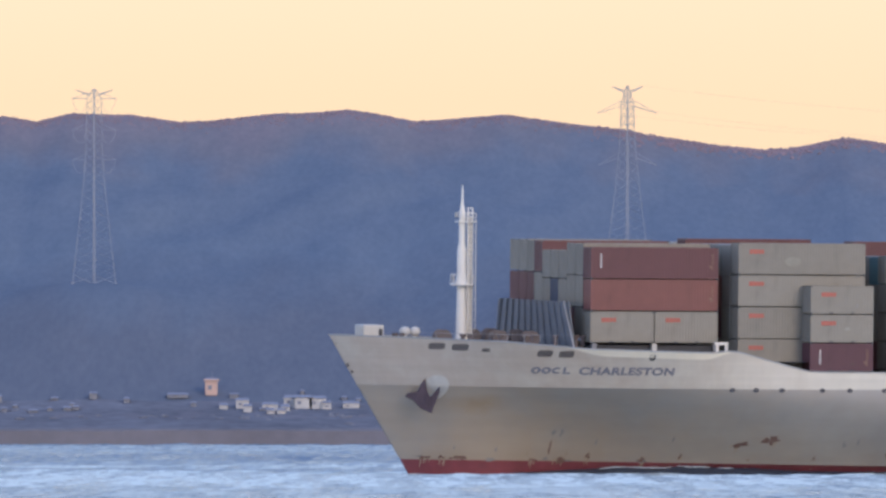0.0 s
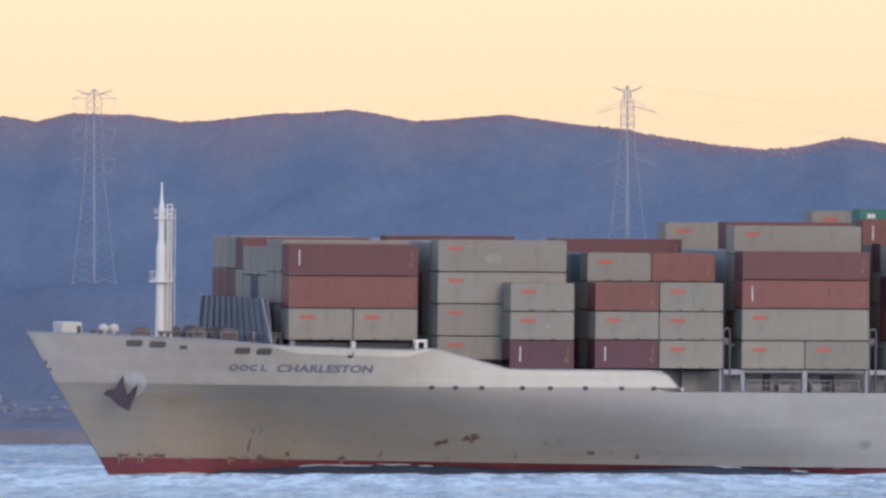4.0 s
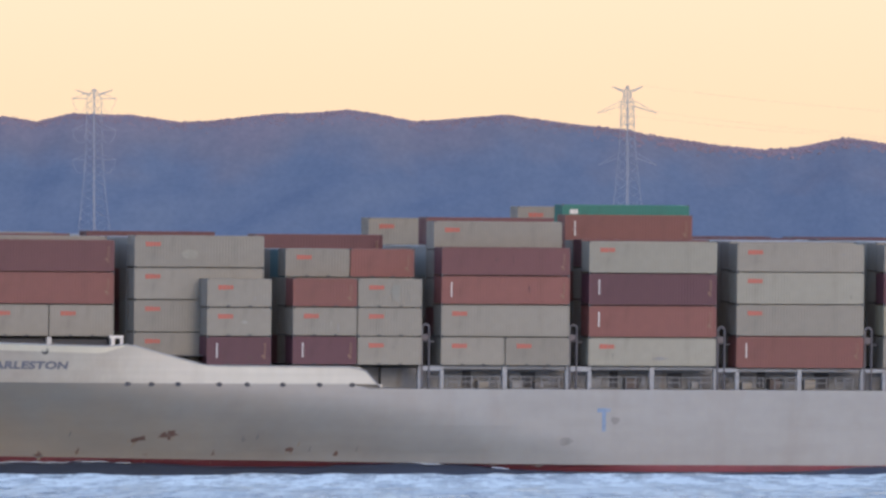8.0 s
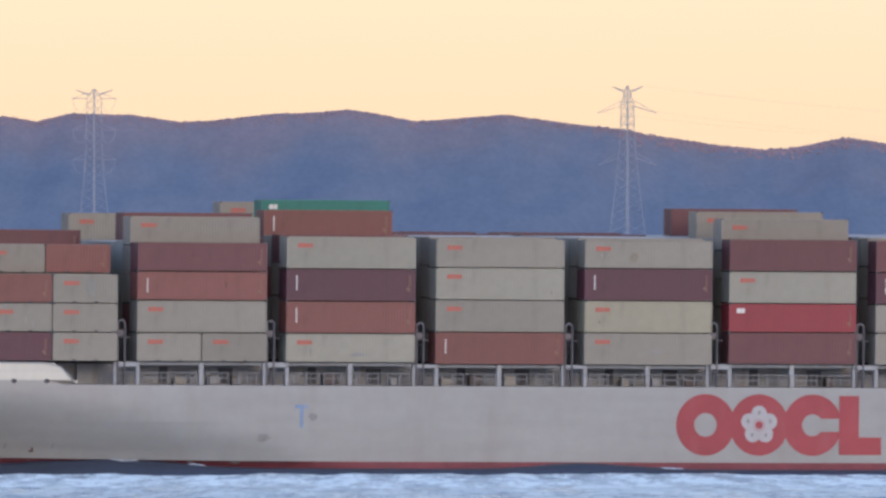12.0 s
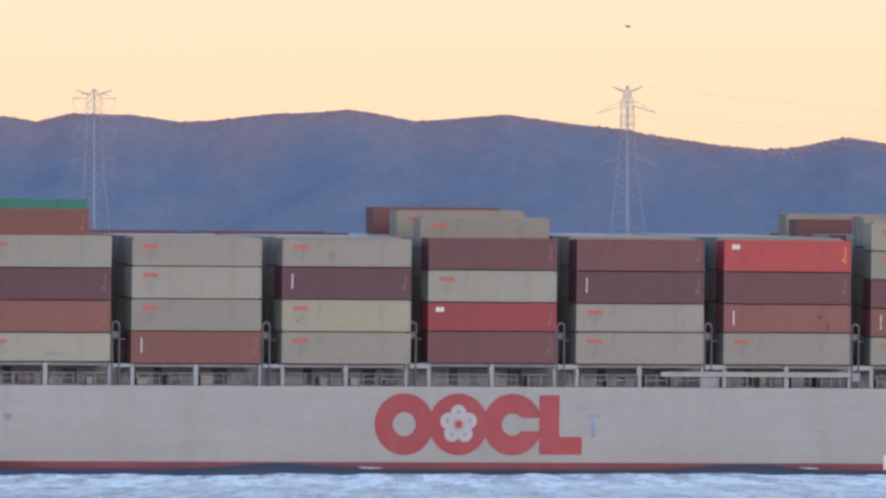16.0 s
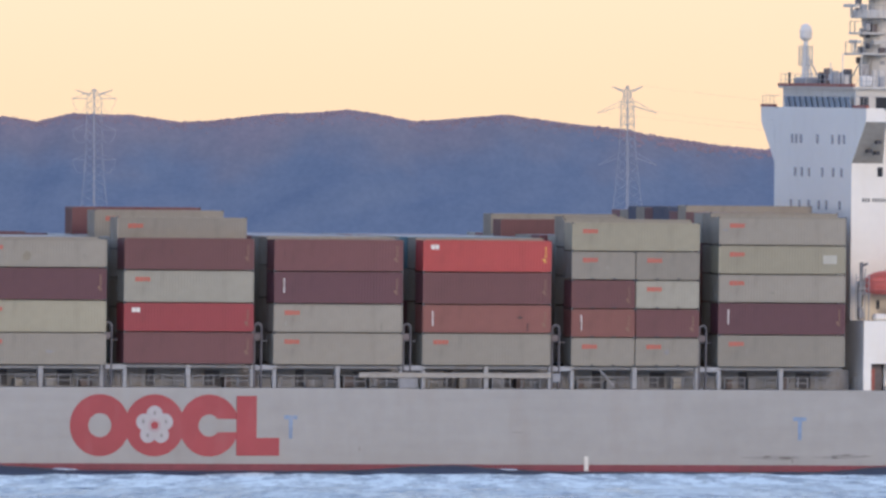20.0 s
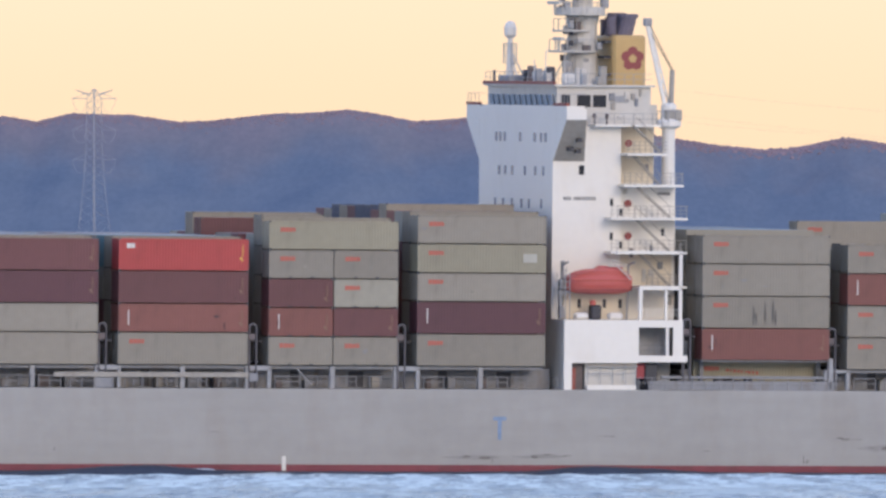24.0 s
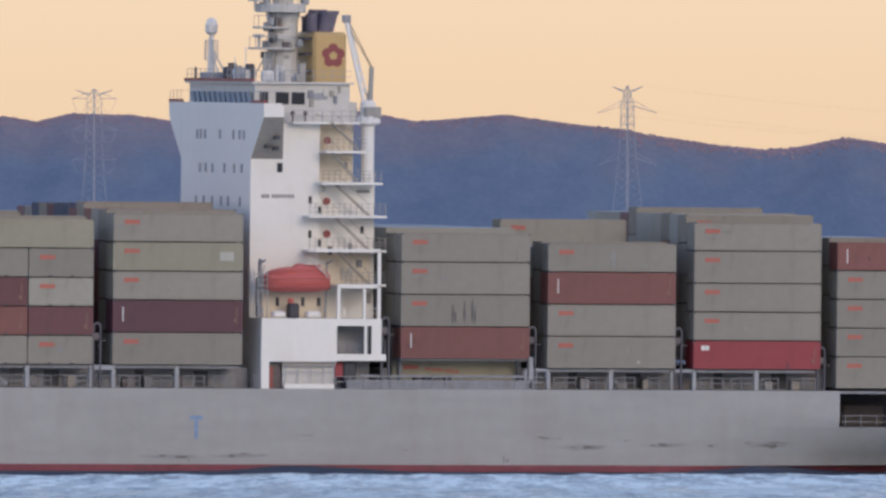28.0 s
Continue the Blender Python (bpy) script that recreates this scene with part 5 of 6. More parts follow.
part("platform_rail", rods(0.07, *[((1.85 + 1.05 * math.cos(a), 1.05 * math.sin(a), 17.1), (1.85 + 1.05 * math.cos(a), 1.05 * math.sin(a), 18.0)) for a in np.arange(0, 6.2, 0.7)],
                          *[((1.85 + 1.05 * math.cos(a), 1.05 * math.sin(a), 18.0), (1.85 + 1.05 * math.cos(a + 0.7), 1.05 * math.sin(a + 0.7), 18.0)) for a in np.arange(0, 6.2, 0.7)]), WHITE, mast)
for ends in [((x, -0.55, 22.8), (x, -0.55, 23.6)) for x in (1.5, 2.1, 2.6, 2.95)] + [((1.5, -0.55, z), (2.95, -0.55, z)) for z in (23.2, 23.6)]:
    part("top_rail", rods(0.08, ends), WHITE, mast)
for z, x in ((17.5, 0.85), (23.2, 1.15)):
    part("navigation_light", lathe([(0.14, 0), (0.2, 0.08), (0.2, 0.4), (0.1, 0.5)], (x, -0.3, z), 10), LIGHTSTEEL, mast)


def winch(x, y):
    w = part("windlass", boxes((x - 1.1, x + 1.1, y - 0.8, y + 0.8, 10.4, 11.6), bevel=0.08), BROWN, ship, "rusty brown mooring winch on the forecastle")
    bm = lathe([(0.75, -0.7), (0.75, -0.6), (0.42, -0.55), (0.42, 0.55), (0.75, 0.6), (0.75, 0.7)], (0, 0, 0), 14)
    bmesh.ops.rotate(bm, verts=bm.verts[:], matrix=Matrix.Rotation(radians(90), 3, "X"))
    bmesh.ops.translate(bm, verts=bm.verts[:], vec=(x, y, 12.25))
    part("drum", bm, BROWN, w)


for x, y in ((4.0, -4.5), (6.4, -6.5), (4.2, 4.5), (-0.8, -2.6), (6.6, 6.5), (7.4, 1.0)):
    winch(x, y)
for x, y in ((-5.2, -2.2), (-4.6, -2.4), (0.2, -5.8), (0.8, -6.0), (9.5, -10.6), (10.1, -10.7), (3.2, -7.6), (5.4, -8.4), (6.1, -8.6), (-1.9, 2.0), (7.9, -9.4)):
    part("bollard", lathe([(0.22, 10.4), (0.2, 12.35), (0.3, 12.4), (0.3, 12.65)], (x, y, 0), 10), BROWN, ship)
part("fore_rail", rods(0.04, *[((x, -breadth(x, 12) + 0.25, 12.0), (x, -breadth(x, 12) + 0.25, 12.75)) for x in np.arange(-5.5, 8, 1.3)], *[((x, -breadth(x, 12) + 0.25, 12.72), (x + 1.3, -breadth(x + 1.3, 12) + 0.25, 12.72)) for x in np.arange(-5.5, 7, 1.3)]), LIGHTSTEEL, ship)
# slanting wave breaker before the first bay


def leaning_plate(y_top, y_low, w, x_out, x_in, z0=10.4, z1=15.7):
    """An upright strip that runs from y_low at the foot to y_top at the head and leans aft on the way down."""
    bm = bmesh.new()
    q = [bm.verts.new(p) for p in ((8.75 + x_out, y_top - w, z1), (8.75 + x_out, y_top + w, z1), (9.0 + x_out, y_low + w, z0), (9.0 + x_out, y_low - w, z0),
                                   (8.75 + x_in, y_top - w, z1), (8.75 + x_in, y_top + w, z1), (9.0 + x_in, y_low + w, z0), (9.0 + x_in, y_low - w, z0))]
    for f in ((0, 1, 2, 3), (7, 6, 5, 4), (0, 4, 5, 1), (1, 5, 6, 2), (2, 6, 7, 3), (3, 7, 4, 0)):
        bm.faces.new([q[i] for i in f])
    bmesh.ops.recalc_face_normals(bm, faces=bm.faces[:])
    return bm


bw = part("wave_breaker", leaning_plate(0, 0, 9.6, 0.0, 0.12), BREAKER, ship, "slanting ribbed grey wave breaker across the foredeck")
for k in range(12):
    u = k / 11 * 2 - 1
    part("rib", leaning_plate(u * 9.7, u * 12.4, 0.13, -0.17, 0.0), BREAKER, bw)
for s in (-1, 1):
    part("end_panel", leaning_plate(s * 9.6, s * 11.0, 1.05, 0.005, 0.10), BREAKER, bw)
    part("end_brace", rods(0.16, ((8.5, s * 9.9, 15.7), (8.9, s * 12.4, 10.9))), LIGHTSTEEL, bw)
# pedestals and shaded beams under the first bay
for x in (10.5, 16.25, 22.2):
    part("stack_pedestal", boxes((x, x + 0.45, -12.3, -11.7, 10.4, 11.98), bevel=0.04), DULLWHITE if x > 12 else GREYDECK, ship)
part("bay_foundation", boxes((10.6, 22.3, -11.6, 11.6, 10.45, 11.8)), DARK, ship, "dark steel foundation under the foremost stacks")
part("fairlead_frame", boxes((21.55, 21.8, -14.9, -14.6, 10.4, 12.1), (22.4, 22.65, -14.9, -14.6, 10.4, 12.0), (21.4, 22.65, -14.95, -14.55, 11.9, 12.15)), WHITE, ship)

# ---- deck along the port side: coaming, stanchions, portals, rails, lashing bridges ----
GAPS = [b[0] for b in BAYS.values()]
part("hatch_coaming", boxes((47.5, 178, -13.0, 13.0, DECK, 9.35), (190.5, 233, -13.0, 13.0, DECK, 9.35), (22.5, 47.5, -12.4, 12.4, DECK, 9.4)), GREYDECK, ship)
for n, bx in enumerate(GAPS):
    if bx < 40:
        continue
    foot = BAYS[list(BAYS)[n]][1]
    if bx == 191.5:
        for y in (-15.9, 15.5):
            for x in (bx + 0.4, bx + 11.6):
                inboard = 1.6 if y < 0 else -1.6
                part("stanchion", boxes((x, x + 0.35, y + inboard, y + inboard + 0.35, DECK, foot - 0.17), bevel=0.04), GREYDECK, ship)
            part("stanchion", boxes((bx + 12.25, bx + 12.65, y, y + 0.4, DECK, foot + 0.2), bevel=0.04), LIGHTSTEEL, ship)
            part("side_beam", boxes((bx + 0.05, bx + 12.15, y + 0.1, y + 2.2 if y < 0 else y + 0.5, foot - 0.16, foot - 0.01)), GREYDECK, ship)
        part("stowed_derrick", boxes((187.8, 204.0, -15.7, -15.3, 8.55, 8.8), (204.0, 204.6, -15.75, -15.2, 8.4, 9.5), bevel=0.04), GREYDECK, ship, "grey derrick boom stowed along the deck")
    if bx < 230 and bx != 191.5:
        rnd = random.Random(n)
        for y in (-15.8, 15.4):
            part("portal", boxes((bx - 2.05, bx - 1.7, y, y + 0.4, DECK, 9.35), (bx + 0.05, bx + 0.42, y, y + 0.4, DECK, 9.35), (bx - 2.05, bx + 0.42, y, y + 0.4, 9.12, foot - 0.03), bevel=0.05), LIGHTSTEEL, ship, "grey steel portal carrying the container stacks")
            part("stanchion", boxes((bx + 5.95, bx + 6.4, y, y + 0.4, DECK, foot - 0.03), bevel=0.04), LIGHTSTEEL, ship)
            part("side_beam", boxes((bx + 0.42, bx + 12.1, y + 0.15, y + 0.55, foot - 0.32, foot - 0.04)), GREYDECK, ship)
        for k in range(4):
            x = bx + 0.75 + k * 2.95 + rnd.uniform(-0.1, 0.1)
            w = rnd.uniform(1.6, 2.4)
            part("rail_frame", rods(0.1, ((x, -15.95, DECK), (x, -15.95, 8.65)), ((x + w, -15.95, DECK), (x + w, -15.95, 8.65)), ((x, -15.95, 8.62), (x + w, -15.95, 8.62)), ((x + w / 2, -15.95, DECK), (x + w / 2, -15.95, 8.62)), ((x, -15.95, 8.15), (x + w, -15.95, 8.15))), RAILGREY, ship)
            if rnd.random() < 0.75:
                vx, vw, vh = x + rnd.uniform(0, 1), rnd.uniform(0.5, 1.2), rnd.uniform(0.6, 1.2)
                part("deck_locker", boxes((vx, vx + vw, -13.9, -13.2, DECK, DECK + vh), bevel=0.04), rnd.choice((GREYBEIGE, LIGHTSTEEL, GREYDECK, GREYDECK, BROWN)), ship)
        part("coaming_door", boxes((bx + 3.0, bx + 3.8, -13.06, -13.0, DECK + 0.1, 9.1)), DARK, ship)
        part("coaming_door", boxes((bx + 8.5, bx + 9.9, -13.06, -13.0, DECK + 0.1, 9.0)), DARK, ship)
    top = foot + (3.6 if bx > 50 else 2.6)
    lb = part("lashing_bridge", boxes((bx - 1.78, bx - 1.60, -15.9, -15.6, DECK, top - 0.2), (bx - 1.12, bx - 0.96, -15.9, -15.6, DECK, top - 0.2), bevel=0.03), LASHING, ship, "narrow grey lashing bridge between the stacks")
    head = ring_bm(bx - 1.37, top - 0.2, 0.24, 0.41, 0, 180, n=12, thick=0.3)
    bmesh.ops.translate(head, verts=head.verts[:], vec=(0, -15.9, 0))
    part("bridge_head", head, LASHING, lb)
    part("walkway", boxes((bx - 1.6, bx - 0.4, -15.55, 16.0, top - 1.5, top - 1.4)), LASHING, lb)
    part("lashing_gear", boxes((bx - 1.84, bx - 1.2, -16.05, -15.92, top - 1.35, top - 0.75), bevel=0.05), BROWN, lb)
    part("lashing_rail", rods(0.06, ((bx - 1.6, -15.75, top - 0.9), (bx - 1.12, -15.75, top - 0.9)), ((bx - 1.6, -15.75, top - 1.9), (bx - 1.12, -15.75, top - 1.9)), ((bx - 1.6, -15.75, top - 2.6), (bx - 1.12, -15.75, top - 2.6))), LASHING, lb)
ladder = part("stowed_gangway", boxes((130.4, 148.6, -16.05, -15.7, 8.5, 8.78), (130.4, 148.6, -16.05, -15.98, 8.78, 8.95), bevel=0.03), GREYBEIGE, ship, "grey-white accommodation ladder stowed along the deck edge")
part("gangway_roller", boxes((148.7, 149.5, -16.0, -15.6, 8.1, 8.9), bevel=0.05), GREYDECK, ladder)
part("gangway_support", boxes((134.2, 136.0, -15.95, -15.6, DECK, 8.48), bevel=0.05), GREYDECK, ladder)
part("gangway_davit", rods(0.14, ((153.2, -15.9, 9.3), (154.6, -15.9, DECK + 0.3))), LIGHTSTEEL, ladder)
part("deck_rail", rods(0.07, *[((x, -15.98, DECK), (x, -15.98, 8.65)) for x in np.arange(185.5, 205, 1.3)], ((185.5, -15.98, 8.62), (205, -15.98, 8.62)), ((185.5, -15.98, 8.15), (205, -15.98, 8.15))), LIGHTSTEEL, ship)
part("side_plating", boxes((186.5, 204.5, -15.9, -15.85, DECK, 8.35)), GREYDECK, ship)
part("deck_rail", rods(0.04, *[((x, -15.98, DECK), (x, -15.98, 8.65)) for x in np.arange(49, 178, 2.8)], ((49, -15.98, 8.62), (178, -15.98, 8.62))), GREYDECK, ship)

# ---- deckhouse ----
F, A, STAR = 178.4, 190.3, 10.7     # fore and after ends of the house, its starboard side
tower = part("deckhouse", boxes((F, 184.9, -12.0, STAR, DECK, 31.4)), WHITE, ship, "tall white accommodation block with a bridge across the top")
base = part("lower_house", boxes((F, 189.6, -15.75, 15.75, 13.65, 13.85)), WHITE, ship)
for d in ((F, 179.15, -16.05, -15.75, DECK, 13.85), (179.15, 185.5, -16.05, -15.75, 9.95, 13.85), (185.5, 190.15, -16.05, -15.75, 10.05, 10.65), (188.1, 188.35, -16.05, -15.75, 10.65, 13.2), (188.78, 189.7, -16.05, -15.75, 10.65, 13.2),
          (185.5, 189.7, -16.05, -15.75, 13.2, 13.85), (180.6, 185.3, -16.05, -15.75, DECK, 7.95), (F, F + 0.25, -15.75, -12.0, DECK, 13.65), (F, 189.6, 15.75, 16.05, DECK, 13.85), (F, F + 0.25, 12.0, 15.75, DECK, 13.65)):
    part("wall_panel", boxes(d), WHITE, base)
part("side_deck", boxes((185.5, 190.1, -15.75, -9.0, 10.05, 10.2)), WHITE, base)
part("inner_wall", boxes((F + 0.3, 189.4, -13.2, -13.0, DECK, 13.6)), LIGHTSTEEL, base)
part("set_back_wall", boxes((180.55, 185.4, -15.45, -15.35, DECK, 9.9)), DULLWHITE, base)
part("wall_beam", boxes((180.5, 185.5, -15.7, -15.46, 9.55, 9.9)), GREYBEIGE, base)
part("opening_rail", rods(0.09, ((180.6, -15.9, 9.0), (185.3, -15.9, 9.0)), ((180.6, -15.9, 9.6), (185.3, -15.9, 9.6)), *[((x, -15.9, 7.9), (x, -15.9, 9.8)) for x in (180.7, 181.9, 183.1, 184.3, 185.3)]), LIGHTSTEEL, base)
part("balcony_rail", rods(0.08, ((185.6, -15.9, 11.6), (188.5, -15.9, 11.6)), ((185.6, -15.9, 11.1), (188.5, -15.9, 11.1)), *[((x, -15.9, 10.65), (x, -15.9, 11.6)) for x in (185.7, 186.5, 187.3, 188.1)]), GREYDECK, base)
part("doorway", boxes((179.2, 180.5, -15.2, -15.1, DECK, 9.9)), BROWN, base)
part("door_leaf", boxes((179.3, 179.75, -15.3, -15.2, DECK, 9.5), bevel=0.03), REDBROWN, base)
part("stored_gear", boxes((186.4, 187.6, -15.2, -14.4, DECK, 9.9), bevel=0.1), DARK, base)
part("stored_gear", boxes((185.6, 186.6, -15.0, -14.4, 8.5, 9.9), bevel=0.1), MARKRED, base)
part("ledge_rail", rods(0.08, *[((x, -15.9, 10.65), (x, -15.9, 11.9)) for x in (189.75, 190.05)], ((189.75, -15.9, 11.9), (190.1, -15.9, 11.9))), GREYDECK, base)
# boat-deck frame aft of the lifeboat
fr = part("boat_deck_frame", boxes((185.55, 185.85, -15.9, -15.6, 13.85, 16.7), (188.0, 188.25, -15.9, -15.6, 13.85, 16.7), (189.35, 189.65, -15.9, -15.6, 10.7, 20.1), (185.55, 189.65, -15.9, -15.6, 16.6, 16.95), (185.55, 189.65, -15.6, -11, 16.75, 16.9),
                                  (183.4, 189.65, -15.9, -15.6, 19.85, 20.15)), WHITE, ship)
part("frame_rail", rods(0.07, ((185.9, -15.7, 14.8), (189.4, -15.7, 14.8)), ((185.9, -15.7, 14.35), (189.4, -15.7, 14.35)), *[((x, -15.7, 13.85), (x, -15.7, 14.8)) for x in (186.3, 187.0, 187.6, 188.7)]), WHITE, fr)
part("boat_wall", boxes((179.4, 185.5, -12.6, -12.03, 13.85, 16.3)), CREAM, tower)
for x in (180.7, 183.1, 184.6):
    part("porthole", boxes((x, x + 0.32, -12.65, -12.6, 14.9, 15.7), bevel=0.02), DARK, tower)
part("raft_canister", boxes((179.7, 181.0, -15.2, -14.3, 13.87, 14.5), bevel=0.2), WHITE, ship)
part("raft_canister", boxes((182.9, 184.3, -15.2, -14.3, 13.87, 14.5), bevel=0.2), WHITE, ship)
part("boat_winch", boxes((181.4, 182.4, -14.6, -13.6, 13.85, 15.2), bevel=0.15), DARK, ship)
part("winch_motor", lathe([(0.28, 0), (0.3, 0.3), (0.15, 0.45)], (181.65, -14.2, 15.2), 10), LIFEBOAT, ship)
for x in (178.9, 185.2):
    part("boat_davit", rods(0.22, ((x, -13.2, 13.85), (x, -13.6, 18.8)), ((x, -13.6, 18.8), (x, -15.4, 19.1))), LIGHTSTEEL, ship)
part("forward_gear", boxes((178.3, 178.75, -14.8, -14.2, 14.0, 15.1), (178.35, 178.6, -14.4, -14.1, 15.1, 16.9), (178.4, 179.0, -14.6, -13.9, 16.6, 17.5), (178.6, 178.9, -14.3, -14.0, 17.5, 19.2), bevel=0.06), GREYDECK, ship)
for z in (16.3, 16.8, 17.3, 17.8):
    part("boat_rail", rods(0.09, ((177.95, -15.0, z), (179.2, -15.0, z))), LIGHTSTEEL, ship)
for x in (177.95, 178.35, 178.8, 179.2):
    part("boat_rail_post", rods(0.1, ((x, -15.0, 13.85), (x, -15.0, 18.1))), LIGHTSTEEL, ship)
part("davit_arm", rods(0.14, ((183.0, -15.3, 19.3), (184.95, -15.3, 17.5)), ((182.7, -15.3, 18.75), (184.4, -15.3, 18.75)), ((185.2, -13.6, 18.8), (183.0, -15.3, 19.3))), DULLWHITE, ship)
part("forward_stay", rods(0.1, ((178.4, -14.3, 13.9), (179.1, -14.3, 18.6)), ((179.0, -14.3, 13.9), (178.5, -14.3, 17.0))), LIGHTSTEEL, ship)
# after house with galleries and stairs
aft = part("after_house", boxes((184.9, A, -11.4, 11.4, 13.85, 26.05), (184.9, 188.6, -10.2, 10.2, 26.05, 31.6)), WHITE, ship)
part("after_wall", boxes((184.95, A - 0.3, -11.46, -11.4, 16.95, 19.9)), CREAM, aft)
part("after_wall", boxes((184.95, 188.5, -10.26, -10.2, 26.3, 31.4)), CREAM, aft)
DECKS = [(29.0, 184.9, 188.7), (26.15, 184.6, 190.3), (23.15, 183.4, 190.7), (20.05, 183.4, 190.7), (16.95, 186.8, 190.7)]
for z, x0, x1 in DECKS:
    g = part("gallery", boxes((x0, x1, -14.0, -10.2, z - 0.22, z)), WHITE, aft)
    part("gallery_rail", rods(0.06, ((x0, -13.95, z + 1.05), (x1, -13.95, z + 1.05)), ((x0, -13.95, z + 0.7), (x1, -13.95, z + 0.7)), ((x0, -13.95, z + 0.35), (x1, -13.95, z + 0.35)), *[((x, -13.95, z), (x, -13.95, z + 1.05)) for x in np.arange(x0 + 0.05, x1, 0.55)]), GREYBEIGE, g)
for i, (z, x0, x1) in enumerate([(29.0, 185.6, 188.4), (26.15, 185.6, 188.2), (23.15, 185.9, 189.3), (20.05, 185.9, 189.3), (16.95, 186.2, 189.3)]):
    up = {0: 31.6}.get(i, DECKS[i - 1][0])
    st = part("stair", rods(0.13, ((x0, -13.4, up), (x1, -13.4, z)), ((x0, -12.7, up), (x1, -12.7, z))), GREYBEIGE, aft)
    part("stair_treads", boxes(*[(x0 + (x1 - x0) * k / 9 - 0.12, x0 + (x1 - x0) * k / 9 + 0.12, -13.4, -12.7, up + (z - up) * k / 9 - 0.02, up + (z - up) * k / 9 + 0.02) for k in range(10)]), GREYBEIGE, st)
    part("handrail", rods(0.06, ((x0, -13.4, up + 0.95), (x1, -13.4, z + 0.95))), GREYBEIGE, st)
for x, z in ((185.75, 24.4), (185.8, 21.45), (185.75, 29.9)):
    ringbuoy = ring_bm(x, z, 0.03, 0.34, n=18, thick=0.12)
    bmesh.ops.translate(ringbuoy, verts=ringbuoy.verts[:], vec=(0, -11.6, 0))
    part("lifebuoy", ringbuoy, BADGERED, aft, "dark red lifebuoy on the wall")
for x, z in ((183.9, 24.5), (183.9, 21.4), (184.8, 23.6), (184.8, 20.6), (189.0, 21.8)):
    part("window", boxes((x, x + 0.28, -12.05 if x < 184.9 else -11.5, -11.98 if x < 184.9 else -11.4, z - 0.3, z + 0.35)), GLASS, aft)
part("name_plate", boxes((188.6, 189.8, -11.5, -11.4, 25.2, 25.45)), GRIME, aft)
for x in [179.45 + 0.26 * k for k in range(3)] + [180.42 + 0.27 * k for k in range(8)]:
    part("number_bar", boxes((x, x + 0.19, -12.03, -11.99, 24.68, 25.0)), GRIME, tower)
part("side_window", boxes((180.9, 181.4, -12.06, -11.98, 27.0, 27.85), bevel=0.02), GLASS, tower)
part("side_window", boxes((180.0, 180.3, -12.06, -11.98, 17.4, 17.9), bevel=0.02), GLASS, tower)
for z, ys in ((30.35, (9.2, 7.7, 6.0, -0.1, -5.6, -8.0, -9.8)), (27.3, (8.0, 5.6, 2.9, -2.0, -6.0, -9.0)), (24.3, (9.4, 6.3, 2.9, -0.8, -3.6, -8.4))):
    for y in [0.8 * v - 1.96 for v in ys]:
        part("front_window", boxes((F - 0.06, F + 0.01, y - 0.25, y + 0.25, z - 0.42, z + 0.42), bevel=0.02), FRONTPANE, tower)
# bridge: wings on slanting brackets, wheelhouse with a band of leaning panes
for sgn in (-1, 1):
    y0, y1 = sorted((sgn * 12.0, sgn * 16.1))
    built = set(bpy.data.objects)
    wing = part("bridge_wing", boxes((F, 180.3, y0, y1, 32.0, 32.2), (F, F + 0.2, y0, y1, 32.2, 33.25), (180.1, 180.3, y0, y1, 32.2, 33.0), (F + 0.2, 180.1, *sorted((sgn * 15.9, sgn * 16.1)), 32.2, 33.25)), WHITE, ship)
    bm = bmesh.new()
    q = [bm.verts.new(p) for p in ((F + 0.02, sgn * 12, 28.2), (F + 0.02, sgn * 16.1, 31.99), (F + 0.02, sgn * 12, 31.99), (181.4, sgn * 12, 28.2), (180.3, sgn * 16.1, 31.99), (181.4, sgn * 12, 31.99))]
    for f in ((0, 1, 2), (3, 5, 4), (0, 3, 4, 1), (1, 4, 5, 2), (0, 2, 5, 3)):
        bm.faces.new([q[i] for i in f])
    bmesh.ops.recalc_face_normals(bm, faces=bm.faces[:])
    # the downward face's shade is put into a beige-grey colour; the front stays white
    br = part("wing_bracket", bm, GREYBEIGE, wing, "slanting bracket under the bridge wing, its underside's shade in a beige-grey colour")
    plate = prism([(sgn * 12, 28.2), (sgn * 16.1, 31.99), (sgn * 12, 31.99)], F - 0.02, F + 0.015)
    for v in plate.verts:
        v.co.x, v.co.y = v.co.y, v.co.x
    bmesh.ops.recalc_face_normals(plate, faces=plate.faces[:])
    part("bracket_front", plate, WHITE, wing)
    for x, h in ((179.3, 29.3), (180.1, 29.1), (179.9, 30.1)):
        part("bracket_opening", boxes((x, x + 0.55, *sorted((sgn * (12.0 + (h - 28.2) * 1.08), sgn * (12.55 + (h - 28.2) * 1.08))), h - 0.12, h + 0.22), bevel=0.05), DARK, br)
    part("wing_coaming", boxes((F - 0.05, F + 0.25, *sorted((sgn * 12.2, sgn * 16.15)), 33.25, 33.5)), REDBROWN, wing)
    part("wing_rail", rods(0.06, *[((F + 0.1, sgn * y, 33.4), (F + 0.1, sgn * y, 34.3)) for y in (12.6, 13.8, 15.0, 16.0)], ((F + 0.1, sgn * 12.6, 34.3), (F + 0.1, sgn * 16.0, 34.3)), ((F + 0.1, sgn * 16.0, 34.3), (180.2, sgn * 16.0, 34.3))), LIGHTSTEEL, wing)
    if sgn > 0:                            # the starboard wing hangs on the narrower side
        for ob in set(bpy.data.objects) - built:
            ob.data.transform(Matrix.Translation((0, STAR - 12.0, 0)))
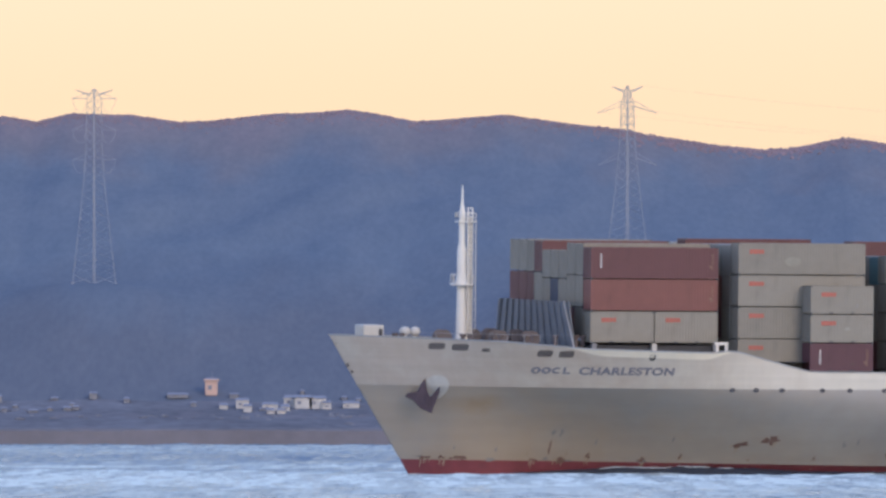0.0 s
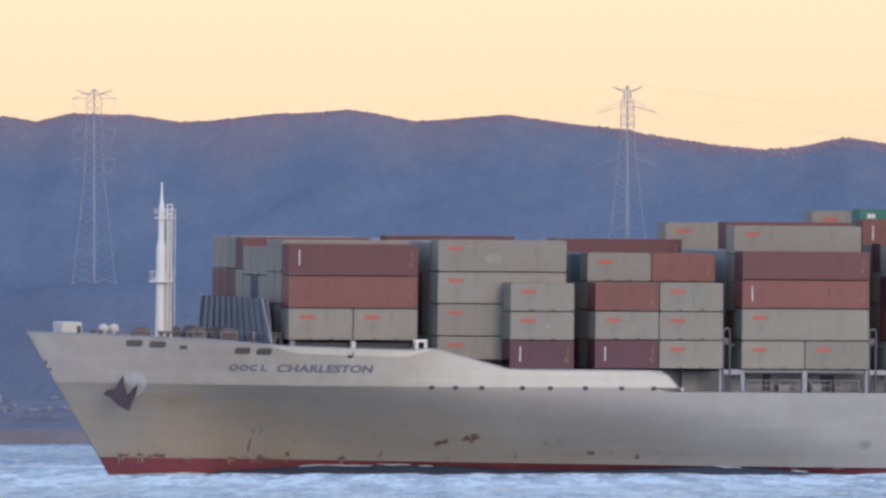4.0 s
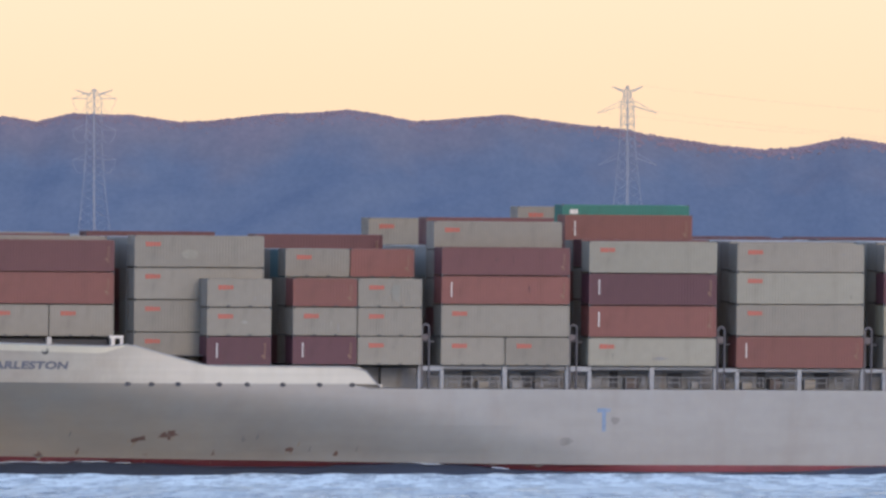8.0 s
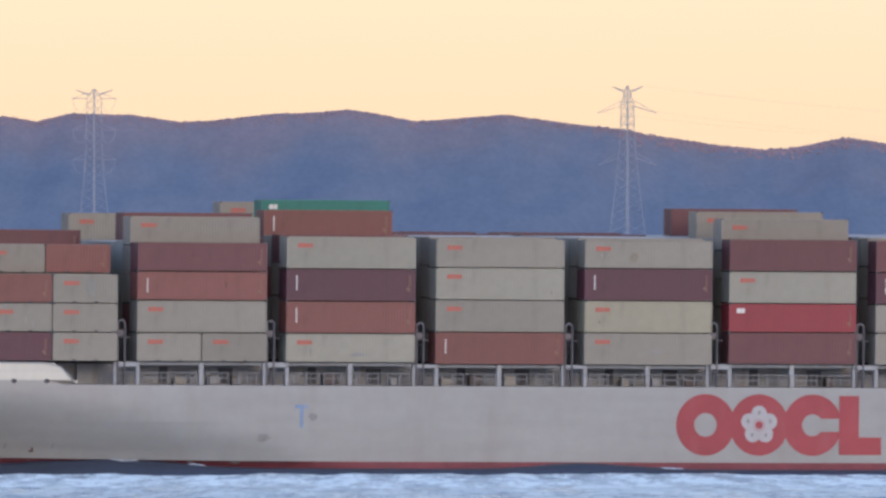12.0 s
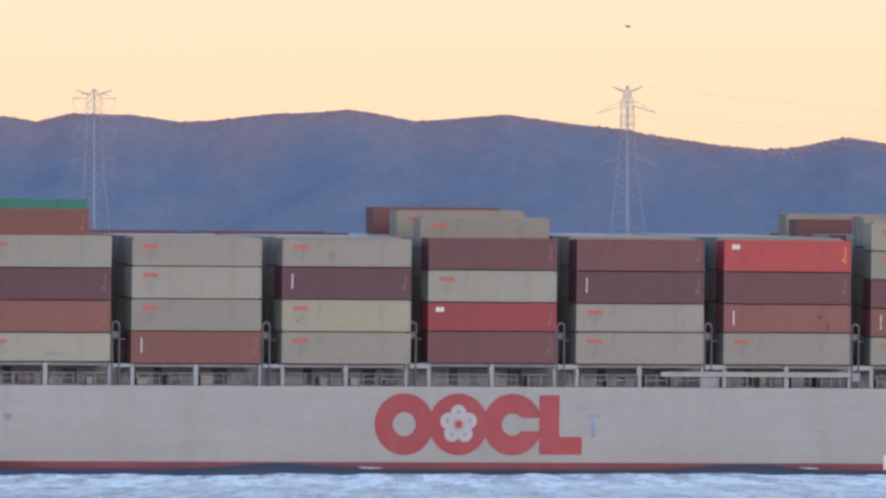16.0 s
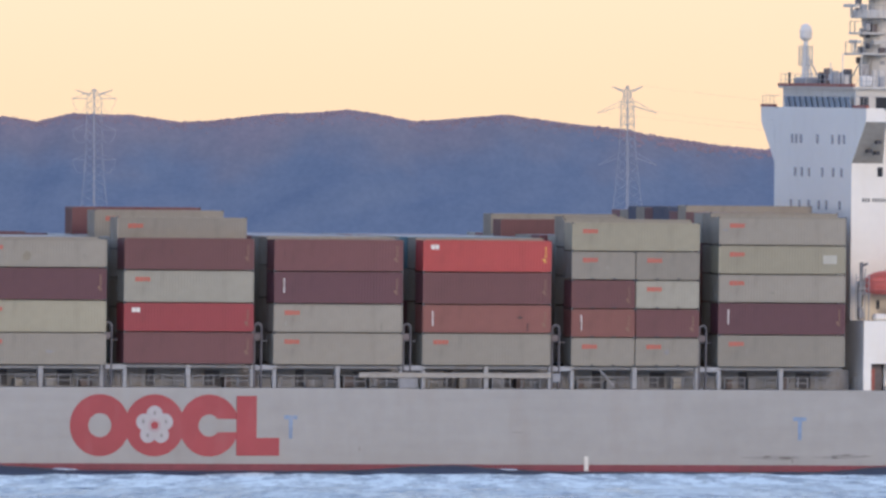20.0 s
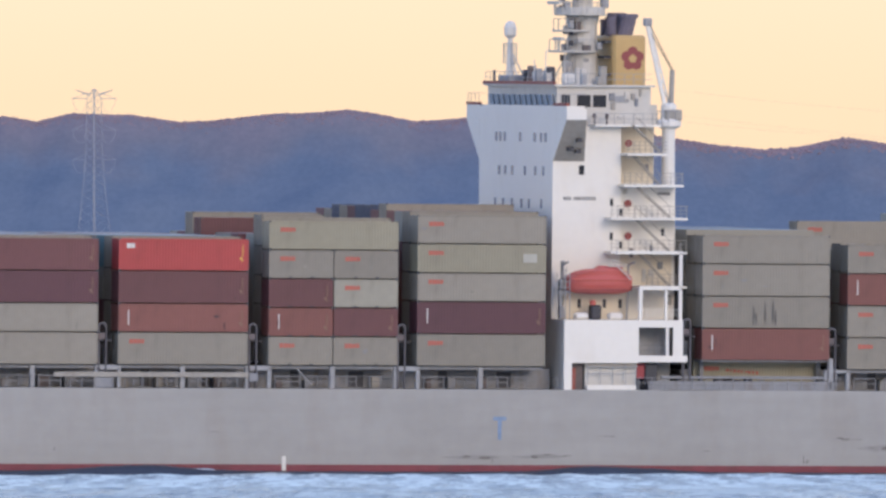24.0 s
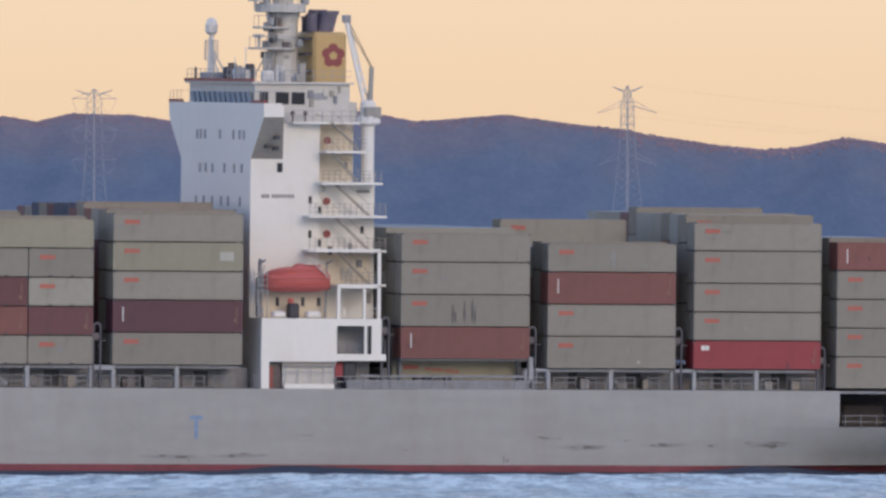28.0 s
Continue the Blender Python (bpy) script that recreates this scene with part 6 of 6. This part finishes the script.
wheel = part("wheelhouse", boxes((178.95, 187.9, -11.3, STAR - 0.7, 31.4, 35.0)), DULLWHITE, ship)
part("roof_edge", boxes((178.6, 188.2, -11.7, STAR - 0.3, 35.0, 35.18)), DULLWHITE, wheel)
part("roof_coaming", boxes((178.55, 178.75, -11.7, STAR - 0.3, 35.18, 35.45)), REDBROWN, wheel)
part("window_sill", boxes((178.6, 178.95, -11.3, STAR - 0.7, 33.1, 33.25)), WHITE, wheel)
part("front_screen", boxes((F, F + 0.2, -12.0, STAR, 31.4, 33.1)), WHITE, wheel)
for k in range(12):
    y = -10.7 + k * 1.66
    bm = boxes((178.78, 178.9, y, y + 1.12, 33.28, 34.25))
    for v in bm.verts:
        v.co.x -= 0.2 * (v.co.z - 33.28)
    part("bridge_pane", bm, TINTED, wheel)
for x, w in ((179.4, 0.55), (180.9, 1.25), (182.4, 1.25), (179.95, 0.25)):
    part("side_pane", boxes((x, x + w, -11.37, -11.28, 33.15, 34.25), bevel=0.02), GLASS, wheel)
part("louvre", boxes((184.3, 185.8, -11.36, -11.3, 33.6, 34.2), bevel=0.02), LIGHTSTEEL, wheel)
part("upper_gallery", boxes((182.0, 188.3, -13.2, -11.3, 31.4, 31.6)), WHITE, wheel)
part("gallery_rail", rods(0.06, ((182.0, -13.1, 32.6), (188.3, -13.1, 32.6)), ((182.0, -13.1, 32.1), (188.3, -13.1, 32.1)), *[((x, -13.1, 31.6), (x, -13.1, 32.6)) for x in np.arange(182.1, 188.4, 0.9)]), LIGHTSTEEL, wheel)
for x in (182.2, 183.4):
    part("searchlight", lathe([(0.08, 31.6), (0.08, 32.15), (0.2, 32.2), (0.2, 32.5), (0.1, 32.6)], (x, -12.4, 0), 10), BROWN, wheel)
part("roof_rail", rods(0.06, *[((x, -11.5, 35.2), (x, -11.5, 36.2)) for x in np.arange(179, 188, 0.9)], ((179, -11.5, 36.2), (188, -11.5, 36.2)), ((179, -11.5, 35.7), (188, -11.5, 35.7)),
                         *[((178.8, y, 35.2), (178.8, y, 36.3)) for y in np.arange(-11.5, STAR - 0.4, 1.45)], ((178.8, -11.5, 36.3), (178.8, STAR - 0.5, 36.3)), ((178.8, -11.5, 35.8), (178.8, STAR - 0.5, 35.8))), LIGHTSTEEL, wheel)
# roof fittings: satellite dome on a tripod, small gear, radar mast, funnel, provision crane
dome = part("satellite_mast", lathe([(0.42, 35.2), (0.3, 37.2), (0.2, 39.7)], (180.0, 6.6, 0), 10), WHITE, ship, "slender white satellite mast with stays and aerial cages")
for x, y in ((181.7, 6.6), (180.4, 5.1), (180.4, 8.1)):
    part("stay", rods(0.16, ((x, y, 35.2), (180.0, 6.6, 38.4)), sides=6), WHITE, dome)
part("radome", lathe([(0.3, 39.4), (0.55, 39.65), (0.57, 40.3), (0.42, 40.75), (0.15, 40.95)], (180.0, 6.6, 0), 16), WHITE, dome, "white satellite dome")
for y in (5.5, 7.7):
    cage = [((180.0, y, 37.1), (180.0, 6.6, 37.3)), ((180.0, y, 38.9), (180.0, 6.6, 38.7))]
    for k in range(6):
        c0, c1 = math.cos(k * math.pi / 3) * 0.3, math.sin(k * math.pi / 3) * 0.3
        d0, d1 = math.cos((k + 1) * math.pi / 3) * 0.3, math.sin((k + 1) * math.pi / 3) * 0.3
        cage.append(((180.0 + c0, y + c1, 37.1), (180.0 + c0, y + c1, 38.9)))
        cage += [((180.0 + c0, y + c1, z), (180.0 + d0, y + d1, z)) for z in (37.1, 38.9)]
    part("aerial_cage", rods(0.07, *cage), DULLWHITE, dome)
part("mast_foot", boxes((179.4, 182.0, 4.8, 8.4, 35.2, 36.0), bevel=0.1), LIGHTSTEEL, dome)
for x, y, w, h, m_ in ((180.3, 3.2, 0.7, 1.3, DARK), (180.6, 0.6, 1.2, 1.1, WHITE), (181.0, -1.4, 0.9, 1.4, LIGHTSTEEL), (180.2, -4.5, 0.7, 1.6, DARK), (181.0, -7.0, 1.0, 1.0, WHITE), (182.0, 4.5, 1.0, 1.2, LIGHTSTEEL)):
    part("roof_gear", boxes((x, x + w, y, y + w, 35.2, 35.2 + h), bevel=0.1), m_, ship)
part("whip_antenna", rods(0.12, ((180.8, -1.9, 35.2), (180.8, -1.9, 38.3)), ((180.8, 1.6, 35.2), (180.8, 1.6, 37.4))), WHITE, ship)
radar = part("radar_mast", lathe([(1.6, 35.2), (1.5, 37.0), (1.4, 38.5), (1.38, 40.6), (1.6, 41.4), (1.0, 42.0), (0.7, 46.0), (0.3, 48.0)], (184.85, 0, 0), 14), DULLWHITE, ship, "stout white radar mast with platforms and scanners")
for z, r, dx in ((38.1, 2.2, -0.9), (40.0, 1.7, -1.0), (41.5, 2.3, -0.2), (43.6, 2.0, -0.2)):
    pf = part("mast_platform", lathe([(r, z), (r + 0.1, z + 0.05), (r + 0.1, z + 0.2)], (184.7 + dx, -0.4, 0), 14), DULLWHITE, radar)
    cx = 184.7 + dx
    part("platform_rail", rods(0.06, *[((cx + r * math.cos(a), -0.4 + r * math.sin(a), z + 0.2), (cx + r * math.cos(a), -0.4 + r * math.sin(a), z + 1.2)) for a in np.arange(0, 6.28, 0.52)],
                              *[((cx + r * math.cos(a), -0.4 + r * math.sin(a), z + 1.2), (cx + r * math.cos(a + 0.52), -0.4 + r * math.sin(a + 0.52), z + 1.2)) for a in np.arange(0, 6.28, 0.52)]), LIGHTSTEEL, pf)
for z, r in ((41.5, 2.2), (43.6, 1.9)):
    part("platform_screen", lathe([(r + 0.12, z + 0.2), (r + 0.15, z + 0.75), (r + 0.05, z + 0.8)], (184.5, -0.4, 0), 14), DULLWHITE, radar)
for x, y, z, w, h in ((182.6, -1.8, 41.9, 0.6, 0.9), (186.2, -1.6, 42.2, 0.7, 0.9), (183.0, -1.9, 40.3, 0.5, 0.8), (185.8, -1.5, 38.4, 0.6, 0.7), (182.7, -1.6, 36.2, 0.8, 1.1)):
    part("mast_gear", boxes((x, x + w, y, y + w, z, z + h), bevel=0.1), LIGHTSTEEL, radar)
part("radar_scanner", boxes((181.9, 182.2, -2.2, 1.4, 42.5, 42.8), (182.0, 182.15, -0.5, -0.3, 41.7, 42.5)), DULLWHITE, radar)
part("radar_scanner", boxes((182.3, 182.7, -1.6, 0.9, 39.2, 39.5), (182.4, 182.6, -0.5, -0.2, 38.3, 39.2)), DULLWHITE, radar)
for z in (38.7, 39.7, 40.8):
    part("mast_lamp", boxes((183.2, 183.55, -1.6, -1.2, z, z + 0.5), bevel=0.06), DARK, radar)
part("bracing", rods(0.14, ((182.6, -2.2, 35.2), (183.8, -1.0, 38.1)), ((182.6, 2.2, 35.2), (183.8, 1.0, 38.1)), ((182.5, -2.2, 35.2), (182.5, -2.2, 38.2))), DULLWHITE, radar)
fun = part("funnel", boxes((186.95, 190.1, -2.9, 2.9, 31.6, 39.75), bevel=0.25), YELLOW, ship, "mustard yellow funnel with a red blossom badge")
badge = petals(188.8, 37.6, 0.62, 0.50)
bmesh.ops.translate(badge, verts=badge.verts[:], vec=(0, -2.93, 0))
bd = part("badge", badge, BADGERED, fun)
heart = petals(188.8, 37.6, 0.22, 0.18)
bmesh.ops.translate(heart, verts=heart.verts[:], vec=(0, -2.96, 0))
part("badge_heart", heart, YELLOW, bd)
for x, y, lean, r, h in ((187.3, -1.2, -0.1, 0.5, 1.7), (188.0, 0.6, 0.35, 0.8, 2.1), (188.5, -1.1, 0.5, 0.8, 2.0), (187.5, 1.4, 0.0, 0.45, 1.5)):
    bm = lathe([(r, 0), (r, h * 0.8), (r * 1.12, h * 0.82), (r * 1.1, h)], (0, 0, 0), 12)
    for v in bm.verts:
        v.co.x += lean * v.co.z / h
    bmesh.ops.translate(bm, verts=bm.verts[:], vec=(x, y, 39.7))
    part("exhaust_pipe", bm, mat("soot", (0.14, 0.12, 0.15), 0.7, var=0.3), fun)
for z in (36.0, 37.6, 39.0):
    part("funnel_step", boxes((186.3, 186.95, -2.2, 2.2, z, z + 0.25)), DARK, fun)
part("funnel_casing", boxes((187.9, 190.2, -6, 6, 31.6, 33.4)), DULLWHITE, ship)
crane = part("provision_crane", lathe([(0.62, 26.1), (0.6, 31.2), (1.15, 31.5), (1.15, 31.9), (0.75, 32.2), (0.7, 33.4), (0.4, 33.6)], (189.55, -11.6, 0), 14), WHITE, ship, "white provision crane with its jib raised")
part("jib", rods(0.42, ((189.3, -11.6, 32.8), (187.35, -11.6, 41.0))), WHITE, crane)
part("jib", rods(0.2, ((189.9, -11.2, 32.8), (187.7, -11.2, 41.0)), *[((189.3 - 1.95 * k / 8, -11.6, 32.8 + 8.2 * k / 8), (189.9 - 2.2 * (k + 1) / 8, -11.2, 32.8 + 8.2 * (k + 1) / 8)) for k in range(8)]), WHITE, crane)
part("king_post", rods(0.45, ((189.75, -11.6, 33.2), (189.85, -11.6, 36.6)), sides=8), GREYBEIGE, crane)
part("jib_head", boxes((187.1, 187.8, -11.9, -11.2, 40.6, 41.3), bevel=0.08), LIGHTSTEEL, crane)
part("hoist_wire", rods(0.09, ((187.7, -11.6, 40.6), (189.9, -11.6, 36.6)), ((187.4, -11.6, 40.6), (189.9, -11.6, 36.4))), DARK, crane)
part("crane_cab", boxes((189.0, 190.6, -12.4, -11.0, 32.0, 33.0), bevel=0.1), GREYBEIGE, crane)
ringpts = [(189.55 + 1.1 * math.cos(a), -11.6 + 1.1 * math.sin(a)) for a in [2 * math.pi * k / 10 for k in range(11)]]
cr_rail = tube([(x, y, 32.85) for x, y in ringpts], 0.07)
for x, y in ringpts[:-1]:
    bar(cr_rail, (x, y, 31.85), (x, y, 32.87), 0.07)
part("crane_platform_rail", cr_rail, LIGHTSTEEL, crane)


def lifeboat_bm(length, width, z0, z1):
    """An enclosed boat: pointed ends, round bilge, low cabin."""
    rows = []
    for i in range(17):
        u = i / 16 * 2 - 1
        taper = (1 - abs(u) ** 4.5) ** 0.6 if abs(u) < 1 else 0.02
        w = width / 2 * max(taper, 0.03)
        lift = 0.35 * abs(u) ** 5
        ztop = z1 - 0.75 * abs(u) ** 3 + (0.3 if -0.1 < u < 0.75 else 0)
        zmid = z0 + (z1 - z0) * 0.52 + 0.25 * abs(u) ** 3
        rows.append([(u * length / 2, -w * c, z) for c, z in ((0, z0 + lift), (0.6, z0 + lift + 0.15), (0.95, zmid - 0.35), (1.03, zmid), (1.03, zmid + 0.14), (0.9, zmid + 0.18), (0.7, ztop - 0.3), (0.35, ztop), (0, ztop + 0.03),
                                                             (-0.35, ztop), (-0.7, ztop - 0.3), (-0.9, zmid + 0.18), (-1.03, zmid), (-0.95, zmid - 0.35), (-0.6, z0 + lift + 0.15), (0, z0 + lift))])
    bm = grid_bm(rows)
    bmesh.ops.remove_doubles(bm, verts=bm.verts[:], dist=0.01)
    bmesh.ops.recalc_face_normals(bm, faces=bm.faces[:])
    return bm


boat = new("lifeboat")
tagged(boat, "orange-red enclosed lifeboat hung in its davits", "lifeboat")
part("boat_hull", lifeboat_bm(6.4, 2.4, 0, 2.25), LIFEBOAT, boat, "", True)
part("rubbing_strake", boxes((-2.7, 2.7, -1.3, -1.2, 1.2, 1.32)), mat("strake_dark_red", (0.42, 0.07, 0.05), 0.5), boat)
for z in (0.5, 1.75, 2.0):
    part("boat_rib", boxes((-2.6, 2.6, -1.22 if z < 1 else -0.98, -1.0 if z < 1 else -0.8, z, z + 0.06)), LIFEBOAT, boat)
part("conning_hatch", boxes((1.2, 2.2, -0.5, 0.5, 2.2, 2.6), bevel=0.15), LIFEBOAT, boat)
RIDERS.append((boat, (182.15, -14.3, 16.2)))

# weathering on single containers: bay's bow end, row, tier, half, then x, z, width, height


def spot(key, x, z, w, h, material, ragged=0.5, seed=0):
    bm = patch(ellipse(x, z, w / 2, h / 2, 14, ragged, seed))
    for v in bm.verts:
        v.co.y = -0.012
    part("stain", bm, material, STACKED[key])


STREAK = mat("dark_run_off", (0.10, 0.095, 0.088), 0.7, var=0.3)
PALEPATCH = mat("repainted_patch", (0.42, 0.40, 0.34), 0.6)
for i, (x, h) in enumerate(((4.9, 1.7), (5.15, 1.1), (6.0, 2.0), (6.75, 2.2), (7.0, 1.4))):
    spot((191.5, 1, 1, 0), x, 0.35 + h / 2, 0.17, h, STREAK, 0.6, i)
spot((191.5, 1, 2, 0), 6.0, 0.9, 0.7, 0.12, GRIME, 0.8, 8)
spot((191.5, 1, 2, 0), 1.9, 0.8, 0.1, 0.5, GRIME, 0.8, 9)
spot((38.2, 1, 2, 1), 3.6, 1.4, 0.8, 1.5, mat("soot_smear", (0.235, 0.225, 0.19), 0.7, var=0.2), 0.7, 10)
spot((94.4, 1, 3, 0), 4.7, 1.0, 0.75, 0.9, mat("brown_smear", (0.22, 0.19, 0.14), 0.7, var=0.2), 0.3, 11)
sq = patch([(10.0, 0.95), (11.3, 0.95), (11.3, 1.75), (10.0, 1.75)])
bmesh.ops.translate(sq, verts=sq.verts[:], vec=(0, -0.012, 0))
part("stain", sq, PALEPATCH, STACKED[164.4, 1, 3, 0])
spot((205.4, 1, 3, 0), 6.2, 1.3, 0.5, 1.6, mat("grey_smear", (0.25, 0.24, 0.21), 0.7, var=0.2), 0.7, 13)
spot((205.4, 1, 0, 0), 8.7, 0.6, 0.3, 0.35, PALEPATCH, 0.4, 14)
spot((66.2, 1, 0, 0), 6.8, 0.7, 1.4, 0.25, GRIME, 0.8, 15)
spot((150.4, 1, 0, 1), 3.0, 1.3, 0.5, 0.5, GRIME, 0.8, 16)
spot((24.0, 2, 3, 0), 5.2, 1.2, 1.5, 0.9, mat("buff_smear", (0.27, 0.25, 0.20), 0.7, var=0.2), 0.3, 17)
SMEAR = mat("weather_smear", (0.225, 0.21, 0.175), 0.7, var=0.2)
WASH = mat("pale_weather_wash", (0.31, 0.295, 0.25), 0.7, var=0.2)
DARKSMEAR = mat("dark_grime_smear", (0.085, 0.045, 0.045), 0.7, var=0.3)
GREYS = sorted(k for k, c in STACKED.items() if k[1] == 1 and "grey" in c["label"])
REDS = sorted(k for k in STACKED if k[1] == 1 and k not in GREYS)
for i in range(64):
    r = random.Random(100 + i)
    key = r.choice(REDS if i % 4 == 0 else GREYS)
    thin = r.random() < 0.75
    spot(key, r.uniform(0.6, 5.4) + (r.choice((0, 5.8)) if (key[0], 1, key[2], 1) not in STACKED else 0), r.uniform(0.35, 1.9), r.uniform(0.05, 0.16) if thin else r.uniform(0.3, 0.7), r.uniform(0.2, 0.9) if thin else r.uniform(0.1, 0.3),
         DARKSMEAR if i % 4 == 0 else r.choice((SMEAR, SMEAR, WASH, GRIME)), 0.5, 200 + i)
# faded red lettering, too worn to read, on the beige container low abaft the deckhouse
worn = random.Random(12)
for i in range(9):
    x, h = 3.1 + i * 0.36 + worn.uniform(0, 0.05), worn.uniform(0.16, 0.34)
    part("marking", boxes((x, x + worn.uniform(0.18, 0.28), -0.012, 0.03, 1.95 - h / 2 - 0.03 * i, 1.95 + h / 2 - 0.03 * i)), LOGORED, STACKED[191.5, 2, 0, 0])
# small gear on the bridge roof, the mast and the casing's side
rnd = random.Random(77)
for k in range(16):
    x, y, w, h = rnd.uniform(179.0, 184.0), rnd.uniform(-10.5, 9.0), rnd.uniform(0.2, 0.7), rnd.uniform(0.5, 1.7)
    part("roof_gear", boxes((x, x + w, y, y + w, 35.2, 35.2 + h), bevel=0.05), rnd.choice((DULLWHITE, GREYBEIGE, BROWN, LIGHTSTEEL)), ship)
for k in range(14):
    z, a = rnd.uniform(36.0, 44.0), rnd.uniform(2.2, 5.2)
    r = 1.15 + rnd.uniform(0.0, 0.7)
    x, y, w = 184.7 + r * math.cos(a), r * math.sin(a), rnd.uniform(0.2, 0.5)
    part("mast_gear", boxes((x - w, x + 0.3, y - w / 2, y + w / 2 + 0.2, z, z + rnd.uniform(0.3, 0.9)), bevel=0.04), rnd.choice((DULLWHITE, LIGHTSTEEL, GREYDECK, BROWN)), radar)
for k in range(8):
    x, z, w, h = rnd.uniform(183.8, 187.3), rnd.uniform(31.8, 34.3), rnd.uniform(0.15, 0.6), rnd.uniform(0.15, 0.8)
    part("wall_fitting", boxes((x, x + w, -11.48, -11.3, z, z + h), bevel=0.03), rnd.choice((GREYBEIGE, GREYDECK, DULLWHITE)), wheel)
for k in range(9):
    z0 = rnd.uniform(14.5, 30.0)
    x = rnd.uniform(184.9, 189.6)
    part("wall_fitting", boxes((x, x + rnd.uniform(0.15, 0.5), -11.6, -11.4, z0, z0 + rnd.uniform(0.3, 1.4)), bevel=0.03), rnd.choice((GREYBEIGE, GREYDECK, DULLWHITE, BROWN)), aft)
# gear and clutter along the open deck abaft the deckhouse
for k in range(13):
    x, w, h = 190.4 + k * 1.1 + rnd.uniform(0, 0.5), rnd.uniform(0.3, 1.0), rnd.uniform(0.4, 1.3)
    part("deck_gear", boxes((x, x + w, -15.3, -14.7, DECK, DECK + h), bevel=0.06), rnd.choice((GREYDECK, RAILGREY, BROWN, DARK)), ship)
# grime and rust along the boot line, forward
for i in range(34):
    r = random.Random(900 + i)
    x = r.uniform(-2.5, 62)
    z, w = boot_line(x) + r.uniform(-0.12, 0.3), r.uniform(0.08, 0.5)
    part("rust_streak", on_side(patch(ellipse(x, z, w, r.uniform(0.05, 0.22), 12, 0.9, 300 + i)), 0.014 + 0.002 * (i % 3)), r.choice((RUST, GRIME, GRIME)), ship)
for i in range(9):
    r = random.Random(950 + i)
    x, z, h = r.uniform(0, 60), r.uniform(1.4, 3.0), r.uniform(0.3, 0.7)
    part("rust_streak", on_side(patch([(x, z), (x + 0.1, z + 0.05), (x + 0.13, z + h * 0.4), (x + 0.09, z + h), (x + 0.05, z + h), (x - 0.03, z + h * 0.3)]), 0.014), r.choice((RUSTWASH, GRIME)), ship)


# ---- what moves ----


def motions():
    for ob, (x, y, z) in RIDERS:
        walk(ob, [(t, m @ Matrix.Translation((x, y, z))) for t, m in COURSE])
    # the bird keeps its speed from right to left, rising a little on the way
    flight = [(0, 221.0, 22.0), (14.5, 29.75, 25.62), (15.0, 23.1, 25.55), (15.5, 16.4, 25.3), (16.0, 9.84, 25.45), (16.5, 3.45, 25.75), (17.0, -2.94, 26.2), (18.0, -15.72, 26.15), (28, -143.5, 27.0)]
    walk(bird, [(t, pose(x, 900, z, 0, 4, 0)) for t, x, z in flight])
    for wing, s in WINGS:
        walk(wing, [(k * 0.2, pose(0, 0, 0, s * (24 if k % 2 else -14))) for k in range(141)])
    # the wave fields drift slowly with the stream
    for ob, vx, vy in ((near_water, 0.5, -0.9), (mid_water, 0.4, -0.7), (far_water, 0.3, -0.5)):
        walk(ob, [(t, pose(vx * (t - 14), vy * (t - 14), 0)) for t in (0, 14, 28)])


motions()
